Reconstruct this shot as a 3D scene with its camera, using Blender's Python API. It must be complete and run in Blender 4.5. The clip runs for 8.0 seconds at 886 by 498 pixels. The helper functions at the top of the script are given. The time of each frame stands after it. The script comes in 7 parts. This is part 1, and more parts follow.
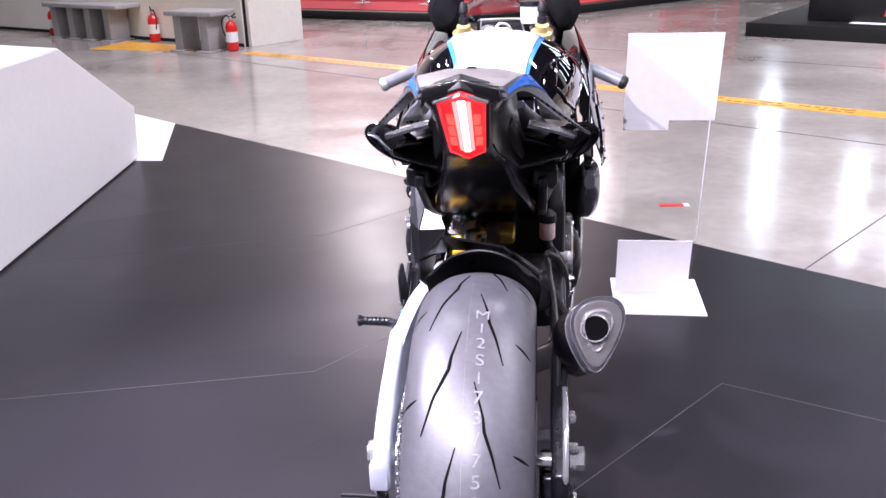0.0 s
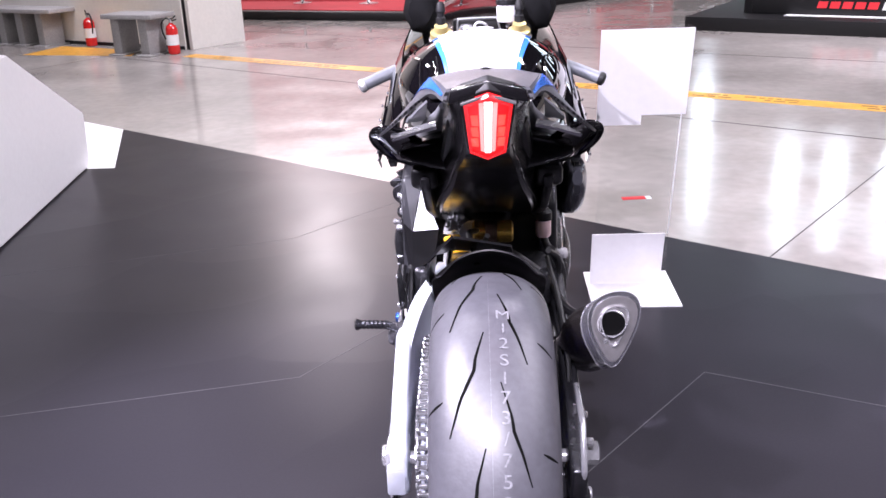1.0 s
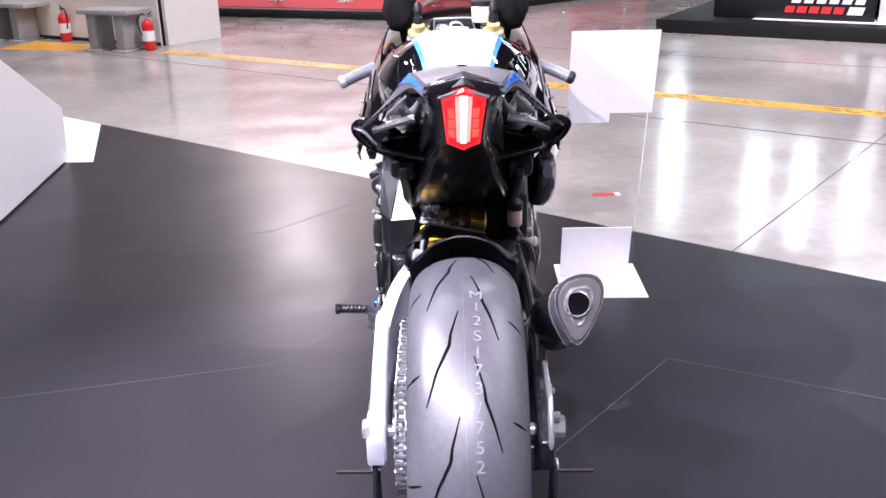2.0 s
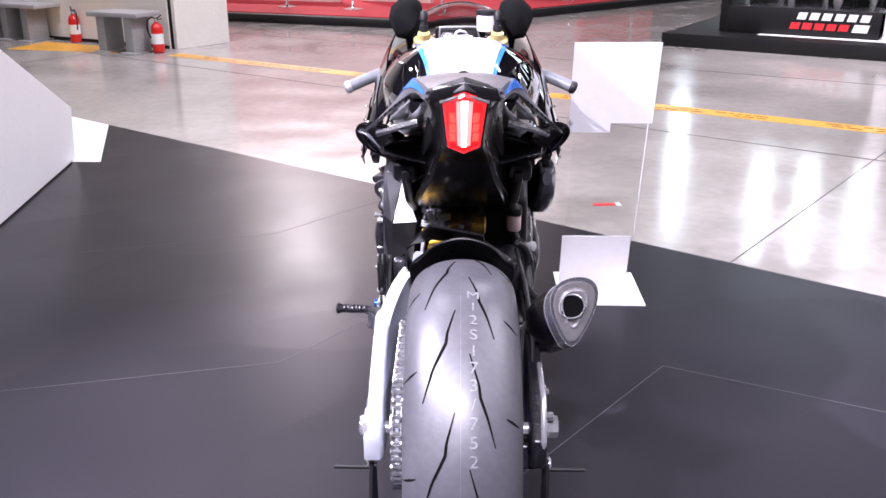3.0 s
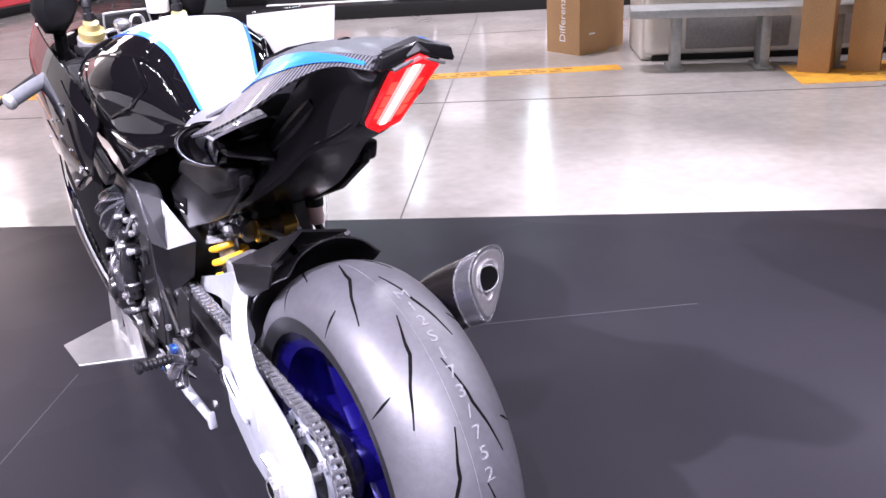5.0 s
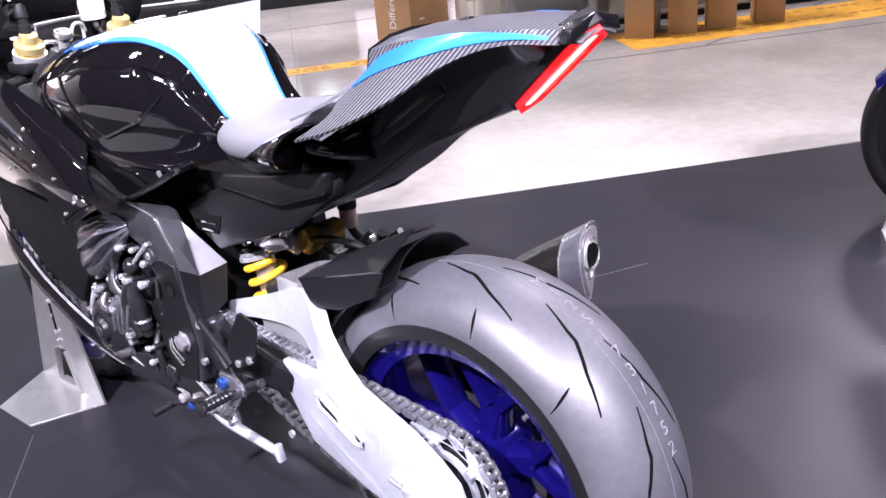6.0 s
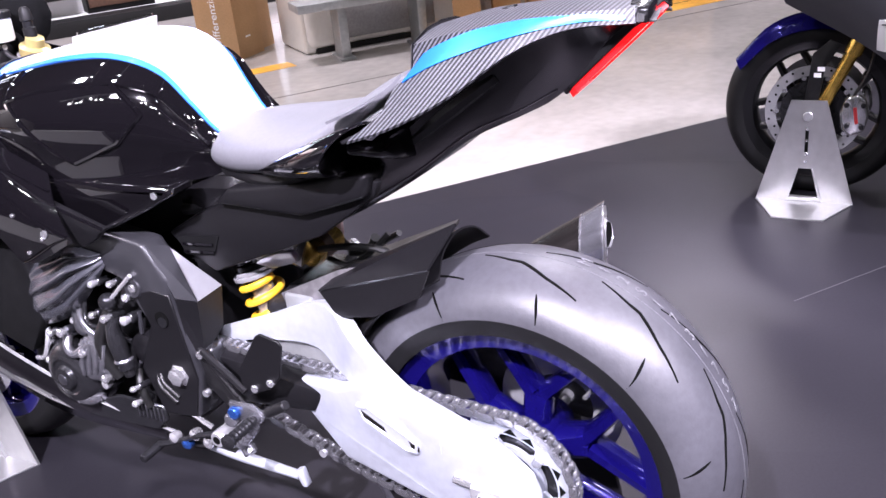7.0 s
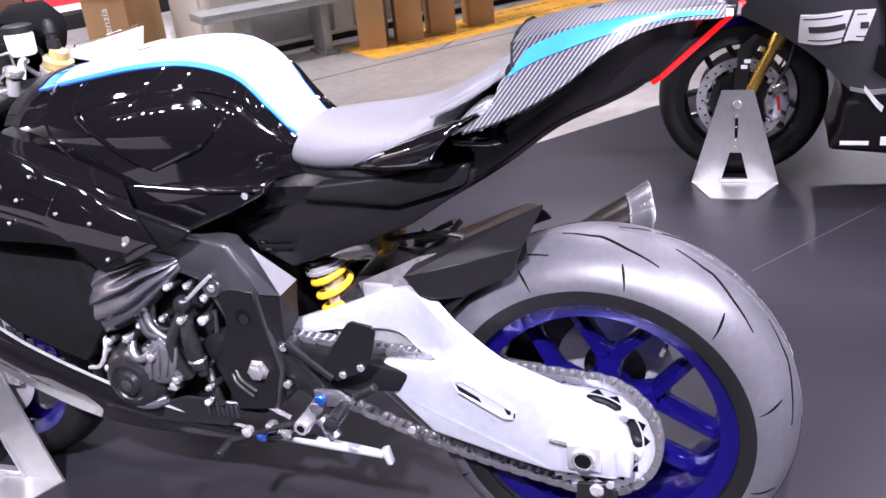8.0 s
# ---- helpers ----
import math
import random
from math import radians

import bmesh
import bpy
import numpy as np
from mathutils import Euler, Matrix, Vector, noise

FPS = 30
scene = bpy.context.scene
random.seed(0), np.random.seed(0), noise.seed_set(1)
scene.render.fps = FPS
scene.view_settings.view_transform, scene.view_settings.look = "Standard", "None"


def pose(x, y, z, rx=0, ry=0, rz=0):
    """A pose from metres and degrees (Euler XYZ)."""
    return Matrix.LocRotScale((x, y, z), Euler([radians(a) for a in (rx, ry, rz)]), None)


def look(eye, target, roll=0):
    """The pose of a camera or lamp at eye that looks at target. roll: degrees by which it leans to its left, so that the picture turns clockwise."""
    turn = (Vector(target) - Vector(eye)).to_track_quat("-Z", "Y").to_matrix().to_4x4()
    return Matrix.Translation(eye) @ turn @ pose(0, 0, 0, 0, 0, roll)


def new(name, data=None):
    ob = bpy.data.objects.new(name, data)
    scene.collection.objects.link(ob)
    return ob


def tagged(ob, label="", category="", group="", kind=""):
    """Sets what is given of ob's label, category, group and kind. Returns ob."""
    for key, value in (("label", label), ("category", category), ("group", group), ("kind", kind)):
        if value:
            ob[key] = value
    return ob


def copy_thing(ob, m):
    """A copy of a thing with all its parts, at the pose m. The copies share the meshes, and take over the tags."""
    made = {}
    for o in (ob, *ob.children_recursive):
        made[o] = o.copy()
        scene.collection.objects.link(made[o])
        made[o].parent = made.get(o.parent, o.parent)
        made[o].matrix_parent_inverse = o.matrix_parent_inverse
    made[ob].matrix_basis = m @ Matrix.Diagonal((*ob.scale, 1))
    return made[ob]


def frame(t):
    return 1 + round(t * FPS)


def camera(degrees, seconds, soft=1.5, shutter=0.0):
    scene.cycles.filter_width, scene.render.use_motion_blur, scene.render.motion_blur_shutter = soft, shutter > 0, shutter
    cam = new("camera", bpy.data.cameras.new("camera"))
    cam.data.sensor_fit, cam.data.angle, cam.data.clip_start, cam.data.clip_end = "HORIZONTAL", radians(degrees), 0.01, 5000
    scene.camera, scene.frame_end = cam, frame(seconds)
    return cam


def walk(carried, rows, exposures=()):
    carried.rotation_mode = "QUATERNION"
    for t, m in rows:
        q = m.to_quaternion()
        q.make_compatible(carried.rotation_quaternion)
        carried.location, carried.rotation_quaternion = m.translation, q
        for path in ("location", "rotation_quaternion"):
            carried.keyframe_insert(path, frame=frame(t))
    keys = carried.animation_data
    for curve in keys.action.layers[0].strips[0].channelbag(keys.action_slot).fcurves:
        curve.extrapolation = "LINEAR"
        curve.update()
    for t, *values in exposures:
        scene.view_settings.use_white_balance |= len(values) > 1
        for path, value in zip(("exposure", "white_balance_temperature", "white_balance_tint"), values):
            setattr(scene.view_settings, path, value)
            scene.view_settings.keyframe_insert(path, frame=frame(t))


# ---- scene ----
cam = camera(51.93, 8.0)
ROWS = [
    (0, 0.1233, -1.3754, 1.2278, 69.76, 1.56, 6.68),
    (0.5, 0.0426, -1.3114, 1.2303, 69.63, 2.12, 4.02),
    (1, 0.0031, -1.3811, 1.2359, 69.51, 2.03, 2.47),
    (1.5, -0.0013, -1.4429, 1.2445, 69.36, 1.87, 1.02),
    (3, 0.0087, -1.5324, 1.2510, 70.00, 0.08, 1.61),
    (3.5, -0.0092, -1.5292, 1.2502, 70.29, -0.45, -0.05),
    (4, -0.1080, -1.4245, 1.2074, 69.99, -2.20, -8.10),
    (4.5, -0.3579, -1.2510, 1.2074, 70.31, 2.78, -20.83),
    (5, -0.5565, -1.1787, 1.2018, 68.19, 2.76, -31.87),
    (6.5, -0.9950, -0.6567, 1.2042, 66.66, 5.90, -52.53),
    (7, -1.1047, -0.5468, 1.2034, 66.45, 5.66, -60.49),
    (7.5, -1.2921, -0.3679, 1.2248, 67.06, 5.98, -67.81),
    (8, -1.3559, -0.2901, 1.2475, 66.01, 5.49, -69.58),
]
SWING = [
    (4.3, look((-0.290, -1.311, 1.194), (0.273, 0.487, 0.521), 0.4)),
    (4.7, look((-0.418, -1.219, 1.203), (0.326, 0.504, 0.512), -3.5)),
]
walk(cam, sorted([(t, pose(x, y, z, rx, ry, rz)) for t, x, y, z, rx, ry, rz in ROWS] + SWING, key=lambda row: row[0]), exposures=[(0.0, 0.09), (8.0, 0.09)])

# ---------------------------------------------------------------- light
world = bpy.data.worlds.new("hall_air")
scene.world = world
world.use_nodes = True
world.node_tree.nodes["Background"].inputs[0].default_value = (1.0, 0.94, 0.95, 1)
world.node_tree.nodes["Background"].inputs[1].default_value = 0.2


def spot(x, y, z, tx, ty, tz, watts, cone=70.0, size=0.12, tint=(1, 0.97, 0.95), blend=0.6):
    data = bpy.data.lights.new("spotlight", "SPOT")
    data.energy, data.spot_size, data.spot_blend, data.shadow_soft_size, data.color = watts, radians(cone), blend, size, tint
    ob = new("spotlight", data)
    ob.matrix_world = look((x, y, z), (tx, ty, tz))
    return ob


def panel_lamp(x, y, z, sx, sy, watts, tint=(1, 0.98, 0.97)):
    data = bpy.data.lights.new("ceiling_lamp", "AREA")
    data.shape, data.size, data.size_y, data.energy, data.color = "RECTANGLE", sx, sy, watts, tint
    ob = new("ceiling_lamp", data)
    ob.matrix_world = pose(x, y, z)
    return ob


# Stand spotlights round the motorcycle, small pools on the stand floor, and the hall's lamp rows.
COOL = (1.0, 0.925, 1.15)
HALL = (1.0, 0.935, 1.08)
spot(-3.7, -0.4, 4.4, -0.15, 0.42, 0.30, 3200, 30, 0.06, COOL, 0.65)
spot(-2.6, -2.9, 4.4, 0.05, 0.25, 0.45, 1250, 31, 0.06, COOL, 0.7)
spot(-0.15, -4.3, 4.5, 0.2, 0.6, 0.4, 1650, 44, 0.07, COOL, 0.7)
spot(-0.4, -3.2, 4.5, 2.15, -0.35, 0.3, 1600, 28, 0.05, COOL)
spot(2.45, -3.6, 4.3, 2.0, 0.05, 0.1, 1500, 30, 0.04, COOL)
spot(-1.0, -3.6, 4.4, 0.62, 0.15, 0.0, 750, 19, 0.05, COOL, 0.9)
spot(4.6, -1.6, 4.2, 1.5, 0.0, 0.0, 260, 50, 0.05, COOL)
# Unseen lamp, added to brighten the display stand across the aisle.
spot(2.6, 3.6, 5.5, 5.2, 6.9, 0.6, 1300, 62, 0.1, HALL)
panel_lamp(3.0, 5.0, 7.6, 0.8, 0.8, 540, HALL)
panel_lamp(-3.0, 6.0, 7.6, 0.8, 0.8, 420, HALL)
panel_lamp(6.0, 2.0, 7.6, 0.8, 0.8, 360, HALL)
panel_lamp(-3.4, 16.0, 5.8, 0.8, 0.8, 480, (1.0, 0.91, 0.97))
panel_lamp(12.0, 3.0, 7.4, 1.2, 1.2, 380, HALL)
panel_lamp(13.5, -1.6, 5.2, 1.2, 1.2, 240, HALL)
panel_lamp(-7.5, 1.0, 7.4, 0.9, 0.9, 170, HALL)


# ---------------------------------------------------------------- materials
def material(name, color, rough=0.5, metal=0.0, coat=0.0, grain=0.0, grain_scale=60.0, stain=0.0, stain_scale=4.0, bump=0.0, bump_scale=200.0, spec=0.5, rough_var=0.0):
    m = bpy.data.materials.new(name)
    m.use_nodes = True
    nt = m.node_tree
    b = nt.nodes["Principled BSDF"]
    b.inputs["Base Color"].default_value = (*color, 1)
    b.inputs["Roughness"].default_value = rough
    b.inputs["Metallic"].default_value = metal
    b.inputs["Coat Weight"].default_value = coat
    b.inputs["Coat Roughness"].default_value = 0.03
    b.inputs["Specular IOR Level"].default_value = spec
    tc = nt.nodes.new("ShaderNodeTexCoord")
    last = None
    for amount, scale, detail in ((grain, grain_scale, 6), (stain, stain_scale, 4)):
        if amount <= 0:
            continue
        n = nt.nodes.new("ShaderNodeTexNoise")
        n.inputs["Scale"].default_value, n.inputs["Detail"].default_value = scale, detail
        nt.links.new(tc.outputs["Object"], n.inputs["Vector"])
        r = nt.nodes.new("ShaderNodeMapRange")
        r.inputs["From Min"].default_value, r.inputs["From Max"].default_value = 0.3, 0.7
        r.inputs["To Min"].default_value, r.inputs["To Max"].default_value = 1 - amount, 1 + amount
        nt.links.new(n.outputs["Fac"], r.inputs["Value"])
        mix = nt.nodes.new("ShaderNodeMix")
        mix.data_type, mix.blend_type = "RGBA", "MULTIPLY"
        mix.inputs["Factor"].default_value = 1
        if last is None:
            mix.inputs["A"].default_value = (*color, 1)
        else:
            nt.links.new(last, mix.inputs["A"])
        nt.links.new(r.outputs["Result"], mix.inputs["B"])
        last = mix.outputs["Result"]
    if last is not None:
        nt.links.new(last, b.inputs["Base Color"])
    if rough_var > 0:
        n = nt.nodes.new("ShaderNodeTexNoise")
        n.inputs["Scale"].default_value, n.inputs["Detail"].default_value = stain_scale * 2.3, 5
        nt.links.new(tc.outputs["Object"], n.inputs["Vector"])
        r = nt.nodes.new("ShaderNodeMapRange")
        r.inputs["From Min"].default_value, r.inputs["From Max"].default_value = 0.3, 0.7
        r.inputs["To Min"].default_value, r.inputs["To Max"].default_value = max(rough - rough_var, 0.02), rough + rough_var
        nt.links.new(n.outputs["Fac"], r.inputs["Value"])
        nt.links.new(r.outputs["Result"], b.inputs["Roughness"])
    if bump > 0:
        n = nt.nodes.new("ShaderNodeTexNoise")
        n.inputs["Scale"].default_value, n.inputs["Detail"].default_value = bump_scale, 4
        nt.links.new(tc.outputs["Object"], n.inputs["Vector"])
        bp = nt.nodes.new("ShaderNodeBump")
        bp.inputs["Strength"].default_value, bp.inputs["Distance"].default_value = bump, 0.002
        nt.links.new(n.outputs["Fac"], bp.inputs["Height"])
        nt.links.new(bp.outputs["Normal"], b.inputs["Normal"])
    return m


def wavy(m, scale, height):
    """Long shallow folds in a laid sheet, creased between cells."""
    nt = m.node_tree
    tc = nt.nodes.new("ShaderNodeTexCoord")
    n = nt.nodes.new("ShaderNodeTexNoise")
    n.inputs["Scale"].default_value, n.inputs["Detail"].default_value = scale * 0.8, 1
    nt.links.new(tc.outputs["Object"], n.inputs["Vector"])
    v = nt.nodes.new("ShaderNodeTexVoronoi")
    v.feature = "F1"
    v.inputs["Scale"].default_value = scale
    mix = nt.nodes.new("ShaderNodeVectorMath")
    mix.operation = "ADD"
    nt.links.new(tc.outputs["Object"], mix.inputs[0])
    nt.links.new(n.outputs["Color"], mix.inputs[1])
    nt.links.new(mix.outputs["Vector"], v.inputs["Vector"])
    bp = nt.nodes.new("ShaderNodeBump")
    bp.inputs["Strength"].default_value, bp.inputs["Distance"].default_value = 1.0, height
    nt.links.new(v.outputs["Distance"], bp.inputs["Height"])
    nt.links.new(bp.outputs["Normal"], nt.nodes["Principled BSDF"].inputs["Normal"])


def glowing(name, color, strength):
    m = material(name, color, 0.3)
    b = m.node_tree.nodes["Principled BSDF"]
    b.inputs["Emission Color"].default_value = (*color, 1)
    b.inputs["Emission Strength"].default_value = strength
    return m


def carbon(name):
    """Twill weave: two crossed wave bands in the weave's own scale under a clear coat."""
    m = material(name, (0.05, 0.05, 0.055), 0.42, 0.0, 0.08, spec=0.25)
    nt = m.node_tree
    b = nt.nodes["Principled BSDF"]
    tc = nt.nodes.new("ShaderNodeTexCoord")
    w = nt.nodes.new("ShaderNodeTexWave")
    w.wave_type, w.bands_direction = "BANDS", "Y"
    w.inputs["Scale"].default_value, w.inputs["Distortion"].default_value = 58.0, 0.0
    mp = nt.nodes.new("ShaderNodeMapping")
    mp.inputs["Rotation"].default_value = (radians(-36), 0, 0)
    nt.links.new(tc.outputs["Object"], mp.inputs["Vector"])
    nt.links.new(mp.outputs["Vector"], w.inputs["Vector"])
    ch = nt.nodes.new("ShaderNodeTexChecker")
    ch.inputs["Scale"].default_value = 260.0
    nt.links.new(tc.outputs["Object"], ch.inputs["Vector"])
    ramp = nt.nodes.new("ShaderNodeValToRGB")
    ramp.color_ramp.elements[0].position, ramp.color_ramp.elements[0].color = 0.3, (0.012, 0.012, 0.014, 1)
    ramp.color_ramp.elements[1].position, ramp.color_ramp.elements[1].color = 0.8, (0.16, 0.16, 0.18, 1)
    nt.links.new(w.outputs["Fac"], ramp.inputs["Fac"])
    mix = nt.nodes.new("ShaderNodeMix")
    mix.data_type, mix.blend_type = "RGBA", "MULTIPLY"
    mix.inputs["Factor"].default_value = 0.35
    nt.links.new(ramp.outputs["Color"], mix.inputs["A"])
    nt.links.new(ch.outputs["Color"], mix.inputs["B"])
    nt.links.new(mix.outputs["Result"], b.inputs["Base Color"])
    return m


def clear(name, color=(1, 1, 1), rough=0.0, ior=1.45):
    m = bpy.data.materials.new(name)
    m.use_nodes = True
    b = m.node_tree.nodes["Principled BSDF"]
    b.inputs["Base Color"].default_value = (*color, 1)
    b.inputs["Roughness"].default_value = rough
    b.inputs["Transmission Weight"].default_value = 1.0
    b.inputs["IOR"].default_value = ior
    return m


M_CONCRETE = material("polished_concrete", (0.345, 0.322, 0.300), 0.15, 0, 0.0, 0.07, 16, 0.24, 0.9, 0.03, 60, 0.55, 0.08)
M_VINYL = material("dark_stand_floor", (0.0165, 0.0157, 0.0195), 0.31, 0, 0.0, 0.10, 140, 0.16, 1.1, 0.0, 300, 0.17, 0.03)
M_VINYL.node_tree.nodes["Principled BSDF"].inputs["Specular Tint"].default_value = (1.0, 0.90, 1.0, 1)
wavy(M_VINYL, 1.4, 0.006)
M_SEAM = material("floor_joint_filler", (0.05, 0.045, 0.042), 0.7, 0, 0, 0.2, 40)
M_YELLOW = material("worn_yellow_floor_paint", (0.72, 0.36, 0.045), 0.35, 0, 0, 0.18, 25, 0.2, 3)
M_YTEXT = material("faded_black_floor_print", (0.22, 0.13, 0.04), 0.5, 0, 0, 0.3, 40)
M_WALL = material("white_wall_paint", (0.78, 0.75, 0.70), 0.55, 0, 0, 0.03, 30, 0.05, 1.5, 0.05, 120)
M_WHITE = material("white_laminate", (0.84, 0.83, 0.84), 0.35, 0, 0, 0.02, 40, 0.02, 2)
M_GREYSTEEL = material("galvanised_steel", (0.42, 0.43, 0.43), 0.45, 0.6, 0, 0.1, 40, 0.1, 6, 0.05, 90)
M_STONE = material("grey_stone_bench", (0.36, 0.35, 0.35), 0.6, 0, 0, 0.12, 60, 0.08, 5, 0.1, 120)
M_CARD = material("brown_cardboard", (0.42, 0.25, 0.12), 0.75, 0, 0, 0.08, 80, 0.08, 5, 0.1, 220)
M_RED = material("fire_red_enamel", (0.62, 0.02, 0.02), 0.25, 0, 0.3, 0.05, 40)
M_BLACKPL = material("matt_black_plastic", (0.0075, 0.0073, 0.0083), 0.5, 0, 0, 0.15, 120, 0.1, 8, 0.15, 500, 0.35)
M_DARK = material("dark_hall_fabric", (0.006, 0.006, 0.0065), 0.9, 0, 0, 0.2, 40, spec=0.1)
M_STAGE = material("red_stand_carpet", (0.55, 0.03, 0.045), 0.8, 0, 0, 0.15, 120, 0.1, 2)
M_PINK = material("pale_stand_panel", (0.75, 0.55, 0.54), 0.4, 0, 0, 0.03, 30, 0.06, 2)
M_BROWN = material("brown_slat_wood", (0.12, 0.065, 0.045), 0.5, 0, 0, 0.2, 40)
M_GLOSS = material("black_gloss_paint", (0.0042, 0.0037, 0.0048), 0.05, 0, 1.0, 0, 60, 0, 4)
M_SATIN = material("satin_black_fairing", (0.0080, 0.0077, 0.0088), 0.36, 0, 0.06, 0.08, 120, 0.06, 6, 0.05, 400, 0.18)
M_TANKWHITE = material("white_tank_paint", (0.80, 0.82, 0.86), 0.22, 0, 0.5, 0.01, 40, 0.02, 6)
M_BLUE = material("blue_tank_stripe", (0.05, 0.23, 0.84), 0.2, 0, 0.6, 0.02, 40)
M_SKY = material("light_blue_tail_stripe", (0.045, 0.27, 0.86), 0.26, 0.55, 0.25, 0.02, 40)
M_SKY.node_tree.nodes["Principled BSDF"].inputs["Specular Tint"].default_value = (0.20, 0.09, 0.75, 1)
M_RIM = material("blue_anodised_rim", (0.008, 0.005, 0.130), 0.18, 0.5, 0.5, 0.04, 60, 0.04, 8)
M_RUBBER = material("tyre_rubber", (0.062, 0.061, 0.071), 0.44, 0, 0, 0.12, 90, 0.12, 9, 0.12, 260, 0.85, 0.05)
M_WALLRUB = material("tyre_sidewall_rubber", (0.0060, 0.0060, 0.0066), 0.55, 0, 0, 0.10, 90, 0.08, 7, 0.1, 260, 0.25)
M_GROOVE = material("tread_groove_rubber", (0.002, 0.002, 0.002), 0.9, spec=0.1)
M_CHALK = material("faded_white_tyre_print", (0.155, 0.155, 0.168), 0.6, 0, 0, 0.3, 200)
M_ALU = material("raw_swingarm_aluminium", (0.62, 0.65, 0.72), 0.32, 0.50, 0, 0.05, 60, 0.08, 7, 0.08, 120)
M_STEEL = material("bright_steel", (0.66, 0.66, 0.68), 0.24, 0.7, 0, 0.08, 60, 0.1, 9)
M_CHROME = material("polished_steel", (0.80, 0.80, 0.82), 0.14, 0.85)
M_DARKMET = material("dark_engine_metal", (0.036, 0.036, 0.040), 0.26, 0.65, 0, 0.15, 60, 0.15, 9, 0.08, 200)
M_FRAME = material("grey_cast_frame", (0.036, 0.036, 0.041), 0.30, 0.3, 0, 0.06, 60, 0.06, 9, 0.05, 200)
M_TITAN = material("smoked_titanium", (0.075, 0.066, 0.064), 0.26, 0.9, 0, 0.12, 30, 0.15, 9)
M_GOLD = material("gold_anodised", (0.70, 0.45, 0.10), 0.25, 0.8, 0, 0.05, 60)
M_YSPRING = material("yellow_spring_paint", (0.90, 0.52, 0.03), 0.3, 0, 0.4, 0.04, 60)
M_SEAT = material("grey_suede_seat", (0.14, 0.14, 0.155), 0.55, 0, 0, 0.06, 160, 0.06, 8, 0.15, 500)
M_CARBON = carbon("carbon_twill")
M_LAMPRED = glowing("red_tail_lens", (0.85, 0.010, 0.014), 1.25)
M_LAMPHOT = glowing("lit_white_diode_strip", (1.0, 0.80, 0.80), 3.0)
M_LAMPAMB = glowing("lit_orange_lens", (1.0, 0.085, 0.06), 1.3)
M_BRUSHED = material("brushed_aluminium_sheet", (0.60, 0.60, 0.60), 0.30, 0.85, 0, 0.06, 30, 0.08, 6)
M_LAMPPINK = glowing("lit_pale_red_halo", (1.0, 0.30, 0.30), 1.7)
M_CHAIN = material("bright_chain_steel", (0.40, 0.40, 0.42), 0.24, 0.85, 0, 0.14, 90)
M_CAST = material("dull_cast_metal", (0.24, 0.24, 0.262), 0.22, 0.75, 0, 0.14, 60, 0.22, 24, 0.10, 160)
M_TAIL = material("semi_gloss_black_tail", (0.0068, 0.0064, 0.0074), 0.22, 0, 0.1, 0.08, 120, 0.06, 6, 0.03, 400, 0.4)
M_PALEGOLD = material("pale_gold_anodised", (0.74, 0.60, 0.26), 0.3, 0.6, 0, 0.05, 60)
M_GRIP = material("grey_rubber_grip", (0.17, 0.18, 0.20), 0.4, 0.2, 0, 0.1, 90, 0.1, 20, 0.2, 400)
M_CABLE = material("black_rubber_hose", (0.012, 0.012, 0.012), 0.4, 0, 0, 0.1, 80)
M_BLUEANO = material("blue_anodised_fitting", (0.05, 0.15, 0.55), 0.25, 0.8)
M_GLASS = clear("clear_acrylic", (0.97, 0.98, 0.98), 0.0, 1.2)
M_SMOKE = clear("smoked_screen", (0.45, 0.42, 0.44), 0.02, 1.2)
M_REDPRINT = material("red_print", (0.65, 0.03, 0.04), 0.45)
M_WPRINT = material("white_print", (0.85, 0.85, 0.87), 0.45)
M_GREYFAIR = material("grey_race_fairing", (0.045, 0.045, 0.052), 0.3, 0, 0.5, 0.04, 60, 0.05, 4)


# ---------------------------------------------------------------- mesh helpers
def mesh_of(bm, name, mat, smooth=True, angle=40.0):
    bmesh.ops.recalc_face_normals(bm, faces=bm.faces)
    for f in bm.faces:
        f.smooth = smooth
    if smooth:
        lim = radians(angle)
        for e in bm.edges:
            if len(e.link_faces) == 2 and e.calc_face_angle(0) > lim:
                e.smooth = False
    me = bpy.data.meshes.new(name)
    bm.to_mesh(me)
    bm.free()
    if mat is not None:
        me.materials.append(mat)
    return me


def part(name, bm, mat, parent=None, label="", smooth=True, angle=40.0):
    ob = new(name, mesh_of(bm, name, mat, smooth, angle))
    if parent is not None:
        ob.parent = parent
    if label:
        ob["label"] = label
    return ob


def thing(name, label, category, group="", kind="", at=None):
    ob = new(name)
    ob.empty_display_size = 0.1
    if at is not None:
        ob.matrix_basis = at
    return tagged(ob, label, category, group, kind)


def bm_new():
    return bmesh.new()


def add_box(bm, x0, x1, y0, y1, z0, z1, bevel=0.0, seg=2, m=None):
    mat = Matrix.Translation(((x0 + x1) / 2, (y0 + y1) / 2, (z0 + z1) / 2)) @ Matrix.Diagonal((x1 - x0, y1 - y0, z1 - z0, 1))
    r = bmesh.ops.create_cube(bm, size=1, matrix=mat)
    if bevel > 0:
        es = list({e for v in r["verts"] for e in v.link_edges})
        out = bmesh.ops.bevel(bm, geom=es, offset=bevel, segments=seg, affect="EDGES", profile=0.5)
        vs = list({v for f in out["faces"] for v in f.verts} | {v for v in r["verts"] if v.is_valid})
    else:
        vs = r["verts"]
    if m is not None:
        bmesh.ops.transform(bm, matrix=m, verts=[v for v in vs if v.is_valid])
    return bm


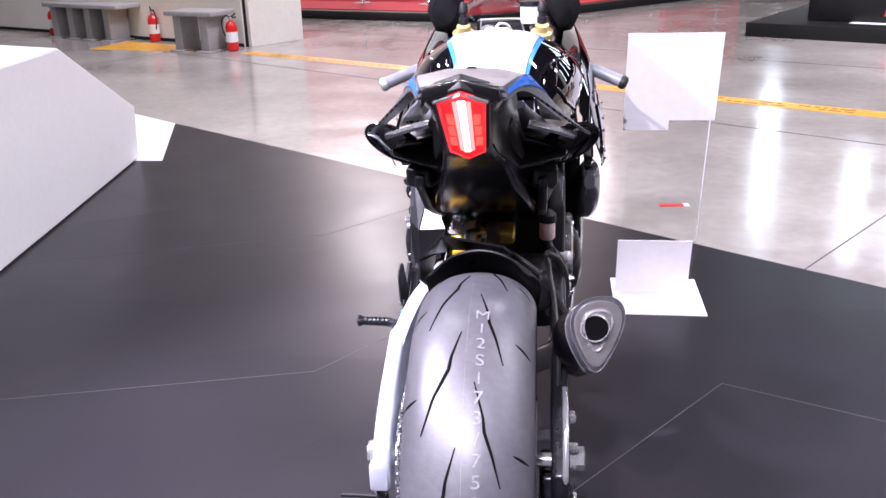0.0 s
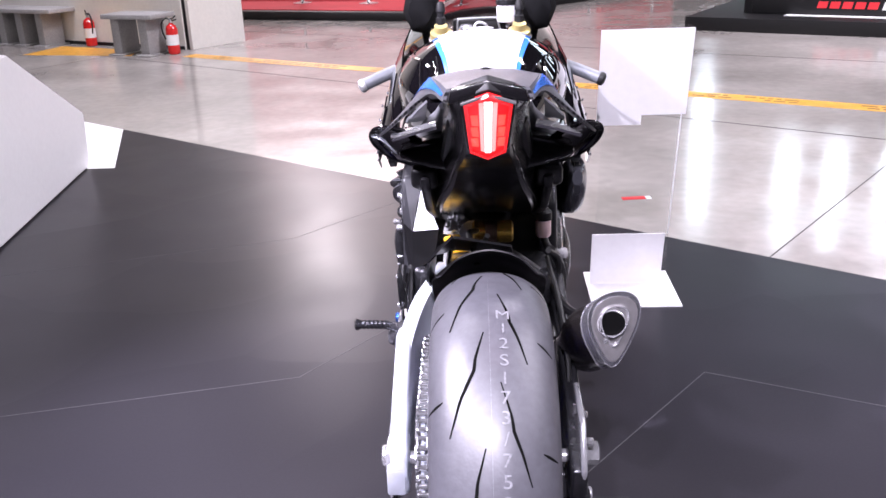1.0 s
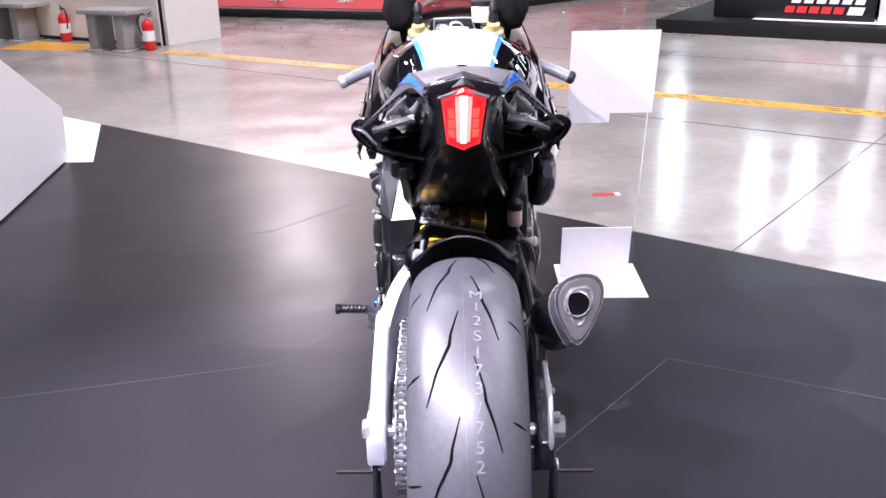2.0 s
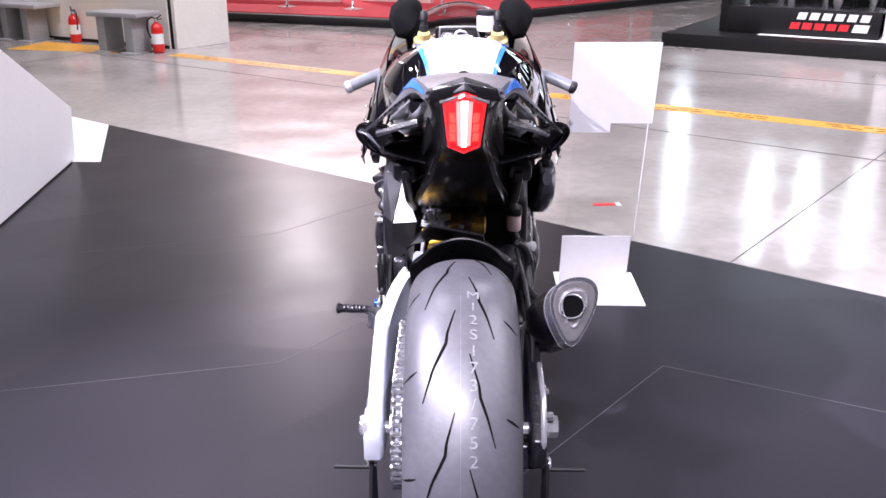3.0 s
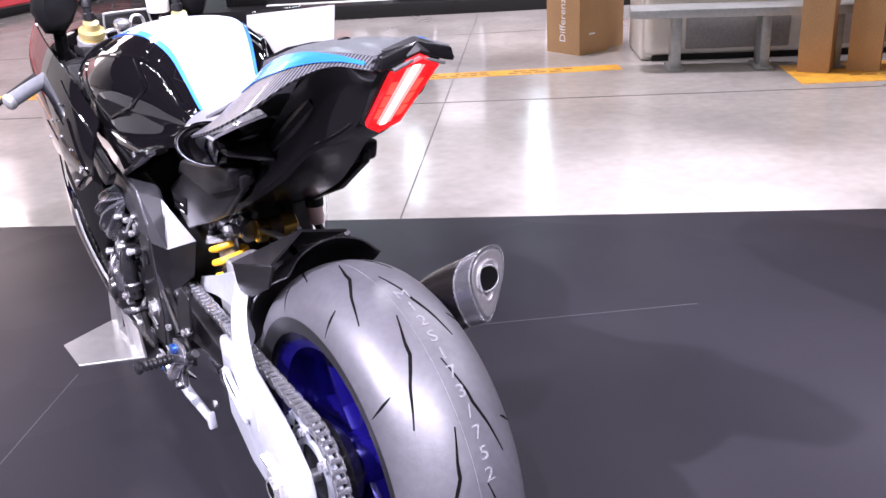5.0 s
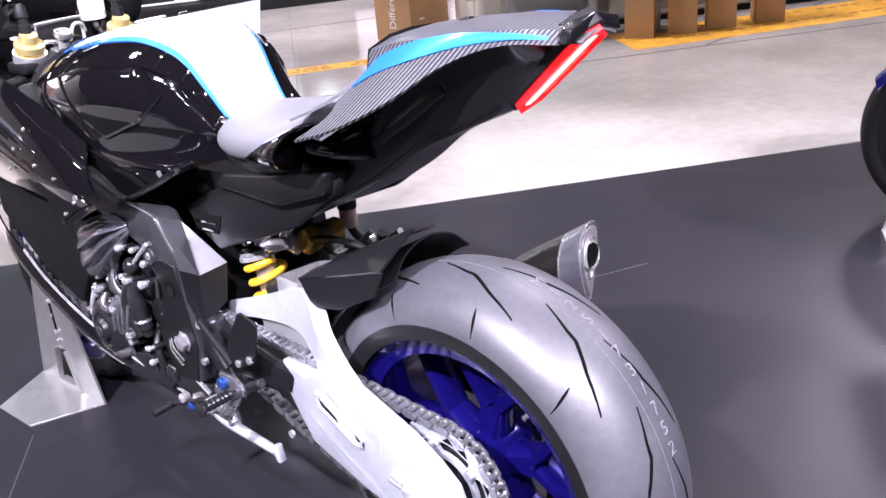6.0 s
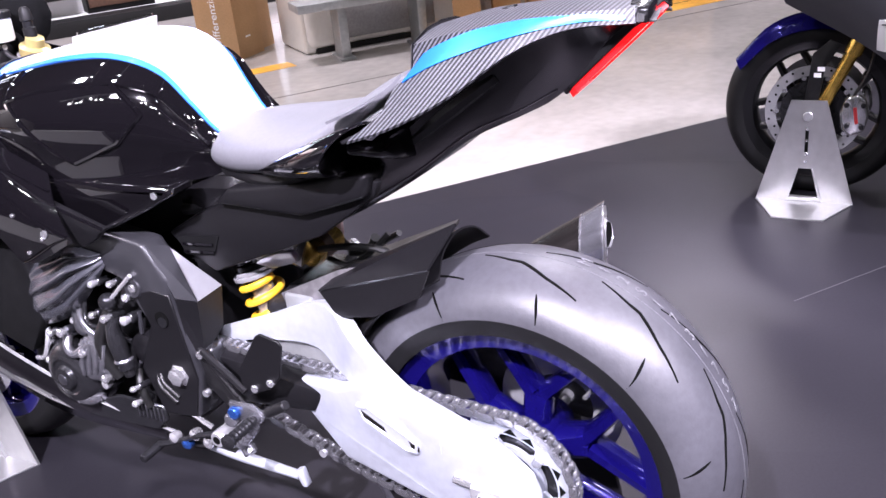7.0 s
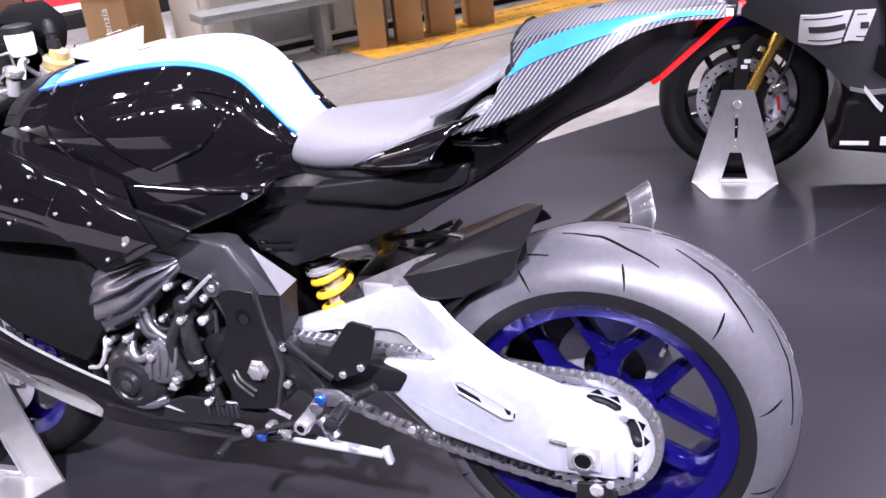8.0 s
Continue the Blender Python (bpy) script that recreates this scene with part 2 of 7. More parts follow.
def box(x0, x1, y0, y1, z0, z1, bevel=0.0, seg=2, m=None):
    return add_box(bm_new(), x0, x1, y0, y1, z0, z1, bevel, seg, m)


def prism(poly, a0, a1, axis="x", bevel=0.0, seg=2):
    """A side outline [(u, v), ...] pushed along an axis: x takes (y, z), y takes (x, z), z takes (x, y)."""
    bm = bm_new()

    def place(a, u, v):
        return {"x": (a, u, v), "y": (u, a, v), "z": (u, v, a)}[axis]

    lo = [bm.verts.new(place(a0, u, v)) for u, v in poly]
    hi = [bm.verts.new(place(a1, u, v)) for u, v in poly]
    n = len(poly)
    bm.faces.new(lo)
    bm.faces.new(hi[::-1])
    for i in range(n):
        bm.faces.new((lo[i], lo[(i + 1) % n], hi[(i + 1) % n], hi[i]))
    bmesh.ops.recalc_face_normals(bm, faces=bm.faces)
    if bevel > 0:
        bmesh.ops.bevel(bm, geom=list(bm.edges), offset=bevel, segments=seg, affect="EDGES", profile=0.5)
    return bm


def spline(pts, n):
    """n points on a Catmull-Rom curve through pts."""
    p = np.asarray(pts, float)
    if len(p) == 2:
        return [Vector(p[0] + (p[1] - p[0]) * k / (n - 1)) for k in range(n)]
    q = np.vstack([2 * p[0] - p[1], p, 2 * p[-1] - p[-2]])
    out = []
    for k in range(n):
        s = k / (n - 1) * (len(p) - 1)
        i = min(int(s), len(p) - 2)
        t = s - i
        a, b, c, d = q[i], q[i + 1], q[i + 2], q[i + 3]
        out.append(Vector(0.5 * (2 * b + (c - a) * t + (2 * a - 5 * b + 4 * c - d) * t * t + (3 * b - a - 3 * c + d) * t ** 3)))
    return out


def add_tube(bm, pts, r, sides=10, n=0, cap=True):
    """A round tube along pts; r is one radius or one for each point."""
    path = spline(pts, n) if n else [Vector(p) for p in pts]
    m = len(path)
    rad = [r] * m if not isinstance(r, (list, tuple)) else [float(np.interp(k / (m - 1), np.linspace(0, 1, len(r)), r)) for k in range(m)]
    rings = []
    side = None
    for k, p in enumerate(path):
        d = (path[min(k + 1, m - 1)] - path[max(k - 1, 0)]).normalized()
        if side is None:
            side = d.cross(Vector((0, 0, 1)) if abs(d.z) < 0.9 else Vector((1, 0, 0))).normalized()
        side = (side - d * side.dot(d)).normalized()
        up = d.cross(side)
        rings.append([bm.verts.new(p + rad[k] * (math.cos(a) * side + math.sin(a) * up)) for a in (2 * math.pi * j / sides for j in range(sides))])
    for a, b in zip(rings, rings[1:]):
        for j in range(sides):
            bm.faces.new((a[j], a[(j + 1) % sides], b[(j + 1) % sides], b[j]))
    if cap:
        bm.faces.new(rings[0][::-1])
        bm.faces.new(rings[-1])
    return bm


def tube(pts, r, sides=10, n=0):
    return add_tube(bm_new(), pts, r, sides, n)


def add_cyl(bm, a, b, r, sides=20, bevel=0.0, r2=None):
    a, b = Vector(a), Vector(b)
    d = (b - a).normalized()
    L = (b - a).length
    r2 = r if r2 is None else r2
    w = min(bevel, r * 0.4, L * 0.4)
    pts = [(0, r - w), (w, r), (L - w, r2), (L, r2 - w)] if w > 0 else [(0, r), (L, r2)]
    add_tube(bm, [a + d * s for s, _ in pts], [q for _, q in pts], sides) if w <= 0 else add_lathe(bm, [(s, q) for s, q in pts], a, d, sides)
    return bm


def add_lathe(bm, prof, origin, axis, sides=32, closed=False):
    """Turn (along, radius) about an axis through origin. closed: the outline is a ring (a tyre); else the ends are capped."""
    o, d = Vector(origin), Vector(axis).normalized()
    s = d.cross(Vector((0, 0, 1)) if abs(d.z) < 0.9 else Vector((1, 0, 0))).normalized()
    u = d.cross(s)
    rings = [[bm.verts.new(o + d * h + max(r, 1e-5) * (math.cos(a) * s + math.sin(a) * u)) for a in (2 * math.pi * j / sides for j in range(sides))] for h, r in prof]
    pairs = list(zip(rings, rings[1:])) + ([(rings[-1], rings[0])] if closed else [])
    for a, b in pairs:
        for j in range(sides):
            bm.faces.new((a[j], a[(j + 1) % sides], b[(j + 1) % sides], b[j]))
    if not closed:
        bm.faces.new(rings[0][::-1])
        bm.faces.new(rings[-1])
    return bm


def lathe(prof, origin, axis, sides=32, closed=False):
    return add_lathe(bm_new(), prof, origin, axis, sides, closed)


def cyl(a, b, r, sides=20, bevel=0.0, r2=None):
    return add_cyl(bm_new(), a, b, r, sides, bevel, r2)


def crom(p, s):
    """Catmull-Rom through the rows of p at s in 0..1."""
    n = len(p)
    q = np.concatenate([[2 * p[0] - p[1]], p, [2 * p[-1] - p[-2]]])
    x = s * (n - 1)
    i = min(int(x), n - 2)
    t = x - i
    a, b, c, d = q[i], q[i + 1], q[i + 2], q[i + 3]
    return 0.5 * (2 * b + (c - a) * t + (2 * a - 5 * b + 4 * c - d) * t * t + (3 * b - a - 3 * c + d) * t ** 3)


class Skin:
    """A smooth sheet over a net of control points; its patches are laid as panels of some thickness."""

    def __init__(self, net):
        self.net = np.asarray(net, float)

    def at(self, u, v):
        return crom(np.array([crom(row, v) for row in self.net]), u)

    def patch(self, u0=0, u1=1, v0=0, v1=1, nu=24, nv=16, off=0.0, thick=0.004, mirror=False, bm=None, edge=None, vedge=None):
        bm = bm or bm_new()
        e = 1e-3
        P = np.zeros((nu + 1, nv + 1, 3))
        N = np.zeros_like(P)
        for i in range(nu + 1):
            for j in range(nv + 1):
                s = j / nv
                a, b = (u0, u1) if edge is None else edge(s)
                u = a + (b - a) * i / nu
                c, d = (v0, v1) if vedge is None else vedge(u)
                v = c + (d - c) * s
                u, v = min(max(u, e), 1 - e), min(max(v, e), 1 - e)
                P[i, j] = self.at(u, v)
                n = np.cross(self.at(u + e, v) - self.at(u - e, v), self.at(u, v + e) - self.at(u, v - e))
                N[i, j] = n / (np.linalg.norm(n) + 1e-12)
        for sx in ((1, -1) if mirror else (1,)):
            k = np.array([sx, 1, 1])
            top = [[bm.verts.new((P[i, j] + N[i, j] * off) * k) for j in range(nv + 1)] for i in range(nu + 1)]
            low = [[bm.verts.new((P[i, j] + N[i, j] * (off - thick)) * k) for j in range(nv + 1)] for i in range(nu + 1)]
            for i in range(nu):
                for j in range(nv):
                    bm.faces.new((top[i][j], top[i + 1][j], top[i + 1][j + 1], top[i][j + 1]))
                    bm.faces.new((low[i][j], low[i][j + 1], low[i + 1][j + 1], low[i + 1][j]))
            for i in range(nu):
                bm.faces.new((top[i][0], low[i][0], low[i + 1][0], top[i + 1][0]))
                bm.faces.new((top[i][nv], top[i + 1][nv], low[i + 1][nv], low[i][nv]))
            for j in range(nv):
                bm.faces.new((top[0][j], top[0][j + 1], low[0][j + 1], low[0][j]))
                bm.faces.new((top[nu][j], low[nu][j], low[nu][j + 1], top[nu][j + 1]))
        return bm


def ramp_of(us, vs):
    """A piecewise straight function through (us, vs)."""
    return lambda u: float(np.interp(u, us, vs))


def skin_line(skin, path, r, off=0.002):
    """A thin raised crease along a path of (u, v) on a skin."""
    pts = []
    for (a, b), (c, d) in zip(path, path[1:]):
        for k in range(7):
            pts.append(skin.at(a + (c - a) * k / 7, b + (d - b) * k / 7))
    pts.append(skin.at(*path[-1]))
    return add_tube(bm_new(), [tuple(p) for p in pts], r, 8)


def quad_on(skin, a, b, c, d, off, thick, n=10):
    """A four-cornered panel laid on a skin; corners are (u, v) in turn."""
    net = []
    for i in range(5):
        s = i / 4
        net.append([skin.at(*[(1 - t) * ((1 - s) * a[k] + s * b[k]) + t * ((1 - s) * d[k] + s * c[k]) for k in (0, 1)]) for t in (0, 0.25, 0.5, 0.75, 1)])
    return Skin(net).patch(0, 1, 0, 1, n, n, off, thick)


def loft(rings, cap=True):
    bm = bm_new()
    vs = [[bm.verts.new(p) for p in r] for r in rings]
    n = len(rings[0])
    for a, b in zip(vs, vs[1:]):
        for j in range(n):
            bm.faces.new((a[j], a[(j + 1) % n], b[(j + 1) % n], b[j]))
    if cap:
        bm.faces.new(vs[0][::-1])
        bm.faces.new(vs[-1])
    return bm


def swell(stations, n=20, steps=24):
    """A rounded body along y: stations of (y, x, z, half width, half height, squareness)."""
    st = np.asarray(stations, float)
    rings = []
    for k in range(steps):
        y, x, z, w, h, e = crom(st, k / (steps - 1))
        ring = []
        for j in range(n):
            a = 2 * math.pi * j / n
            c, s = math.cos(a), math.sin(a)
            ring.append((x + w * math.copysign(abs(c) ** (2 / e), c), y, z + h * math.copysign(abs(s) ** (2 / e), s)))
        rings.append(ring)
    return loft(rings)


# ---------------------------------------------------------------- the hall
def structure(name, bm, mat, label, smooth=False):
    return tagged(part(name, bm, mat, smooth=smooth), label, name.split("_")[0], kind="structure")


FLOOR_Z = -0.012
structure("floor", box(-26, 26, -22, 30, -0.3, FLOOR_Z), M_CONCRETE, "polished grey concrete hall floor with joints and reflections")
structure("ceiling", box(-26, 26, -22, 30, 8.0, 8.2), M_DARK, "dark exhibition hall ceiling")
structure("wall_north", box(-26, 26, 30, 30.2, -0.3, 8.2), M_DARK, "dark far end wall of the hall")
structure("wall_south", box(-26, 26, -22.2, -22, -0.3, 8.2), M_DARK, "dark wall behind the walkway")
structure("wall_east", box(26, 26.2, -22, 30, -0.3, 8.2), M_DARK, "dark side wall of the hall")
structure("wall_west", box(-26.2, -26, -22, 30, -0.3, 8.2), M_DARK, "dark side wall of the hall")


M_LIT = glowing("lit_fascia_panel", (1.0, 0.84, 0.88), 5.0)
M_FLOOD = glowing("floodlight_lens", (0.76, 0.87, 1.0), 9.0)
M_HEAD = glowing("spotlight_lens", (1.0, 0.98, 1.0), 160.0)
fascia = thing("lit_fascia", "large pale luminous fascia over the far stand", "light box")
part("light_box", box(-9.0, 1.5, 21.6, 22.0, 3.8, 7.4, 0.02), M_LIT, fascia)
part("frame_bar", box(-9.1, 1.6, 21.58, 22.02, 3.66, 3.8, 0.01), M_BLACKPL, fascia)
for x in (-8.0, -3.75, 0.5):
    part("hanger", box(x - 0.03, x + 0.03, 21.77, 21.83, 7.38, 8.02), M_GREYSTEEL, fascia)


def floodlight(at):
    t = thing("floodlight", "tall cool-white strip floodlight hung from the hall roof", "lamp", "hall floodlights", at=at)
    part("case", box(-0.26, 0.26, 0.0, 0.2, -3.25, 1.05, 0.02), M_BLACKPL, t)
    part("lens", box(-0.20, 0.20, -0.012, 0.0, -3.15, 0.98), M_FLOOD, t)
    part("hanger", box(-0.04, 0.04, 0.06, 0.14, 1.04, 1.52), M_GREYSTEEL, t)
    return t


flood = floodlight(pose(5.7, 22.9, 6.5))
for x, y in ((7.8, 22.1), (9.0, 22.0), (10.4, 21.9), (12.2, 21.6), (15.2, 19.5), (18.0, 16.5), (-12.0, 25.0)):
    copy_thing(flood, pose(x, y, 6.5, 0, 0, -math.degrees(math.atan2(x, y))))


def spotlight_head(at):
    t = thing("truss_spotlight", "black spotlight head on the stand truss", "lamp", "truss spotlights", at=at)
    part("can", lathe([(0.02, 0.062), (0.03, 0.075), (0.22, 0.070), (0.26, 0.04)], (0, 0, 0), (0, 0, 1), 16), M_BLACKPL, t)
    part("lens", cyl((0, 0, 0.018), (0, 0, 0.026), 0.055, 16), M_HEAD, t)
    return t


head = None
for x in (-3.0, -1.8, -0.6, 0.6, 1.8, 3.0):
    for y in (-3.4, -1.8, 1.4, 3.2):
        m = pose(x + 0.15 * math.sin(7 * y + x), y, 4.75, 8 * math.sin(3 * x), 8 * math.cos(2 * y), 0)
        head = spotlight_head(m) if head is None else (copy_thing(head, m) and head)
for k in range(9):
    for x in (-4.7, -3.9):
        y = -2.6 + 0.78 * k + 0.3 * math.sin(5 * k + x)
        drop = 0.28 * abs(math.sin(4.3 * k + x))
        hung = spotlight_head(pose(x, y, 4.15 + 0.6 * (x < -4) - drop))
        part("hanger", cyl((0, 0, 0.25), (0, 0, 0.31 + drop), 0.012, 8), M_BLACKPL, hung)
for x, z in ((-4.7, 5.06), (-3.9, 4.46)):
    structure("truss", tube([(x, -3.2, z), (x, 4.2, z)], 0.03, 8), M_GREYSTEEL, "steel lighting truss over the stand")
for y in (-3.4, -1.8, 1.4, 3.2):
    structure("truss", tube([(-3.6, y, 5.06), (3.6, y, 5.06)], 0.03, 8), M_GREYSTEEL, "steel lighting truss over the stand")


def strip(name, x0, y0, x1, y1, w, z, mat, label, h=0.002):
    """A flat strip on a floor from one point to another."""
    a, b = Vector((x0, y0, 0)), Vector((x1, y1, 0))
    d = (b - a).normalized()
    n = Vector((-d.y, d.x, 0)) * w / 2
    poly = [(p.x, p.y) for p in (a - n, b - n, b + n, a + n)]
    return tagged(part(name, prism(poly, z, z + h, "z"), mat, smooth=False), label, "floor marking", kind="structure")


# Joints sawn into the concrete.
for a, b in (((-9.0, 11.16), (9.0, -1.19)), ((-6.0, 11.12), (9.5, 2.35)), ((1.021, 1.792), (4.6, 6.56)), ((4.4, 2.0), (7.4, 1.9)), ((-4.6, 6.2), (-1.6, 11.0))):
    strip("floor_joint", *a, *b, 0.005 if a == (1.021, 1.792) else 0.011, FLOOR_Z, M_SEAM, "dark sawn joint in the concrete floor", 0.0012)
strip("yellow_line", -2.9, 7.47, 3.72, 3.51, 0.18, FLOOR_Z, M_YELLOW, "worn yellow safety line painted on the concrete", 0.0016)
structure("yellow_zone", prism([(4.10, 2.33), (4.46, 2.80), (7.2, 1.1), (6.6, 0.75)], FLOOR_Z, FLOOR_Z + 0.0016, "z"), M_YELLOW, "yellow painted keep-clear zone on the concrete")
structure("yellow_zone_west", prism([(-4.75, 7.85), (-3.5, 7.55), (-3.6, 7.95), (-4.6, 8.45)], FLOOR_Z, FLOOR_Z + 0.0016, "z"), M_YELLOW, "yellow painted keep-clear patch on the concrete")

# Two rows of unreadable print on the yellow line, as short bars.
for row in (-0.032, 0.032):
    k = 0.1
    bars = bm_new()
    rnd = random.Random(5 + int(row * 1000))
    a, b = Vector((-2.9, 7.47, 0)), Vector((3.72, 3.51, 0))
    d = (b - a).normalized()
    n = Vector((-d.y, d.x, 0))
    while k < (b - a).length - 0.3:
        w = rnd.uniform(0.03, 0.1)
        if rnd.random() < 0.78 and (k % 1.9) > 0.35:
            p, q = a + d * k + n * row, a + d * (k + w) + n * row
            add_box(bars, -w / 2, w / 2, -0.016, 0.016, 0, 0.0008, m=Matrix.Translation(((p + q) / 2) + Vector((0, 0, FLOOR_Z + 0.0016))) @ Matrix.Rotation(math.atan2(d.y, d.x), 4, "Z"))
        k += w + 0.02
    tagged(part("floor_print", bars, M_YTEXT, smooth=False), "faded dark print on the yellow line", "floor marking", kind="structure")
bars = bm_new()
for k in range(26):
    for row in (-1, 1):
        if (k * 7 + row) % 5:
            c = Vector((4.62, 2.39, 0)) + Vector((0.82, -0.5, 0)) * (k * 0.1) + Vector((0.28, 0.36, 0)) * row * 0.3
            add_box(bars, -0.035, 0.035, -0.014, 0.014, 0, 0.0008, m=Matrix.Translation(c + Vector((0, 0, FLOOR_Z + 0.0016))) @ Matrix.Rotation(-0.55, 4, "Z"))
tagged(part("floor_print", bars, M_YTEXT, smooth=False), "faded dark print on the yellow zone", "floor marking", kind="structure")

# The dark stand floor: one low sheet with a straight edge towards the aisle.
EDGE = lambda x: 2.519 - 0.725 * x
structure("stand_floor", prism([(-2.31, EDGE(-2.31)), (-2.0, 3.25), (-9.0, 3.25), (-9.0, -9.0), (9.0, -9.0), (9.0, EDGE(9.0))], FLOOR_Z - 0.02, 0.0, "z"), M_VINYL, "dark grey satin exhibition stand floor")
structure("stand_floor_white", prism([(-2.312, EDGE(-2.312)), (-2.002, 3.252), (-4.6, 3.252), (-4.6, EDGE(-4.6))], FLOOR_Z - 0.02, 0.0, "z"), M_WHITE, "white corner panel of the stand floor")
M_SEAMLINE = material("stand_floor_seam", (0.055, 0.053, 0.058), 0.4)
for a, b in (((0.592, 0.905), (0.12, 0.30)), ((0.592, 0.905), (1.35, 0.55)), ((-0.80, 2.08), (-0.35, 2.63)), ((-0.80, 2.08), (-1.9, 1.7)), ((1.226, -0.189), (1.95, -0.67)), ((-0.55, 0.9), (-0.30, 1.25)), ((-0.55, 0.9), (-1.5, 0.65))):
    strip("stand_seam", *a, *b, 0.0025, 0.0, M_SEAMLINE, "thin seam between stand floor sheets", 0.0006)


# White faceted counter beside the stand.
def counter():
    t = thing("display_counter", "white faceted laminate counter with a slanted end", "counter")
    prof = [(0.85, 0.004), (3.30, 0.004), (3.36, 0.28), (2.49, 0.715), (0.85, 0.725)]
    bm = bm_new()
    a, b = [], []
    for y, z in prof:
        x = -1.94 - 0.1265 * (y - 1.59) - 0.015 * z
        a.append(bm.verts.new((x, y, z)))
        b.append(bm.verts.new((x - 0.9, y + (0.25 if y > 2 else 0), z * 1.02 + 0.002)))
    bm.faces.new(a)
    bm.faces.new(b[::-1])
    for i in range(5):
        bm.faces.new((a[i], a[(i + 1) % 5], b[(i + 1) % 5], b[i]))
    bmesh.ops.bevel(bm, geom=list(bm.edges), offset=0.006, segments=2, affect="EDGES")
    part("body", bm, M_WHITE, t)
    part("plinth_gap", prism([(-1.925, 1.2), (-2.14, 3.2), (-2.6, 3.2), (-2.4, 1.2)], 0.0005, 0.0035, "z"), M_BLACKPL, t, "black shadow gap strip")
    return t


counter()


# White wall with a doorway gap and a projecting pier.
def wall_run(name, x0, y0, x1, y1, depth, h, mat, label, z=FLOOR_Z):
    a, b = Vector((x0, y0)), Vector((x1, y1))
    d = (b - a).normalized()
    n = Vector((-d.y, d.x)) * depth
    poly = [tuple(a), tuple(b), tuple(b + n), tuple(a + n)]
    return structure(name, prism(poly, z, z + h, "z", 0.004, 1), mat, label)


wall_run("wall_aisle", -14.0, 13.45, -3.06, 7.88, 0.3, 4.2, M_WALL, "cream white painted hall wall")
wall_run("wall_gap", -3.06, 7.90, -2.98, 7.86, 0.25, 4.2, M_BLACKPL, "black door jamb gap in the wall")
wall_run("wall_pier", -2.975, 7.85, -2.58, 8.42, 1.2, 4.2, M_WALL, "white painted pier beside the door")
wall_run("baseboard", -12.0, 12.42, -3.07, 7.872, 0.012, 0.035, M_BLACKPL, "thin dark baseboard along the white wall")
for k in range(2):
    x = -7.6 - 1.3 * k
    strip_wall = wall_run("wall_seam", x, 13.45 - 0.509 * (x + 14.0) - 0.012, x + 0.03, 13.45 - 0.509 * (x + 14.03) - 0.012, 0.01, 4.2, M_SEAM, "door seam in the white wall")


def fire_extinguisher(at):
    t = thing("fire_extinguisher", "red fire extinguisher with black hose on the floor", "extinguisher", "fire extinguishers", at=at)
    part("cylinder", lathe([(0.0, 0.045), (0.012, 0.058), (0.24, 0.058), (0.275, 0.045), (0.29, 0.022), (0.30, 0.02)], (0, 0, 0), (0, 0, 1), 28), M_RED, t)
    part("sticker", lathe([(0.09, 0.0588), (0.19, 0.0588), (0.19, 0.0583), (0.09, 0.0583)], (0, 0, 0), (0, 0, 1), 28, True), M_WPRINT, t, "white instruction sticker")
    v = part("valve", cyl((0, 0, 0.295), (0, 0, 0.335), 0.016, 16, 0.003), M_STEEL, t)
    part("lever", tube([(-0.01, 0, 0.335), (0.03, 0, 0.345), (0.065, 0, 0.37)], 0.007, 8, 6), M_BLACKPL, v)
    part("carry_handle", tube([(-0.01, 0, 0.325), (0.03, 0, 0.325), (0.07, 0, 0.335)], 0.006, 8, 6), M_BLACKPL, v)
    part("hose", tube([(0, 0, 0.32), (-0.05, 0.0, 0.345), (-0.11, 0.0, 0.30), (-0.115, 0.0, 0.22), (-0.085, 0, 0.14)], 0.008, 8, 20), M_CABLE, t)
    return t


ext = fire_extinguisher(pose(-3.085, 7.60, FLOOR_Z, 0, 0, -20))
copy_thing(ext, pose(-4.25, 8.40, FLOOR_Z, 0, 0, 130))
copy_thing(ext, pose(-5.80, 9.10, FLOOR_Z, 0, 0, 150))


def bench(name, length, legs, seat_mat, leg_mat, label, at, height=0.40, depth=0.36, thick=0.045, leg_w=0.1):
    t = thing(name, label, "bench", "benches", at=at)
    part("seat", box(0, length, -depth / 2, depth / 2, height - thick, height, 0.006), seat_mat, t)
    for k in legs:
        leg = part("leg", box(k - leg_w / 2, k + leg_w / 2, -depth * 0.36, depth * 0.36, 0.015, height - thick, 0.004), leg_mat, t)
        part("foot_plate", box(k - leg_w * 0.9, k + leg_w * 0.9, -depth * 0.48, depth * 0.48, 0, 0.015, 0.003), leg_mat, leg)
    return t


bench("stone_bench", 0.62, (0.12, 0.46), M_STONE, M_STONE, "short grey stone bench against the white wall", pose(-3.72, 7.78, FLOOR_Z, 0, 0, -21))
bench("stone_bench", 1.3, (0.12, 0.42, 0.72, 1.05), M_STONE, M_STONE, "long grey stone bench against the white wall", pose(-5.70, 9.02, FLOOR_Z, 0, 0, -26))


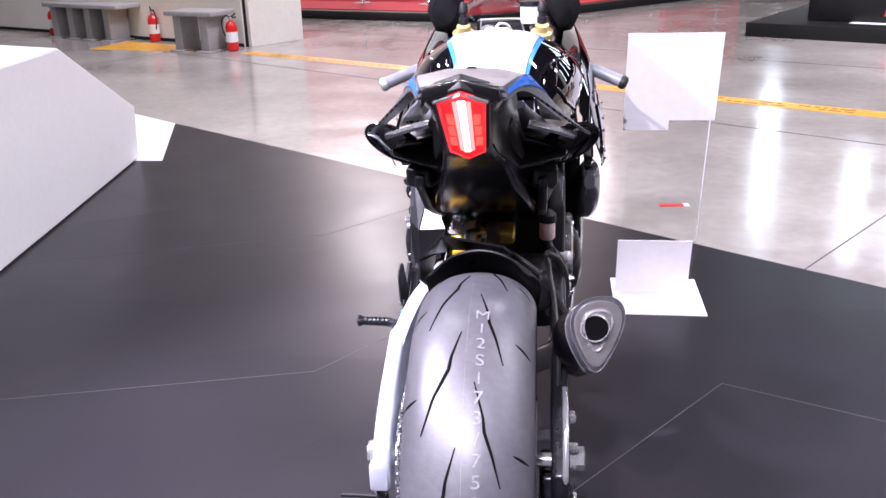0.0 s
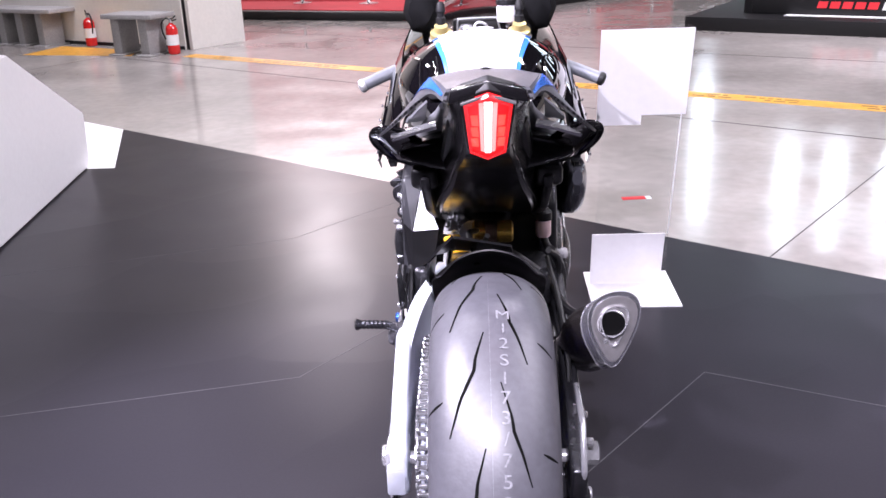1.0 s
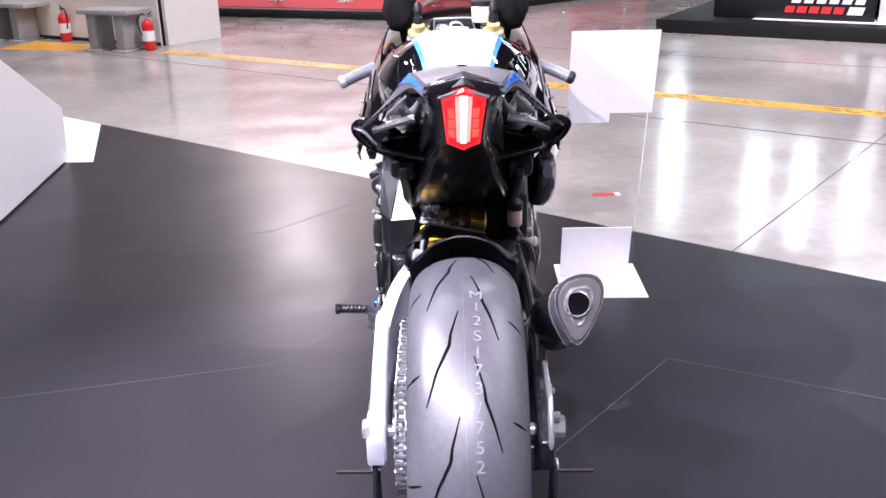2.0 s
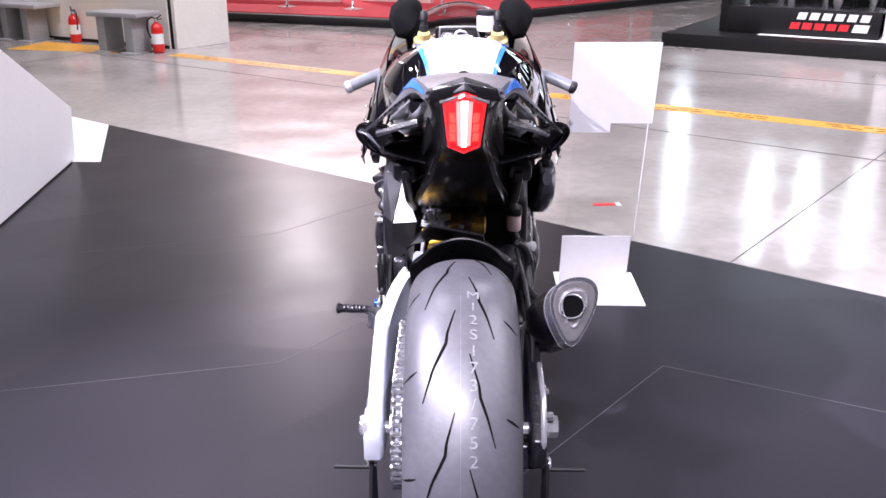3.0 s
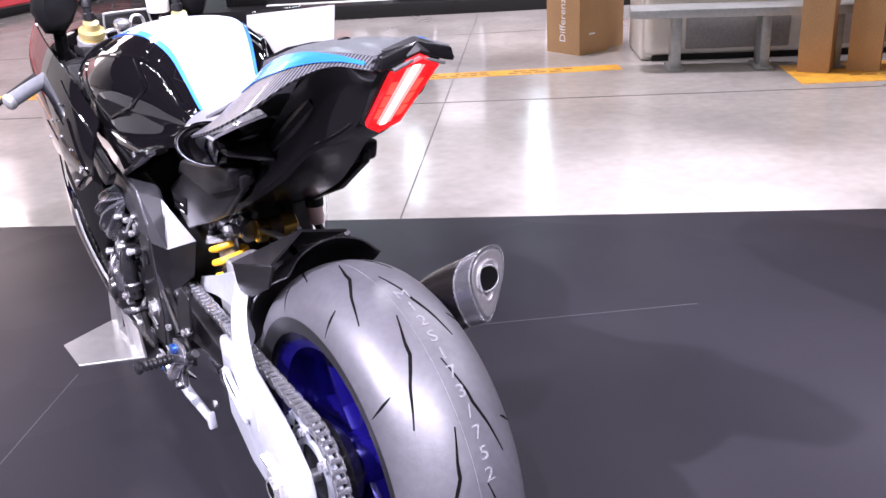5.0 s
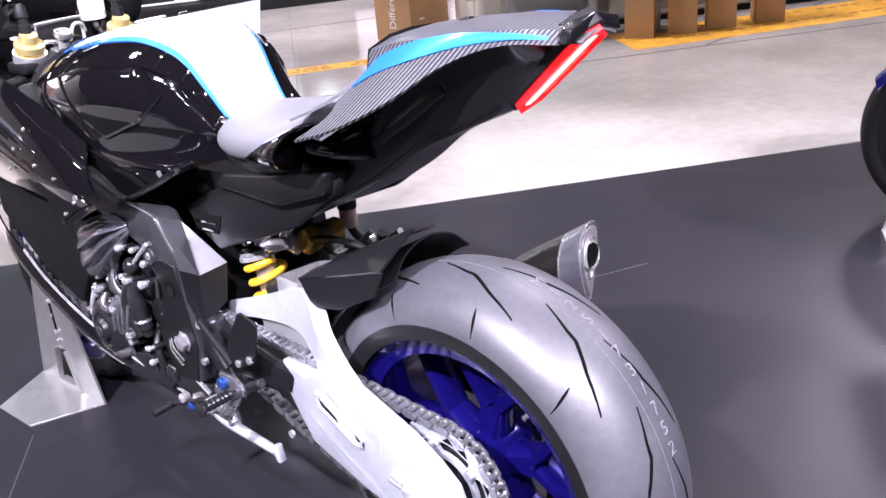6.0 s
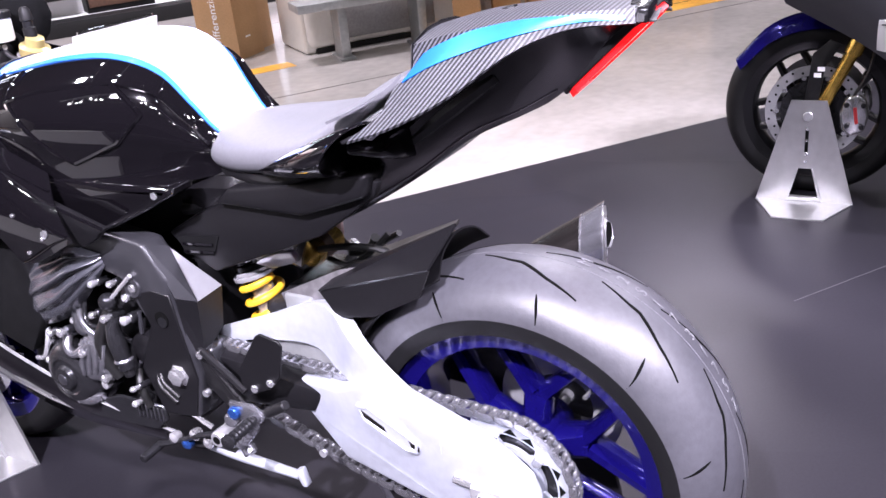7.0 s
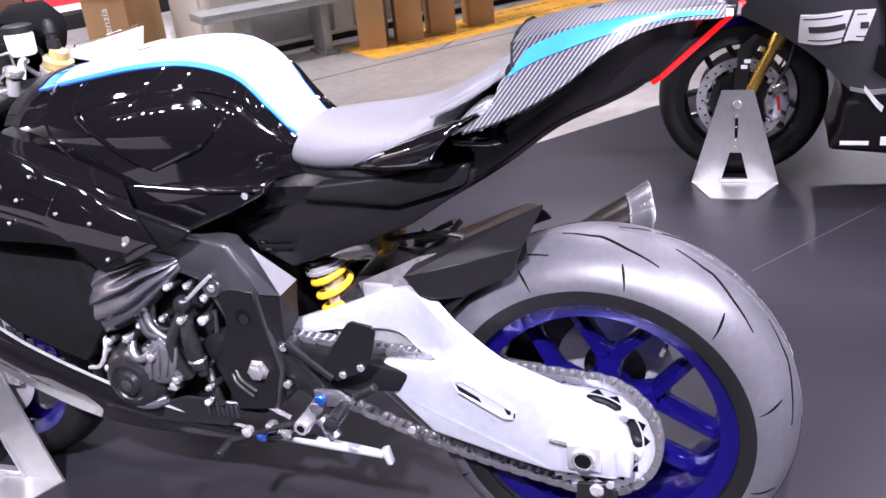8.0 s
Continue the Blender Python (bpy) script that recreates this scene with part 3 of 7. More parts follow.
# Grey painted concrete barrier with a steel bench in front of it.
def barrier():
    t = thing("barrier_block", "pale grey concrete barrier with recessed panels", "barrier")
    d = Vector((0.815, -0.58))
    n = Vector((0.58, 0.815))
    o = Vector((3.93, 3.50))
    m = Matrix(((d.x, n.x, 0, o.x), (d.y, n.y, 0, o.y), (0, 0, 1, FLOOR_Z), (0, 0, 0, 1)))
    bm = box(0, 3.6, 0.04, 0.55, 0.03, 1.15, 0.07, 5)
    bm.transform(m)
    part("block", bm, M_WALL, t)
    for k in range(4):
        bm = bm_new()
        add_box(bm, 0.28 + 0.86 * k, 0.98 + 0.86 * k, 0.034, 0.05, 0.08, 0.34, 0.012)
        bm.transform(m)
        part("recess", bm, M_STONE, t, "grey recessed panel")
    # Black strip standing in for the shade in the gap below the block.
    bm = box(0.06, 3.5, 0.06, 0.5, 0, 0.035)
    bm.transform(m)
    part("foot", bm, M_BLACKPL, t, "black strip put in for shade under the barrier")
    bm = box(-0.02, 0.16, 0.08, 0.7, 0.0, 3.4, 0.03, 3)
    bm.transform(m)
    part("post", bm, M_WALL, t, "pale upright post")
    return t


barrier()
bench("steel_bench", 1.5, (0.3, 0.86, 1.3), M_GREYSTEEL, M_GREYSTEEL, "grey galvanised steel bench in front of the barrier", pose(3.72, 3.43, FLOOR_Z, 0, 0, -40.0), 0.40, 0.30, 0.055, 0.06)


def carton(w, d, h, at, label, text=False, open_top=True):
    t = thing("cardboard_bin" if open_top else "cardboard_carton", label, "box", "cardboard boxes", at=at)
    for x0, x1, y0, y1 in ((0, w, 0, 0.006), (0, w, d - 0.006, d), (0, 0.006, 0.006, d - 0.006), (w - 0.006, w, 0.006, d - 0.006)):
        part("side", box(x0, x1, y0, y1, 0, h), M_CARD, t, smooth=False)
    part("bottom", box(0.006, w - 0.006, 0.006, d - 0.006, 0.002, 0.008), M_CARD, t, smooth=False)
    if open_top:
        part("rim_flap", box(-0.006, w + 0.006, -0.006, -0.001, h - 0.05, h + 0.002, 0.001), M_CARD, t)
        part("rim_flap", box(w + 0.001, w + 0.006, -0.001, d, h - 0.05, h + 0.002, 0.001), M_CARD, t)
        part("rim_flap", box(-0.006, -0.001, -0.001, d, h - 0.05, h + 0.002, 0.001), M_CARD, t)
        part("bag_edge", box(0.05, w - 0.05, -0.0075, -0.006, h - 0.03, h - 0.012), M_WPRINT, t, "white liner edge")
    else:
        part("lid", box(0, w, 0, d, h, h + 0.006, 0.001), M_CARD, t)
    return t


def lettering(name, text, size, mat, parent, at, label="", extrude=0.0006):
    cu = bpy.data.curves.new(name, "FONT")
    cu.body, cu.size, cu.extrude, cu.align_x, cu.align_y = text, size, extrude, "CENTER", "CENTER"
    tmp = bpy.data.objects.new(name, cu)
    scene.collection.objects.link(tmp)
    dg = bpy.context.evaluated_depsgraph_get()
    me = bpy.data.meshes.new_from_object(tmp.evaluated_get(dg))
    bpy.data.objects.remove(tmp)
    me.transform(at)
    me.materials.clear()
    me.materials.append(mat)
    ob = new(name, me)
    if parent is not None:
        ob.parent = parent
    if label:
        ob["label"] = label
    return ob


bin_a = carton(0.30, 0.34, 0.56, pose(3.80, 4.04, FLOOR_Z, 0, 0, 6), "open brown cardboard waste bin with white upright lettering")
lettering("lettering", "Differenzia", 0.085, M_WPRINT, bin_a, pose(-0.0012, 0.17, 0.27, 90, 0, -90) @ pose(0, 0, 0, 0, 0, 90), "white upright lettering on the cardboard")
part("mark", box(0.10, 0.16, -0.0012, -0.0004, 0.14, 0.152), M_WPRINT, bin_a, "small white mark")
carton(0.24, 0.30, 0.56, pose(4.115, 4.14, FLOOR_Z, 0, 0, 10), "open brown cardboard waste bin beside the lettered one")
for k, (x, y) in enumerate(((4.46, 2.42), (4.71, 2.24), (4.95, 2.08), (5.25, 1.88))):
    c = carton(0.20, 0.19, 0.85, pose(x, y, FLOOR_Z + 0.0025, 0, 0, 28 + 3 * k), "tall closed brown cardboard carton on the yellow zone", open_top=False)
    if k == 1:
        part("paper_label", box(0.04, 0.11, -0.0016, -0.0006, 0.12, 0.145), M_WPRINT, c, "small white paper label")


# Red carpeted stand far across the aisle.
def red_stand():
    t = thing("red_stand", "low red carpeted exhibition stand with pale panels", "stand")
    poly = [(-6.5, 11.8), (-0.55, 9.62), (5.2, 15.4), (0.5, 21.0), (-7.5, 17.5)]
    part("platform", prism(poly, FLOOR_Z, 0.09, "z", 0.01, 1), M_BLACKPL, t, "black platform edge")
    inner = [(-6.3, 11.9), (-0.55, 9.80), (5.0, 15.38), (0.45, 20.8), (-7.3, 17.4)]
    part("carpet", prism(inner, 0.0905, 0.10, "z"), M_STAGE, t, "bright red carpet")
    for x0, y0, x1, y1, h, mat in ((-3.6, 12.6, -1.9, 12.05, 0.9, M_PINK), (-1.6, 12.3, -0.55, 11.9, 1.1, M_PINK), (0.4, 12.8, 1.5, 13.8, 1.2, M_PINK), (1.9, 14.2, 3.3, 15.4, 1.3, M_STAGE), (-6.0, 15.5, 3.0, 18.5, 3.4, M_PINK)):
        a, b = Vector((x0, y0)), Vector((x1, y1))
        d = (b - a).normalized()
        n = Vector((-d.y, d.x)) * 0.12
        part("panel", prism([tuple(a), tuple(b), tuple(b + n), tuple(a + n)], 0.10, 0.10 + h, "z", 0.004, 1), mat, t)
    for x, y in ((-2.5, 11.3), (-1.55, 10.95), (-0.35, 10.75), (0.55, 11.45), (1.5, 12.45), (2.6, 13.5)):
        bm = lathe([(0, 0.13), (0.012, 0.13), (0.03, 0.03), (0.05, 0.018), (0.92, 0.018), (0.95, 0.028), (0.98, 0.02)], (x, y, 0.10), (0, 0, 1), 16)
        part("barrier_post", bm, M_CHROME, t, "polished rope barrier post")
    rnd = random.Random(3)
    for x, y, z in ((-3.0, 12.37, 0.45), (-2.3, 12.14, 0.5), (-1.1, 12.08, 0.5), (0.85, 13.2, 0.5)):
        for row in range(3):
            w = rnd.uniform(0.18, 0.42)
            part("print_bar", box(-w / 2, w / 2, -0.02, 0.0, 0.05 * row, 0.05 * row + 0.025, m=Matrix.Translation((x, y - 0.02, z)) @ Matrix.Rotation(-0.32 if x < 0 else 0.75, 4, "Z")), M_REDPRINT if row == 1 else M_BLACKPL, t)
    return t


red_stand()


# Black plinth with display cases on the other side of the aisle.
def case_stand():
    t = thing("display_stand", "long black plinth with glass showcases and cabinets", "stand")
    d = Vector((0.86, -0.51))
    n = Vector((0.51, 0.86))
    o = Vector((2.02, 8.23))
    m = Matrix(((d.x, n.x, 0, o.x), (d.y, n.y, 0, o.y), (0, 0, 1, FLOOR_Z), (0, 0, 0, 1)))

    def put(name, x0, x1, y0, y1, z0, z1, mat, label="", bevel=0.004, parent=None):
        bm = box(x0, x1, y0, y1, z0, z1, bevel)
        bm.transform(m)
        return part(name, bm, mat, parent or t, label)

    put("plinth", 0, 9.0, 0, 3.2, 0, 0.135, M_BLACKPL, "black plinth")
    put("floor_panel", 0.9, 9.0, 0.3, 3.1, 0.135, 0.139, M_WHITE, "white plinth top")
    case = put("case_front", 0.55, 2.02, 0.42, 0.50, 0.139, 0.40, M_BLACKPL, "black case front with lettering shapes")
    put("case_side", 0.47, 0.55, 0.42, 1.1, 0.139, 1.1, M_BLACKPL)
    put("case_back", 0.55, 2.02, 1.02, 1.1, 0.139, 1.1, M_DARK)
    put("case_top", 0.47, 2.02, 0.42, 1.1, 1.1, 1.16, M_BLACKPL)
    put("case_shelf", 0.55, 2.02, 0.50, 1.02, 0.38, 0.40, M_STEEL)
    put("glass_pane", 0.56, 2.0, 0.44, 0.448, 0.40, 1.1, M_GLASS, "clear showcase glass", 0.0)
    rnd = random.Random(11)
    for k in range(9):
        x = 0.66 + 0.15 * k
        bm = lathe([(0, 0.03), (rnd.uniform(0.05, 0.16), rnd.uniform(0.02, 0.055)), (0.2, 0.03), (0.22, 0.012)], (0, 0, 0), (0, 0, 1), 12)
        bm.transform(m @ Matrix.Translation((x, 0.7 + 0.1 * (k % 3), 0.40)))
        part("machined_part", bm, (M_STEEL, M_DARKMET, M_CHROME)[k % 3], t)
    # The sign on the case front: white slanted blocks over a red bar row.
    for k in range(6):
        bm = prism([(0, 0), (0.085, 0), (0.105, 0.07), (0.02, 0.07)], 0.414, 0.419, "y")
        bm.transform(m @ Matrix.Translation((1.24 + 0.118 * k, 0, 0.30)))
        part("letter_block", bm, M_WPRINT, case, "white slanted lettering shape")
    for k in range(5):
        bm = prism([(0, 0), (0.09, 0), (0.105, 0.065), (0.015, 0.065)], 0.414, 0.419, "y")
        bm.transform(m @ Matrix.Translation((1.18 + 0.115 * k, 0, 0.205)))
        part("letter_block", bm, M_REDPRINT, case, "red slanted lettering shape")
    bm = prism([(0, 0), (0.14, 0), (0.16, 0.075), (0.02, 0.075)], 0.414, 0.419, "y")
    bm.transform(m @ Matrix.Translation((1.77, 0, 0.20)))
    part("letter_block", bm, M_WPRINT, case)
    put("white_block", 2.06, 2.24, 0.36, 1.2, 0.139, 1.3, M_WHITE, "white upright panel")
    put("dark_column", 2.26, 2.62, 0.24, 1.2, 0.139, 1.32, M_BLACKPL, "dark upright column")
    put("white_wall", 2.64, 3.15, 0.5, 0.6, 0.139, 1.3, M_WHITE, "white back panel")
    put("shelf_unit", 2.66, 3.1, 0.3, 0.5, 0.30, 0.36, M_BLACKPL)
    put("shelf_unit", 2.66, 3.1, 0.3, 0.5, 0.55, 0.64, M_BLACKPL)
    for k in range(4):
        put("slat", 3.18, 3.78, 0.3, 0.5, 0.19 + 0.20 * k, 0.37 + 0.20 * k, M_BROWN, "brown wooden slat board", 0.006)
        put("slat_edge", 3.18, 3.78, 0.295, 0.31, 0.375 + 0.20 * k, 0.385 + 0.20 * k, M_STEEL, "thin bright edge")
    put("cabinet_back", 3.16, 3.80, 0.31, 0.6, 0.139, 1.0, M_BLACKPL)
    put("white_wall", 3.85, 6.5, 1.6, 1.7, 0.139, 1.3, M_WHITE, "white back panel")
    put("red_bench", 4.0, 5.2, 0.8, 1.3, 0.139, 0.26, M_REDPRINT, "low red seat box")
    put("dark_unit", 4.5, 5.0, 0.9, 1.25, 0.26, 0.95, M_BLACKPL)
    put("dark_column", 5.25, 5.45, 0.4, 0.6, 0.139, 1.35, M_BLACKPL)
    put("white_wall", 0.0, 9.0, 3.05, 3.15, 0.139, 1.4, M_WHITE, "white back panel")
    return t


case_stand()


# Acrylic sign holder with a white board and a white foot.
def sign_stand():
    t = thing("sign_stand", "white information board on a clear acrylic holder", "sign")
    x0, x1 = 0.340, 0.600

    def lean(z):
        return 1.545 - 0.26 * z

    part("foot", box(x0 - 0.01, x1 + 0.02, 1.345, 1.65, 0.0, 0.006, 0.002), M_WHITE, t, "white flat foot plate")

    def sheet(xa, xb, za, zb, off, th):
        bm = bm_new()
        for x in (xa, xb):
            for z in (za, zb):
                for o in (off, off + th):
                    bm.verts.new((x, lean(z) + o, z))
        bmesh.ops.convex_hull(bm, input=list(bm.verts))
        return bm

    part("lower_card", sheet(x0, x1 - 0.02, 0.006, 0.204, -0.004, 0.003), M_WHITE, t, "white lower card", smooth=False)
    ac = part("acrylic_sheet", sheet(x0 + 0.01, x1 - 0.01, 0.006, 0.90, 0.0, 0.004), M_GLASS, t, "clear acrylic sheet", smooth=False)
    ac.visible_shadow = False
    # Light caught along the clear edge, put in as a white strip.
    part("acrylic_edge", sheet(x1 - 0.0125, x1 - 0.010, 0.204, 0.628, -0.001, 0.006), M_WPRINT, t, "pale strip put in for light along the acrylic edge", smooth=False)
    part("board", sheet(x0 - 0.008, x1, 0.628, 0.893, -0.006, 0.005), M_WHITE, t, "white printed board", smooth=False)
    part("board_tab", sheet(x0 - 0.008, x0 + 0.127, 0.596, 0.628, -0.006, 0.005), M_WHITE, t, smooth=False)
    return t


sign_stand()
tag = thing("floor_tag", "small red and white tape tag on the concrete", "sticker")
part("red_tape", box(-0.065, 0.04, -0.02, 0.02, 0, 0.002, 0.0006, m=pose(0.66, 2.565, FLOOR_Z, 0, 0, 5)), M_REDPRINT, tag)
part("white_tape", box(0.041, 0.065, -0.022, 0.022, 0, 0.002, 0.0006, m=pose(0.66, 2.565, FLOOR_Z, 0, 0, 5)), M_WPRINT, tag)


# ---------------------------------------------------------------- wheels
def tyre_radius(prof, x):
    xs = [p[0] for p in prof]
    rs = [p[1] for p in prof]
    return float(np.interp(x, xs, rs))


def tyre_profile(R, hw, bead, steps=14):
    """(x, radius) across the crown from sidewall to sidewall."""
    out = []
    for k in range(-steps, steps + 1):
        s = k / steps
        x = hw * math.sin(s * math.pi / 2 * 0.97) / math.sin(math.pi / 2 * 0.97)
        out.append((x, R - hw * 0.70 * (1 - math.cos(s * math.pi / 2 * 0.97)) ** 1.05))
    return out


def wheel_parts(parent, c, R, hw, bead, rim_hw, rim_mat, sides=96, spokes=5, tread=True, label="blue anodised rim"):
    rubber = M_RUBBER if tread else M_WALLRUB
    c = Vector(c)
    prof = tyre_profile(R, hw, bead)
    lo, hi = prof[0], prof[-1]
    inside = [(hw * 0.86, hi[1] - 0.010), (0.0, R - 0.035), (-hw * 0.86, hi[1] - 0.010)]
    tyre = part("tyre", lathe(prof + inside, c, (1, 0, 0), sides, True), rubber, parent, "scuffed grey-black slick-style tyre" if tread else "clean black tyre")
    for s in (-1, 1):
        wall = [(s * hi[0], hi[1] + 0.0008), (s * (hw + 0.0005), hi[1] - 0.012), (s * (hw - 0.004), hi[1] - 0.026), (s * (rim_hw + 0.004), bead + 0.004), (s * (rim_hw - 0.012), bead - 0.004), (s * (rim_hw - 0.012), hi[1])]
        part("sidewall", lathe(wall, c, (1, 0, 0), sides, True), M_WALLRUB, tyre)
    rimp = [(-rim_hw, bead), (-rim_hw + 0.002, bead + 0.002), (-rim_hw + 0.008, bead - 0.004), (-rim_hw + 0.012, bead - 0.022), (-rim_hw * 0.45, bead - 0.034), (rim_hw * 0.45, bead - 0.034), (rim_hw - 0.012, bead - 0.022), (rim_hw - 0.008, bead - 0.004), (rim_hw - 0.002, bead + 0.002), (rim_hw, bead), (rim_hw - 0.003, bead - 0.006), (rim_hw - 0.008, bead - 0.030), (rim_hw * 0.45, bead - 0.040), (-rim_hw * 0.45, bead - 0.040), (-rim_hw + 0.008, bead - 0.030), (-rim_hw + 0.003, bead - 0.006)]
    rim = part("rim", lathe(rimp, c, (1, 0, 0), sides, True), rim_mat, parent, label)
    part("hub", lathe([(-rim_hw * 0.8, 0.034), (-rim_hw * 0.7, 0.042), (-0.02, 0.048), (0.02, 0.048), (rim_hw * 0.7, 0.042), (rim_hw * 0.8, 0.034)], c, (1, 0, 0), 28), rim_mat, rim)
    ro = bead - 0.034
    for k in range(spokes):
        a = 2 * math.pi * k / spokes + 0.12
        bm = bm_new()
        fork = 0.47 * ro
        for da in (-1, 1):
            p0 = Vector((0, 0, 0.040))
            p1 = Vector((0, 0.010 * da, fork))
            p2 = Vector((0, 0.41 * da * ro, ro * 0.925))
            for (q0, q1, w0, w1, d0, d1) in ((p0, p1, 0.022, 0.014, 0.030, 0.024), (p1, p2, 0.013, 0.0095, 0.024, 0.026)):
                d = (q1 - q0).normalized()
                n = Vector((0, -d.z, d.y))
                vs = []
                for q, w, dd in ((q0, w0, d0), (q1, w1, d1)):
                    for sx, sn in ((-1, -0.55), (-0.55, -1), (0.55, -1), (1, -0.55), (1, 0.55), (0.55, 1), (-0.55, 1), (-1, 0.55)):
                        vs.append(bm.verts.new(q + Vector((sx * dd, 0, 0)) + n * (sn * w)))
                for j in range(8):
                    bm.faces.new((vs[j], vs[(j + 1) % 8], vs[8 + (j + 1) % 8], vs[8 + j]))
                bm.faces.new(vs[:8][::-1])
                bm.faces.new(vs[8:])
        bm.transform(Matrix.Translation(c) @ Matrix.Rotation(a, 4, "X"))
        part("spoke", bm, rim_mat, rim)
    if tread:
        surf = lambda th, x: c + Vector((x, -(tyre_radius(prof, x) + 0.0006) * math.sin(th), (tyre_radius(prof, x) + 0.0006) * math.cos(th)))

        def groove(start, turns, across, w):
            """A tread cut along (degrees round, metres across), tapered at both ends."""
            bm = bm_new()
            n = 22
            rows = []
            for k in range(n + 1):
                q = k / n
                e = min(q + 0.02, 1.0) - max(q - 0.02, 0.0)
                at = lambda f: (radians(start + float(np.interp(f, np.linspace(0, 1, len(turns)), turns))), float(np.interp(f, np.linspace(0, 1, len(across)), across)))
                th, x = at(q)
                (ta, xa), (tb, xb) = at(max(q - 0.02, 0.0)), at(min(q + 0.02, 1.0))
                dt, dx = (tb - ta) * R, xb - xa
                ln = math.hypot(dt, dx)
                ww = w * (0.3 + 0.7 * math.sin(math.pi * min(max(q, 0.04), 0.96)))
                px, pt = -dt / ln * ww / 2, dx / ln * ww / 2 / R
                rows.append((bm.verts.new(surf(th - pt, x - px)), bm.verts.new(surf(th + pt, x + px))))
            for a, b in zip(rows, rows[1:]):
                bm.faces.new((a[0], a[1], b[1], b[0]))
            r = bmesh.ops.extrude_face_region(bm, geom=list(bm.faces))
            for v in [v for v in r["geom"] if isinstance(v, bmesh.types.BMVert)]:
                v.co += (c - v.co).normalized() * 0.002
            part("tread_groove", bm, M_GROOVE, tyre)

        for k in range(11):
            t0 = 360 / 11 * k
            groove(t0 + 22.0, (0, 8.5, 12.0, 20.0, 30.0), (-0.013, -0.026, -0.028, -0.049, -0.065), 0.0052)
            groove(t0 + 4.9, (0, 9.5, 13.0, 19.0, 27.0), (0.011, 0.026, 0.028, 0.040, 0.052), 0.0048)
            groove(t0 + 9.0, (0, 1.0, 2.5), (-0.075, -0.086, -0.099), 0.0044)
            groove(t0 + 23.6, (0, 1.0, 2.6), (0.070, 0.080, 0.092), 0.0044)
        seam = [(-0.0040, R - 0.001), (-0.0040, R + 0.0004), (-0.0035, R + 0.0004), (-0.0035, R - 0.001)]
        part("mould_seam", lathe([(x, r) for x, r in seam], c, (1, 0, 0), sides, True), M_CHALK, tyre, "thin pale mould seam round the tread")
    return tyre, rim, prof


# ---------------------------------------------------------------- the motorcycle
BIKE = Matrix.Rotation(radians(0.8), 4, "Z")
bike = thing("motorcycle", "black sport motorcycle with white tank, blue rims and lit tail light", "motorcycle", at=BIKE)
AX = Vector((0.0, 0.0, 0.326))


# Rear wheel, with sprocket and brake disc.
rw = part("rear_wheel", cyl((-0.15, 0, 0.326), (0.16, 0, 0.326), 0.0125, 16, 0.002), M_STEEL, bike, "rear wheel with scuffed tyre on a blue rim")
tyre_r, rim_r, prof_r = wheel_parts(rw, AX, 0.326, 0.100, 0.2325, 0.083, M_RIM)
SPX = -0.118
bm = bm_new()
n = 43
ring = []
for k in range(n * 2):
    a = math.pi * k / n
    r = 0.113 if k % 2 else 0.104
    ring.append((AX.y + r * math.cos(a), AX.z + r * math.sin(a)))
bm = bm_new()
for x in (SPX - 0.003, SPX + 0.003):
    o = [bm.verts.new((x, y, z)) for y, z in ring]
    h = [bm.verts.new((x, AX.y + (y - AX.y) * 0.0835 / math.hypot(y - AX.y, z - AX.z), AX.z + (z - AX.z) * 0.0835 / math.hypot(y - AX.y, z - AX.z))) for y, z in ring]
    for i in range(2 * n):
        bm.faces.new((o[i], o[(i + 1) % (2 * n)], h[(i + 1) % (2 * n)], h[i]))
bm.verts.ensure_lookup_table()
for base in (0, 2 * n):
    for i in range(2 * n):
        j = (i + 1) % (2 * n)
        bm.faces.new((bm.verts[base + i], bm.verts[base + j], bm.verts[4 * n + base + j], bm.verts[4 * n + base + i]))
sprocket = part("sprocket", bm, M_ALU, rw, "toothed pale metal rear sprocket", smooth=False)
part("sprocket_ring", lathe([(SPX - 0.003, 0.054), (SPX - 0.003, 0.064), (SPX + 0.004, 0.064), (SPX + 0.004, 0.054)], AX, (1, 0, 0), 40, True), M_ALU, sprocket)
for k in range(6):
    a = k * math.pi / 3 + 0.3
    arm = [(0.058, -0.016), (0.074, -0.008), (0.086, -0.017), (0.086, 0.017), (0.074, 0.008), (0.058, 0.016)]
    part("sprocket_arm", prism([(AX.y + r * math.cos(a) - w * math.sin(a), AX.z + r * math.sin(a) + w * math.cos(a)) for r, w in arm], SPX - 0.0045, SPX + 0.002, "x", 0.001, 1), M_ALU, sprocket)
part("sprocket_carrier", lathe([(-0.112, 0.05), (-0.108, 0.088), (-0.085, 0.088), (-0.06, 0.06)], AX, (1, 0, 0), 40), M_DARKMET, rw, "dark sprocket carrier")
for k in range(6):
    a = k * math.pi / 3 + 0.3
    p = AX + Vector((SPX - 0.004, 0.076 * math.cos(a), 0.076 * math.sin(a)))
    part("sprocket_bolt", cyl(p, p + Vector((-0.010, 0, 0)), 0.008, 6), M_CHROME, rw)
    for da, w in ((0.36, 0.011), (0.70, 0.011)):
        tri3 = [(0.0865, -w), (0.0865, w), (0.0965, 0.0)]
        part("sprocket_cutout", prism([(AX.y + r * math.cos(a + da) - v * math.sin(a + da), AX.z + r * math.sin(a + da) + v * math.cos(a + da)) for r, v in tri3], SPX - 0.0036, SPX - 0.002, "x"), M_GROOVE, sprocket, "dark triangular lightening hole")
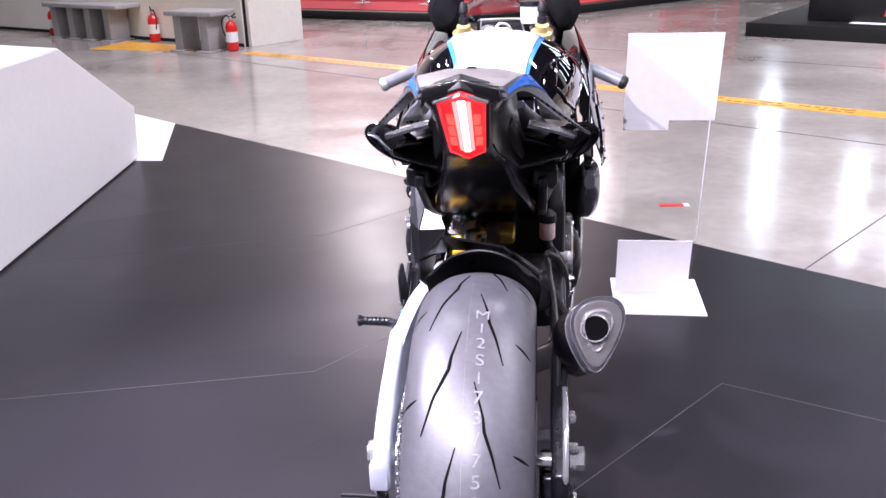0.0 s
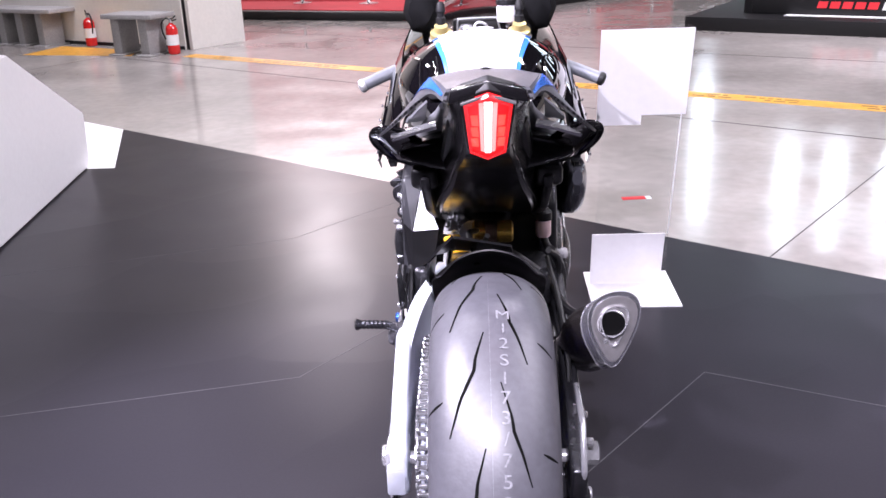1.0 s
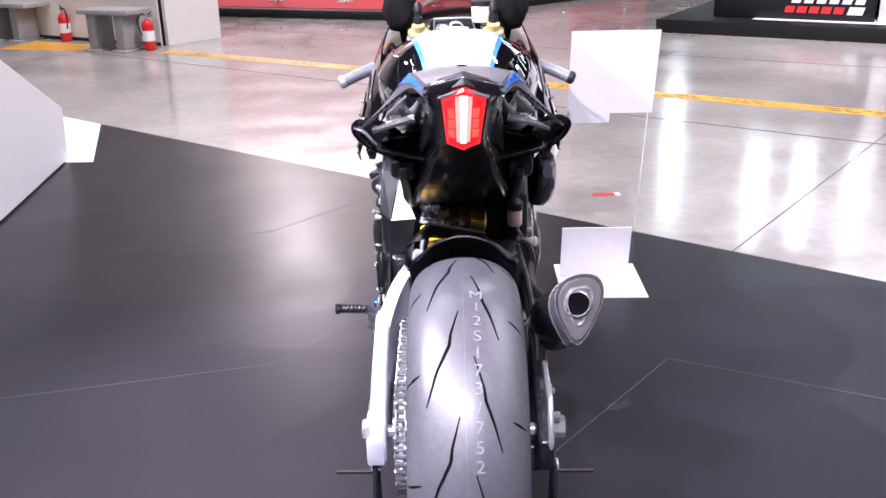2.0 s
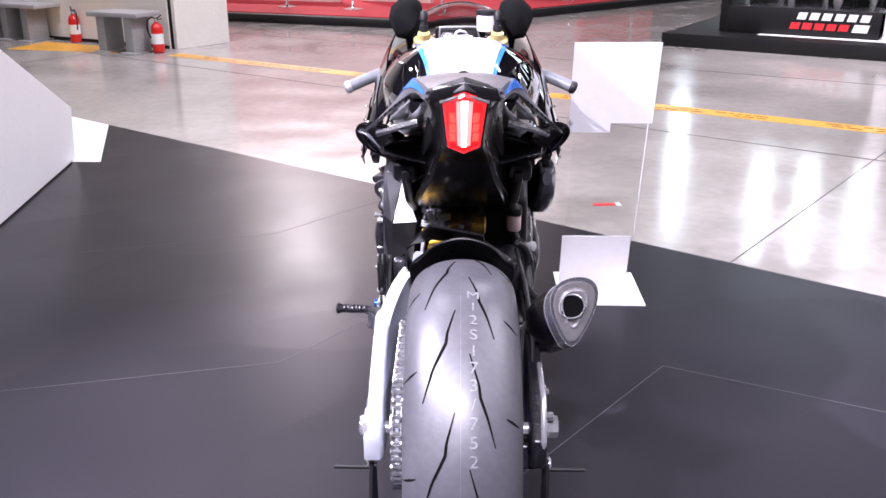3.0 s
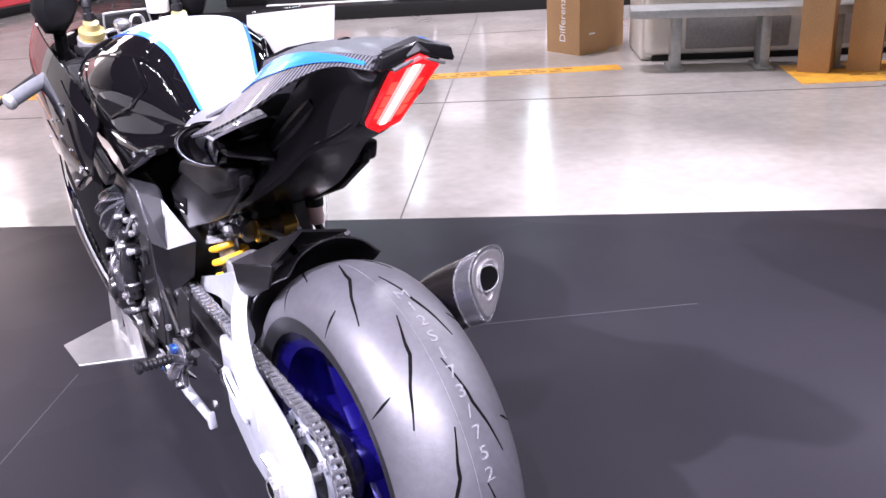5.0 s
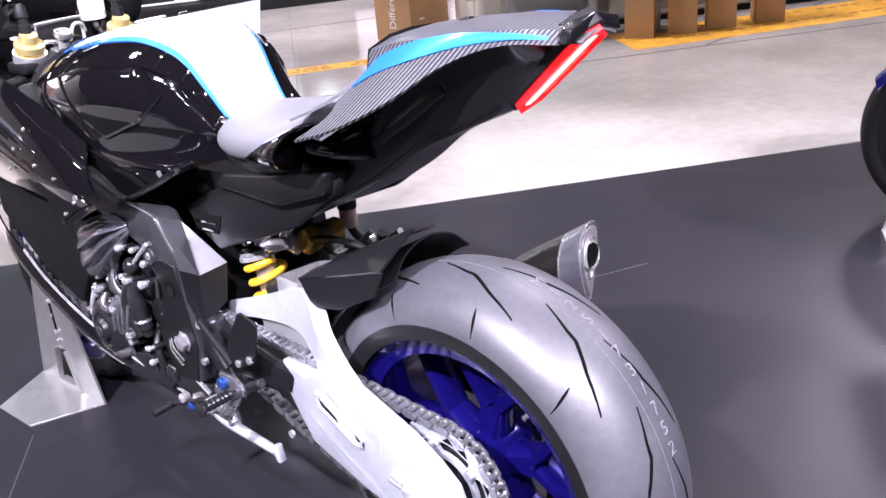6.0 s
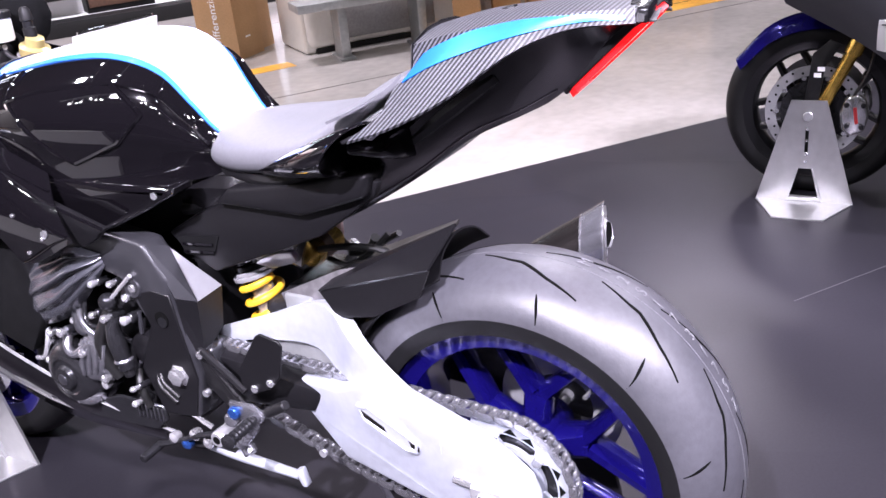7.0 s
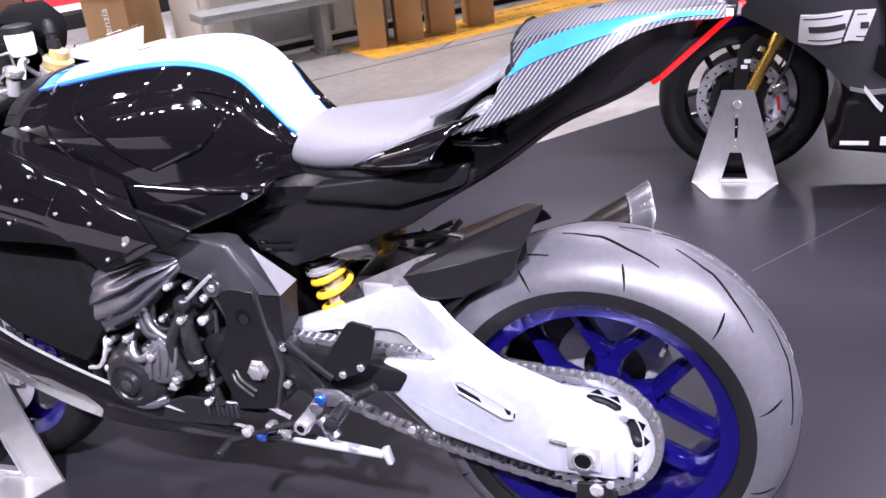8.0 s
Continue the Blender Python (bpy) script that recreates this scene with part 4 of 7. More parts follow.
part("brake_disc", lathe([(0.098, 0.058), (0.098, 0.110), (0.103, 0.110), (0.103, 0.058)], AX, (1, 0, 0), 48, True), M_STEEL, rw, "rear brake disc")
part("valve_stem", cyl((-0.03, -0.11, 0.46), (-0.055, -0.105, 0.455), 0.004, 8), M_CHROME, rw)

# Chain: rollers on a loop, plates outside.
FS = Vector((0.0, 0.560, 0.425))
loop = []
RC, RF = 0.1115, 0.042
for k in range(25):
    a = radians(98 + k * 7.6)
    loop.append(Vector((SPX, AX.y + RC * math.cos(a), AX.z + RC * math.sin(a))))
for k in range(9):
    a = radians(-85 + k * 21.5)
    loop.append(Vector((SPX, FS.y + RF * math.cos(a), FS.z + RF * math.sin(a))))
loop.append(loop[0].copy())
lens = [0.0]
for a, b in zip(loop, loop[1:]):
    lens.append(lens[-1] + (b - a).length)
PITCH = lens[-1] / round(lens[-1] / 0.0159)


def on_loop(s):
    s = s % lens[-1]
    i = max(j for j in range(len(lens) - 1) if lens[j] <= s + 1e-9)
    t = (s - lens[i]) / max(lens[i + 1] - lens[i], 1e-9)
    p = loop[i].lerp(loop[i + 1], t)
    if 24 <= i < 25:
        p.z -= 0.022 * math.sin(math.pi * t)
    return p


count = round(lens[-1] / PITCH)
pins = [on_loop(k * PITCH) for k in range(count)]
bm = bm_new()
for p in pins:
    add_cyl(bm, p + Vector((-0.012, 0, 0)), p + Vector((0.012, 0, 0)), 0.0050, 8)
chain = part("chain", bm, M_CHAIN, bike, "bright steel drive chain")


def link_mesh(x, name):
    bm = bm_new()
    for sx in (-1, 1):
        ring = []
        for k in range(14):
            a = 2 * math.pi * k / 14
            s = math.copysign(1, math.cos(a)) * 0.5 * PITCH if abs(math.cos(a)) > 0.2 else 0
            ring.append((s + 0.0066 * math.cos(a) if s else 0, 0.0066 * math.sin(a) if s else 0.0052 * math.copysign(1, math.sin(a))))
        lo = [bm.verts.new((sx * x - 0.0009, u, v)) for u, v in ring]
        hi = [bm.verts.new((sx * x + 0.0009, u, v)) for u, v in ring]
        bm.faces.new(lo)
        bm.faces.new(hi[::-1])
        for i in range(14):
            bm.faces.new((lo[i], lo[(i + 1) % 14], hi[(i + 1) % 14], hi[i]))
    return mesh_of(bm, name, M_CHAIN, False)


outer_link, inner_link = link_mesh(0.0108, "outer_link"), link_mesh(0.0080, "inner_link")
for k in range(count):
    p, q = pins[k], pins[(k + 1) % count]
    d = q - p
    ob = new("chain_link", outer_link if k % 2 else inner_link)
    ob.parent = chain
    ob.matrix_basis = Matrix.Translation((p + q) / 2) @ Matrix.Rotation(math.atan2(d.z, d.y), 4, "X")

# Swingarm.
arm_l = [(0.345, 0.438), (0.366, 0.402), (0.330, 0.376), (0.262, 0.322), (0.130, 0.300), (0.060, 0.285), (-0.050, 0.284), (-0.066, 0.300), (-0.074, 0.345), (-0.062, 0.378), (-0.027, 0.408), (0.020, 0.436), (0.10, 0.467), (0.165, 0.492), (0.215, 0.480), (0.262, 0.452)]
bm = prism(arm_l, -0.176, -0.146, "x", 0.007, 3)
for v in bm.verts:
    bend = 0.30 * max(0.0, v.co.y - 0.21)
    v.co.x += bend
    v.co.y += 0.4 * bend
swing = part("swingarm", bm, M_ALU, bike, "pale raw aluminium swingarm")
brace = [[(x + 0.004, y, zu) , (x, y, 0.5 * (zu + zl)), (x, y, zl)] for y, zu, zl, x in ((0.556, 0.482, 0.452, -0.100), (0.448, 0.521, 0.477, -0.100), (0.345, 0.562, 0.486, -0.104), (0.295, 0.562, 0.456, -0.114), (0.232, 0.530, 0.452, -0.150), (0.150, 0.486, 0.415, -0.174), (0.075, 0.452, 0.392, -0.177))]
part("upper_brace", Skin(brace).patch(0, 1, 0, 1, 36, 8, 0, -0.026), M_ALU, swing, "pale aluminium upper brace")
# Web of the pale arm, coloured grey for the shade behind the chain.
part("brace_web", prism([(0.47, 0.480), (0.43, 0.512), (0.34, 0.515), (0.318, 0.450), (0.352, 0.395), (0.405, 0.382), (0.455, 0.405)], -0.090, -0.080, "x", 0.003, 2), M_GREYSTEEL, swing, "web behind the chain, shade put in as grey")
# Limb towards the pivot, shade painted in with the black fairing material.
part("pivot_limb", prism([(0.60, 0.47), (0.57, 0.36), (0.50, 0.372), (0.33, 0.388), (0.30, 0.43), (0.36, 0.437), (0.48, 0.455)], -0.150, -0.112, "x", 0.006, 2), M_SATIN, swing, "pivot limb, shade put in as satin black")
part("cross_member", box(-0.085, 0.13, 0.33, 0.46, 0.455, 0.545, 0.02, 3), M_DARKMET, swing)
# Right leg of the pale arm; its shade is put in as dark metal.
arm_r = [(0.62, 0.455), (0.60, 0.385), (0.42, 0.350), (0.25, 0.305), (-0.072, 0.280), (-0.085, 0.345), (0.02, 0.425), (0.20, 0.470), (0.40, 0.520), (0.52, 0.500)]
part("right_arm", prism(arm_r, 0.128, 0.158, "x", 0.007, 3), M_DARKMET, swing, "right swingarm leg, shade put in as dark metal")
slot = [(0.211, 0.437), (0.205, 0.421), (0.135, 0.384), (0.121, 0.385), (0.118, 0.398), (0.134, 0.408), (0.196, 0.440)]
cy, cz = np.mean([p[0] for p in slot]), np.mean([p[1] for p in slot])
bm = bm_new()
walls = []
for x, grow in ((-0.174, 1.30), (-0.181, 1.22), (-0.1815, 1.08), (-0.1775, 0.96)):
    walls.append([bm.verts.new((x, cy + (y - cy) * (1 + (grow - 1) * 0.5), cz + 0.004 + (z - cz) * grow)) for y, z in slot])
for lo_, hi_ in zip(walls, walls[1:]):
    for i in range(len(slot)):
        j = (i + 1) % len(slot)
        bm.faces.new((lo_[i], lo_[j], hi_[j], hi_[i]))
part("slot_rim", bm, M_ALU, swing, "raised rim round the slot")
part("slot_hollow", prism([(cy + (y - cy) * 0.98, cz + (z - cz) * 0.96 + 0.004) for y, z in slot], -0.1782, -0.174, "x"), M_ALU, swing, "shallow pressed hollow in the arm")
# Shade along the slot's edge, laid in as dark titanium strips.
part("slot_shade", prism([(0.213, 0.441), (0.209, 0.429), (0.168, 0.408), (0.172, 0.417)], -0.1792, -0.1776, "x"), M_TITAN, swing, "dark strip put in for shade in the slot")
part("slot_shade", prism([(0.130, 0.403), (0.126, 0.392), (0.113, 0.386), (0.112, 0.394)], -0.1792, -0.1776, "x"), M_TITAN, swing)
blk = part("axle_block", box(-0.188, -0.160, -0.028, 0.028, 0.306, 0.353, 0.003), M_STEEL, swing, "machined axle adjuster block")
part("axle_nut", lathe([(-0.195, 0.014), (-0.196, 0.016), (-0.195, 0.019), (-0.186, 0.021)], (0, 0.0, 0.330), (1, 0, 0), 28), M_CHROME, blk)
part("axle_bore", cyl((-0.1952, 0.0, 0.330), (-0.1946, 0.0, 0.330), 0.0135, 20), M_GROOVE, blk, "dark axle bore")
part("adjuster_bolt", cyl((-0.181, 0.026, 0.352), (-0.181, 0.056, 0.356), 0.006, 8), M_CHROME, blk)
part("adjuster_plate", box(-0.182, -0.15, -0.074, -0.050, 0.298, 0.348, 0.004), M_ALU, blk)
for k, (y, z) in enumerate(((0.30, 0.335), (-0.04, 0.278))):
    part("arm_screw", cyl((-0.181, y, z), (-0.176, y, z), 0.007, 10), M_STEEL, swing)
part("axle_nut_right", lathe([(0.158, 0.026), (0.162, 0.026), (0.164, 0.021), (0.184, 0.021), (0.187, 0.016)], (0, 0.0, 0.330), (1, 0, 0), 6), M_CHROME, swing)
for y, z in ((0.06, 0.372), (-0.03, 0.372), (0.02, 0.300), (0.11, 0.352), (0.21, 0.392)):
    part("arm_bolt", cyl((0.155, y, z), (0.172, y, z), 0.0075, 8, 0.001), M_CHROME, swing)
part("caliper", box(0.108, 0.150, 0.02, 0.12, 0.215, 0.275, 0.01, 3), M_DARKMET, swing, "rear brake caliper")
part("torque_bracket", prism([(-0.09, 0.35), (-0.05, 0.42), (0.06, 0.44), (0.09, 0.36), (0.04, 0.29), (-0.06, 0.28)], 0.146, 0.156, "x", 0.003, 1), M_STEEL, swing)

# Rear paddock supports: a dark plate under each swingarm end.
for s in (-1, 1):
    x = -0.172 if s < 0 else 0.164
    lift = thing("rear_support", "black steel support plate under the swingarm end", "stand", "rear supports")
    part("plate", prism([(-0.10, 0.002), (0.05, 0.002), (0.012, 0.27), (-0.045, 0.277), (-0.052, 0.25)], x - 0.004, x + 0.004, "x", 0.002, 1), M_BLACKPL, lift)
    part("foot", box(min(x, x + s * 0.07), max(x, x + s * 0.07), -0.10, 0.05, 0.0, 0.004, 0.001), M_BLACKPL, lift)
    part("pin", cyl((x, -0.025, 0.252), (x + s * 0.074, -0.025, 0.252), 0.0045, 10), M_BLACKPL, lift, "thin black side pin")
    part("pad", cyl((x - 0.009, -0.02, 0.262), (x + 0.009, -0.02, 0.262), 0.012, 14, 0.002), M_STEEL, lift)

M_DUST = material("dusty_grey_plastic", (0.10, 0.095, 0.098), 0.6, 0, 0, 0.25, 60, 0.35, 26, 0.1, 200, 0.3)
# Paler copy of the frame grey for the facets that glint.
M_FACET = material("pale_glint_frame_metal", (0.48, 0.48, 0.51), 0.36, 0.55, 0, 0.04, 60, 0.05, 9)

# Main frame: a cast beam down each side to the pivot.
beam = [(1.02, 0.86), (0.80, 0.69), (0.675, 0.683), (0.598, 0.672), (0.560, 0.610), (0.545, 0.520), (0.530, 0.43), (0.556, 0.345), (0.640, 0.335), (0.672, 0.43), (0.625, 0.52), (0.668, 0.598), (0.745, 0.622), (0.86, 0.65), (1.08, 0.78)]
frame_p = part("frame", prism(beam, -0.188, -0.136, "x", 0.009, 3), M_FRAME, bike, "dark grey cast aluminium frame")
part("frame_beam_right", prism(beam, 0.120, 0.160, "x", 0.009, 3), M_FRAME, frame_p)


def facet(pts, th=0.004):
    bm = bm_new()
    vs = [bm.verts.new(p) for p in pts]
    bm.faces.new(vs)
    bmesh.ops.recalc_face_normals(bm, faces=bm.faces)
    bmesh.ops.solidify(bm, geom=list(bm.faces), thickness=th)
    return bm


G1, G2, G3 = (-0.143, 0.584, 0.652), (-0.105, 0.521, 0.572), (-0.163, 0.525, 0.567)
# Frame facets: glint put in as paler metal, shade as blacker heels.
part("frame_gusset", facet([G1, G2, G3]), M_FACET, frame_p, "frame facet, glint put in as a paler metal", smooth=False)
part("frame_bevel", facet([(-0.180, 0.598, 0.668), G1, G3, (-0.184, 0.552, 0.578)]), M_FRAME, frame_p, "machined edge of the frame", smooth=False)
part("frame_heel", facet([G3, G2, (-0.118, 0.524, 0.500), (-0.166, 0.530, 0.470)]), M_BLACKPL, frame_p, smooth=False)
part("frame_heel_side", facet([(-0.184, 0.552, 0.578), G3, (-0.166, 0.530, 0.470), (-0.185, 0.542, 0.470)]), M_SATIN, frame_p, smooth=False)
part("frame_gusset_right", facet([(0.138, 0.560, 0.686), (0.106, 0.560, 0.616), (0.122, 0.560, 0.629), (0.141, 0.560, 0.667)]), M_FACET, frame_p, "frame facet, glint put in as a paler metal", smooth=False)
part("pivot_bolt", lathe([(-0.204, 0.010), (-0.202, 0.016), (-0.192, 0.016), (-0.190, 0.021), (-0.184, 0.021)], (0, 0.578, 0.431), (1, 0, 0), 6), M_CHROME, frame_p, "bright pivot bolt")
part("pivot_cover", prism([(0.640, 0.578), (0.600, 0.590), (0.559, 0.586), (0.550, 0.520), (0.536, 0.43), (0.560, 0.349), (0.638, 0.339), (0.668, 0.43), (0.621, 0.52)], -0.1890, -0.184, "x", 0.002, 1), M_SATIN, frame_p, "satin black pivot plate")
part("frame_hole", cyl((-0.1905, 0.588, 0.537), (-0.1885, 0.588, 0.537), 0.015, 20), M_GROOVE, frame_p, "dark round hole")
part("frame_plug", cyl((-0.1925, 0.586, 0.533), (-0.190, 0.586, 0.533), 0.010, 16), M_DARKMET, frame_p)
part("subframe", tube([(-0.09, 0.58, 0.70), (-0.09, 0.40, 0.735), (-0.075, 0.20, 0.80), (-0.05, 0.0, 0.93)], 0.012, 8, 14), M_BLACKPL, frame_p)
part("subframe_right", tube([(0.09, 0.58, 0.70), (0.09, 0.40, 0.735), (0.075, 0.20, 0.80), (0.05, 0.0, 0.93)], 0.012, 8, 14), M_BLACKPL, frame_p)


# Tank: one skin, with the white cover, blue stripes and dark knee panels laid on it.
def tank_section(y, zt, w1, zs, w2, zb, wb):
    pts = [(0, zt), (0.52 * w1, zt - 0.003), (0.90 * w1, zt - 0.015), (0.5 * (w1 + w2) + 0.004, 0.5 * (zt - 0.024 + zs) + 0.014), (w2, zs), (w2 - 0.004, 0.45 * zs + 0.55 * zb), (wb, zb)]
    return [(-x, y, z) for x, z in pts]


TANK = Skin([tank_section(*s) for s in (
    (0.455, 0.838, 0.055, 0.805, 0.090, 0.770, 0.085),
    (0.500, 0.846, 0.064, 0.814, 0.098, 0.765, 0.096),
    (0.540, 0.893, 0.072, 0.828, 0.116, 0.760, 0.112),
    (0.585, 0.948, 0.084, 0.846, 0.138, 0.756, 0.136),
    (0.660, 0.975, 0.102, 0.862, 0.170, 0.754, 0.166),
    (0.760, 0.972, 0.112, 0.866, 0.192, 0.756, 0.186),
    (0.870, 0.954, 0.108, 0.866, 0.192, 0.760, 0.186),
    (0.960, 0.937, 0.098, 0.860, 0.180, 0.768, 0.172),
    (1.030, 0.924, 0.086, 0.852, 0.160, 0.775, 0.150))])
tank = part("fuel_tank", TANK.patch(0, 1, 0, 1, 44, 30, 0, 0.005, True), M_GLOSS, bike, "gloss black tank sides")
V1 = 2 / 6
part("white_cover", TANK.patch(0.02, 0.86, 0.0, V1, 40, 12, 0.0022, 0.002, True), M_TANKWHITE, tank, "white tank top")
KNEE = ramp_of((0, 0.3, 0.7, 1), (0.46, 0.385, 0.45, 0.56))
M_PALEBLUE = material("pale_blue_tank_edge", (0.48, 0.57, 0.95), 0.22, 0, 0.5, 0.01, 40)
TANK_R = Skin(TANK.net * np.array([-1, 1, 1]))
for skin, s in ((TANK, 1), (TANK_R, -1)):
    part("knee_panel", skin.patch(0.40, 0.86, 0.50, 0.83, 24, 12, 0.0035 * s, 0.0035 * s, edge=lambda q: (KNEE(q), 0.745 - 0.17 * q)), M_GLOSS, tank, "gloss black raised knee panel")
    part("tank_crease", skin_line(skin, [(0.735, 0.40), (0.725, 0.575), (0.60, 0.80), (0.565, 0.845)], 0.0052), M_GLOSS, tank)
    part("tank_crease", skin_line(skin, [(0.725, 0.575), (0.64, 0.53), (0.52, 0.505), (0.46, 0.480), (0.33, 0.47), (0.20, 0.50), (0.10, 0.62)], 0.0052), M_GLOSS, tank)
    part("tank_crease", skin_line(skin, [(0.47, 0.49), (0.385, 0.59), (0.45, 0.735), (0.565, 0.845)], 0.0052), M_GLOSS, tank)
    part("tank_crease", skin_line(skin, [(0.84, 0.37), (0.81, 0.60), (0.74, 0.82)], 0.0032), M_GLOSS, tank)
    part("pale_blue_edge", skin.patch(0.02, 0.86, V1 - 0.035, V1 - 0.002, 40, 3, 0.0030 * s, 0.002 * s), M_PALEBLUE, tank, "pale blue band along the tank edge")
    for k in range(6):
        part("vent_slat", skin.patch(0.935 + 0.010 * k, 0.940 + 0.010 * k, 0.34, 0.56, 2, 8, 0.0065 * s, 0.003 * s), M_BLACKPL, tank)
    part("blue_stripe", skin.patch(0.02, 0.985, V1 + 0.004, V1 + 0.036, 40, 3, 0.0022 * s, 0.002 * s), M_BLUE, tank, "bright blue edge stripe")
part("filler_cap", lathe([(0, 0.030), (0.002, 0.030), (0.0035, 0.026), (0.0035, 0.012)], (0, 0.80, 0.970), (0, 0.16, 1), 28), M_TANKWHITE, tank, "flush white fuel filler cap")
part("blue_patch", TANK.patch(0.865, 0.925, 0.0, V1, 8, 8, 0.0022, 0.002, True), M_BLUE, tank, "blue front patch on the tank")
part("tank_front_cover", TANK.patch(0.93, 1, 0, 0.62, 10, 14, 0.004, 0.006, True), M_SATIN, tank)

# Gloss panel under the tank, on each side.
for s in (-1, 1):
    low = [(1.00, 0.795), (0.81, 0.778), (0.66, 0.772), (0.50, 0.778), (0.505, 0.762), (0.575, 0.728), (0.672, 0.686), (0.80, 0.705), (0.95, 0.745)]
    part("tank_side_panel", prism(low, s * 0.130, s * 0.190, "x", 0.012, 3), M_GLOSS, bike, "gloss black panel under the tank")
    part("panel_screw", cyl((s * 0.1895, 0.535, 0.763), (s * 0.1925, 0.535, 0.763), 0.006, 12), M_CHROME, bike)

# Seat.
seat = part("seat", swell([(0.520, 0, 0.800, 0.062, 0.022, 2.0), (0.49, 0, 0.802, 0.098, 0.040, 2.1), (0.43, 0, 0.806, 0.122, 0.042, 2.4), (0.36, 0, 0.814, 0.135, 0.036, 2.9), (0.29, 0, 0.826, 0.140, 0.034, 3.4), (0.22, 0, 0.862, 0.120, 0.028, 3.4), (0.165, 0, 0.906, 0.088, 0.016, 3.2), (0.12, 0, 0.929, 0.078, 0.010, 3)], 32, 40), M_SEAT, bike, "grey suede rider seat")
part("seat_base", swell([(0.50, 0, 0.776, 0.085, 0.014, 4), (0.36, 0, 0.778, 0.128, 0.014, 4), (0.27, 0, 0.800, 0.126, 0.018, 4), (0.17, 0, 0.862, 0.090, 0.016, 4)], 20, 20), M_BLACKPL, seat)


# Tail: black centre body, carbon side skins with a blue stripe, carbon hump.
def tail_ring(y, zb, zt, wb, wt):
    c = 0.35
    half = [(wb * 0.90, zb), (wb, zb + 0.010), (wb * (1 - c) + wt * c, zb + (zt - zb) * 0.4), (wt, zt - 0.015), (wt * 0.85, zt)]
    return [(-x, y, z) for x, z in half] + [(x, y, z) for x, z in half[::-1]]


st = np.array([(0.58, 0.655, 0.755, 0.085, 0.100), (0.50, 0.622, 0.765, 0.100, 0.110), (0.40, 0.650, 0.775, 0.102, 0.120), (0.32, 0.682, 0.790, 0.098, 0.124), (0.22, 0.730, 0.820, 0.086, 0.106), (0.13, 0.782, 0.872, 0.066, 0.082), (0.05, 0.838, 0.944, 0.052, 0.068), (-0.03, 0.874, 0.990, 0.042, 0.068), (-0.078, 0.900, 1.002, 0.036, 0.066), (-0.145, 0.962, 1.010, 0.036, 0.062), (-0.200, 1.000, 1.014, 0.036, 0.056)])
tail = part("tail_body", loft([tail_ring(*crom(st, k / 35)) for k in range(36)]), M_TAIL, bike, "semi-gloss black tail body", angle=24)
for s in (-1, 1):
    part("edge_bead", tube([(s * (r[3] + 0.0005), r[0], r[1] + 0.009) for r in st[2:9]], 0.0013, 8, 30), M_GLOSS, tail)
CUP_C, CUP_A, CUP_B = Vector((-0.149, 0.184, 0.846)), Vector((0.055, 0.006, -0.022)), Vector((0.005, -0.040, 0.040))
CUP_IN = Vector((0.204, 0.695, 0.628))
BLADE = [[(0.166, 0.180, 0.860), (0.163, 0.158, 0.869), (0.160, 0.136, 0.866)], [(0.126, 0.172, 0.874), (0.124, 0.148, 0.884), (0.122, 0.125, 0.880)], [(0.086, 0.160, 0.886), (0.084, 0.138, 0.895), (0.082, 0.115, 0.891)]]


def cup_ring(c, k, s, n=28):
    pts = [c + k * (math.cos(2 * math.pi * j / n) * CUP_A + math.sin(2 * math.pi * j / n) * CUP_B) for j in range(n)]
    return [(p.x * s, p.y, p.z) for p in pts]


def cup(s):
    """A hollow pod: a bowl at the rear, a shell tapering forward to the seat flank."""
    front = Vector((-0.132, 0.36, 0.800))
    rings = [(CUP_C + CUP_IN * 0.014, 0.15), (CUP_C + CUP_IN * 0.012, 0.5), (CUP_C + CUP_IN * 0.007, 0.80), (CUP_C + CUP_IN * 0.001, 0.955), (CUP_C, 0.98)]
    rings += [(CUP_C.lerp(front, q), k) for q, k in ((0.03, 1.0), (0.15, 0.98), (0.35, 0.85), (0.6, 0.62), (0.85, 0.34), (1.0, 0.10))]
    return loft([cup_ring(c, k, s) for c, k in rings])


def cup_rim(s):
    ring = [Vector(p) for p in cup_ring(CUP_C, 0.985, s, 40)]
    bm = add_tube(bm_new(), [tuple(p) for p in ring + ring[:2]], 0.0022, 8)
    return bm


NET_SIDE = [[(-0.105, 0.215, 0.888), (-0.150, 0.222, 0.880), (-0.196, 0.205, 0.860)],
            [(-0.100, 0.135, 0.930), (-0.134, 0.130, 0.915), (-0.179, 0.102, 0.888)],
            [(-0.090, 0.060, 0.978), (-0.112, 0.045, 0.960), (-0.147, 0.022, 0.925)],
            [(-0.078, -0.040, 1.008), (-0.090, -0.045, 0.994), (-0.104, -0.047, 0.969)],
            [(-0.068, -0.120, 1.014), (-0.073, -0.118, 1.007), (-0.079, -0.114, 0.994)],
            [(-0.054, -0.185, 1.012), (-0.056, -0.188, 1.007), (-0.060, -0.192, 0.998)]]
SIDE = Skin(NET_SIDE)
FRONT = ramp_of((0, 0.6, 0.9, 1), (0.25, 0.20, 0.11, 0.09))
LOWER = ramp_of((0, 0.39, 0.47, 0.57, 0.72, 1), (1, 1.0, 0.99, 0.97, 0.96, 1.0))
STRIPE_TOP = ramp_of((0.27, 0.345, 0.50, 0.65, 0.97), (0.40, 0.012, 0.03, 0.20, 0.54))
STRIPE = ramp_of((0.27, 0.345, 0.49, 0.61, 0.81, 0.95), (0.42, 0.45, 0.55, 0.64, 0.76, 0.76))
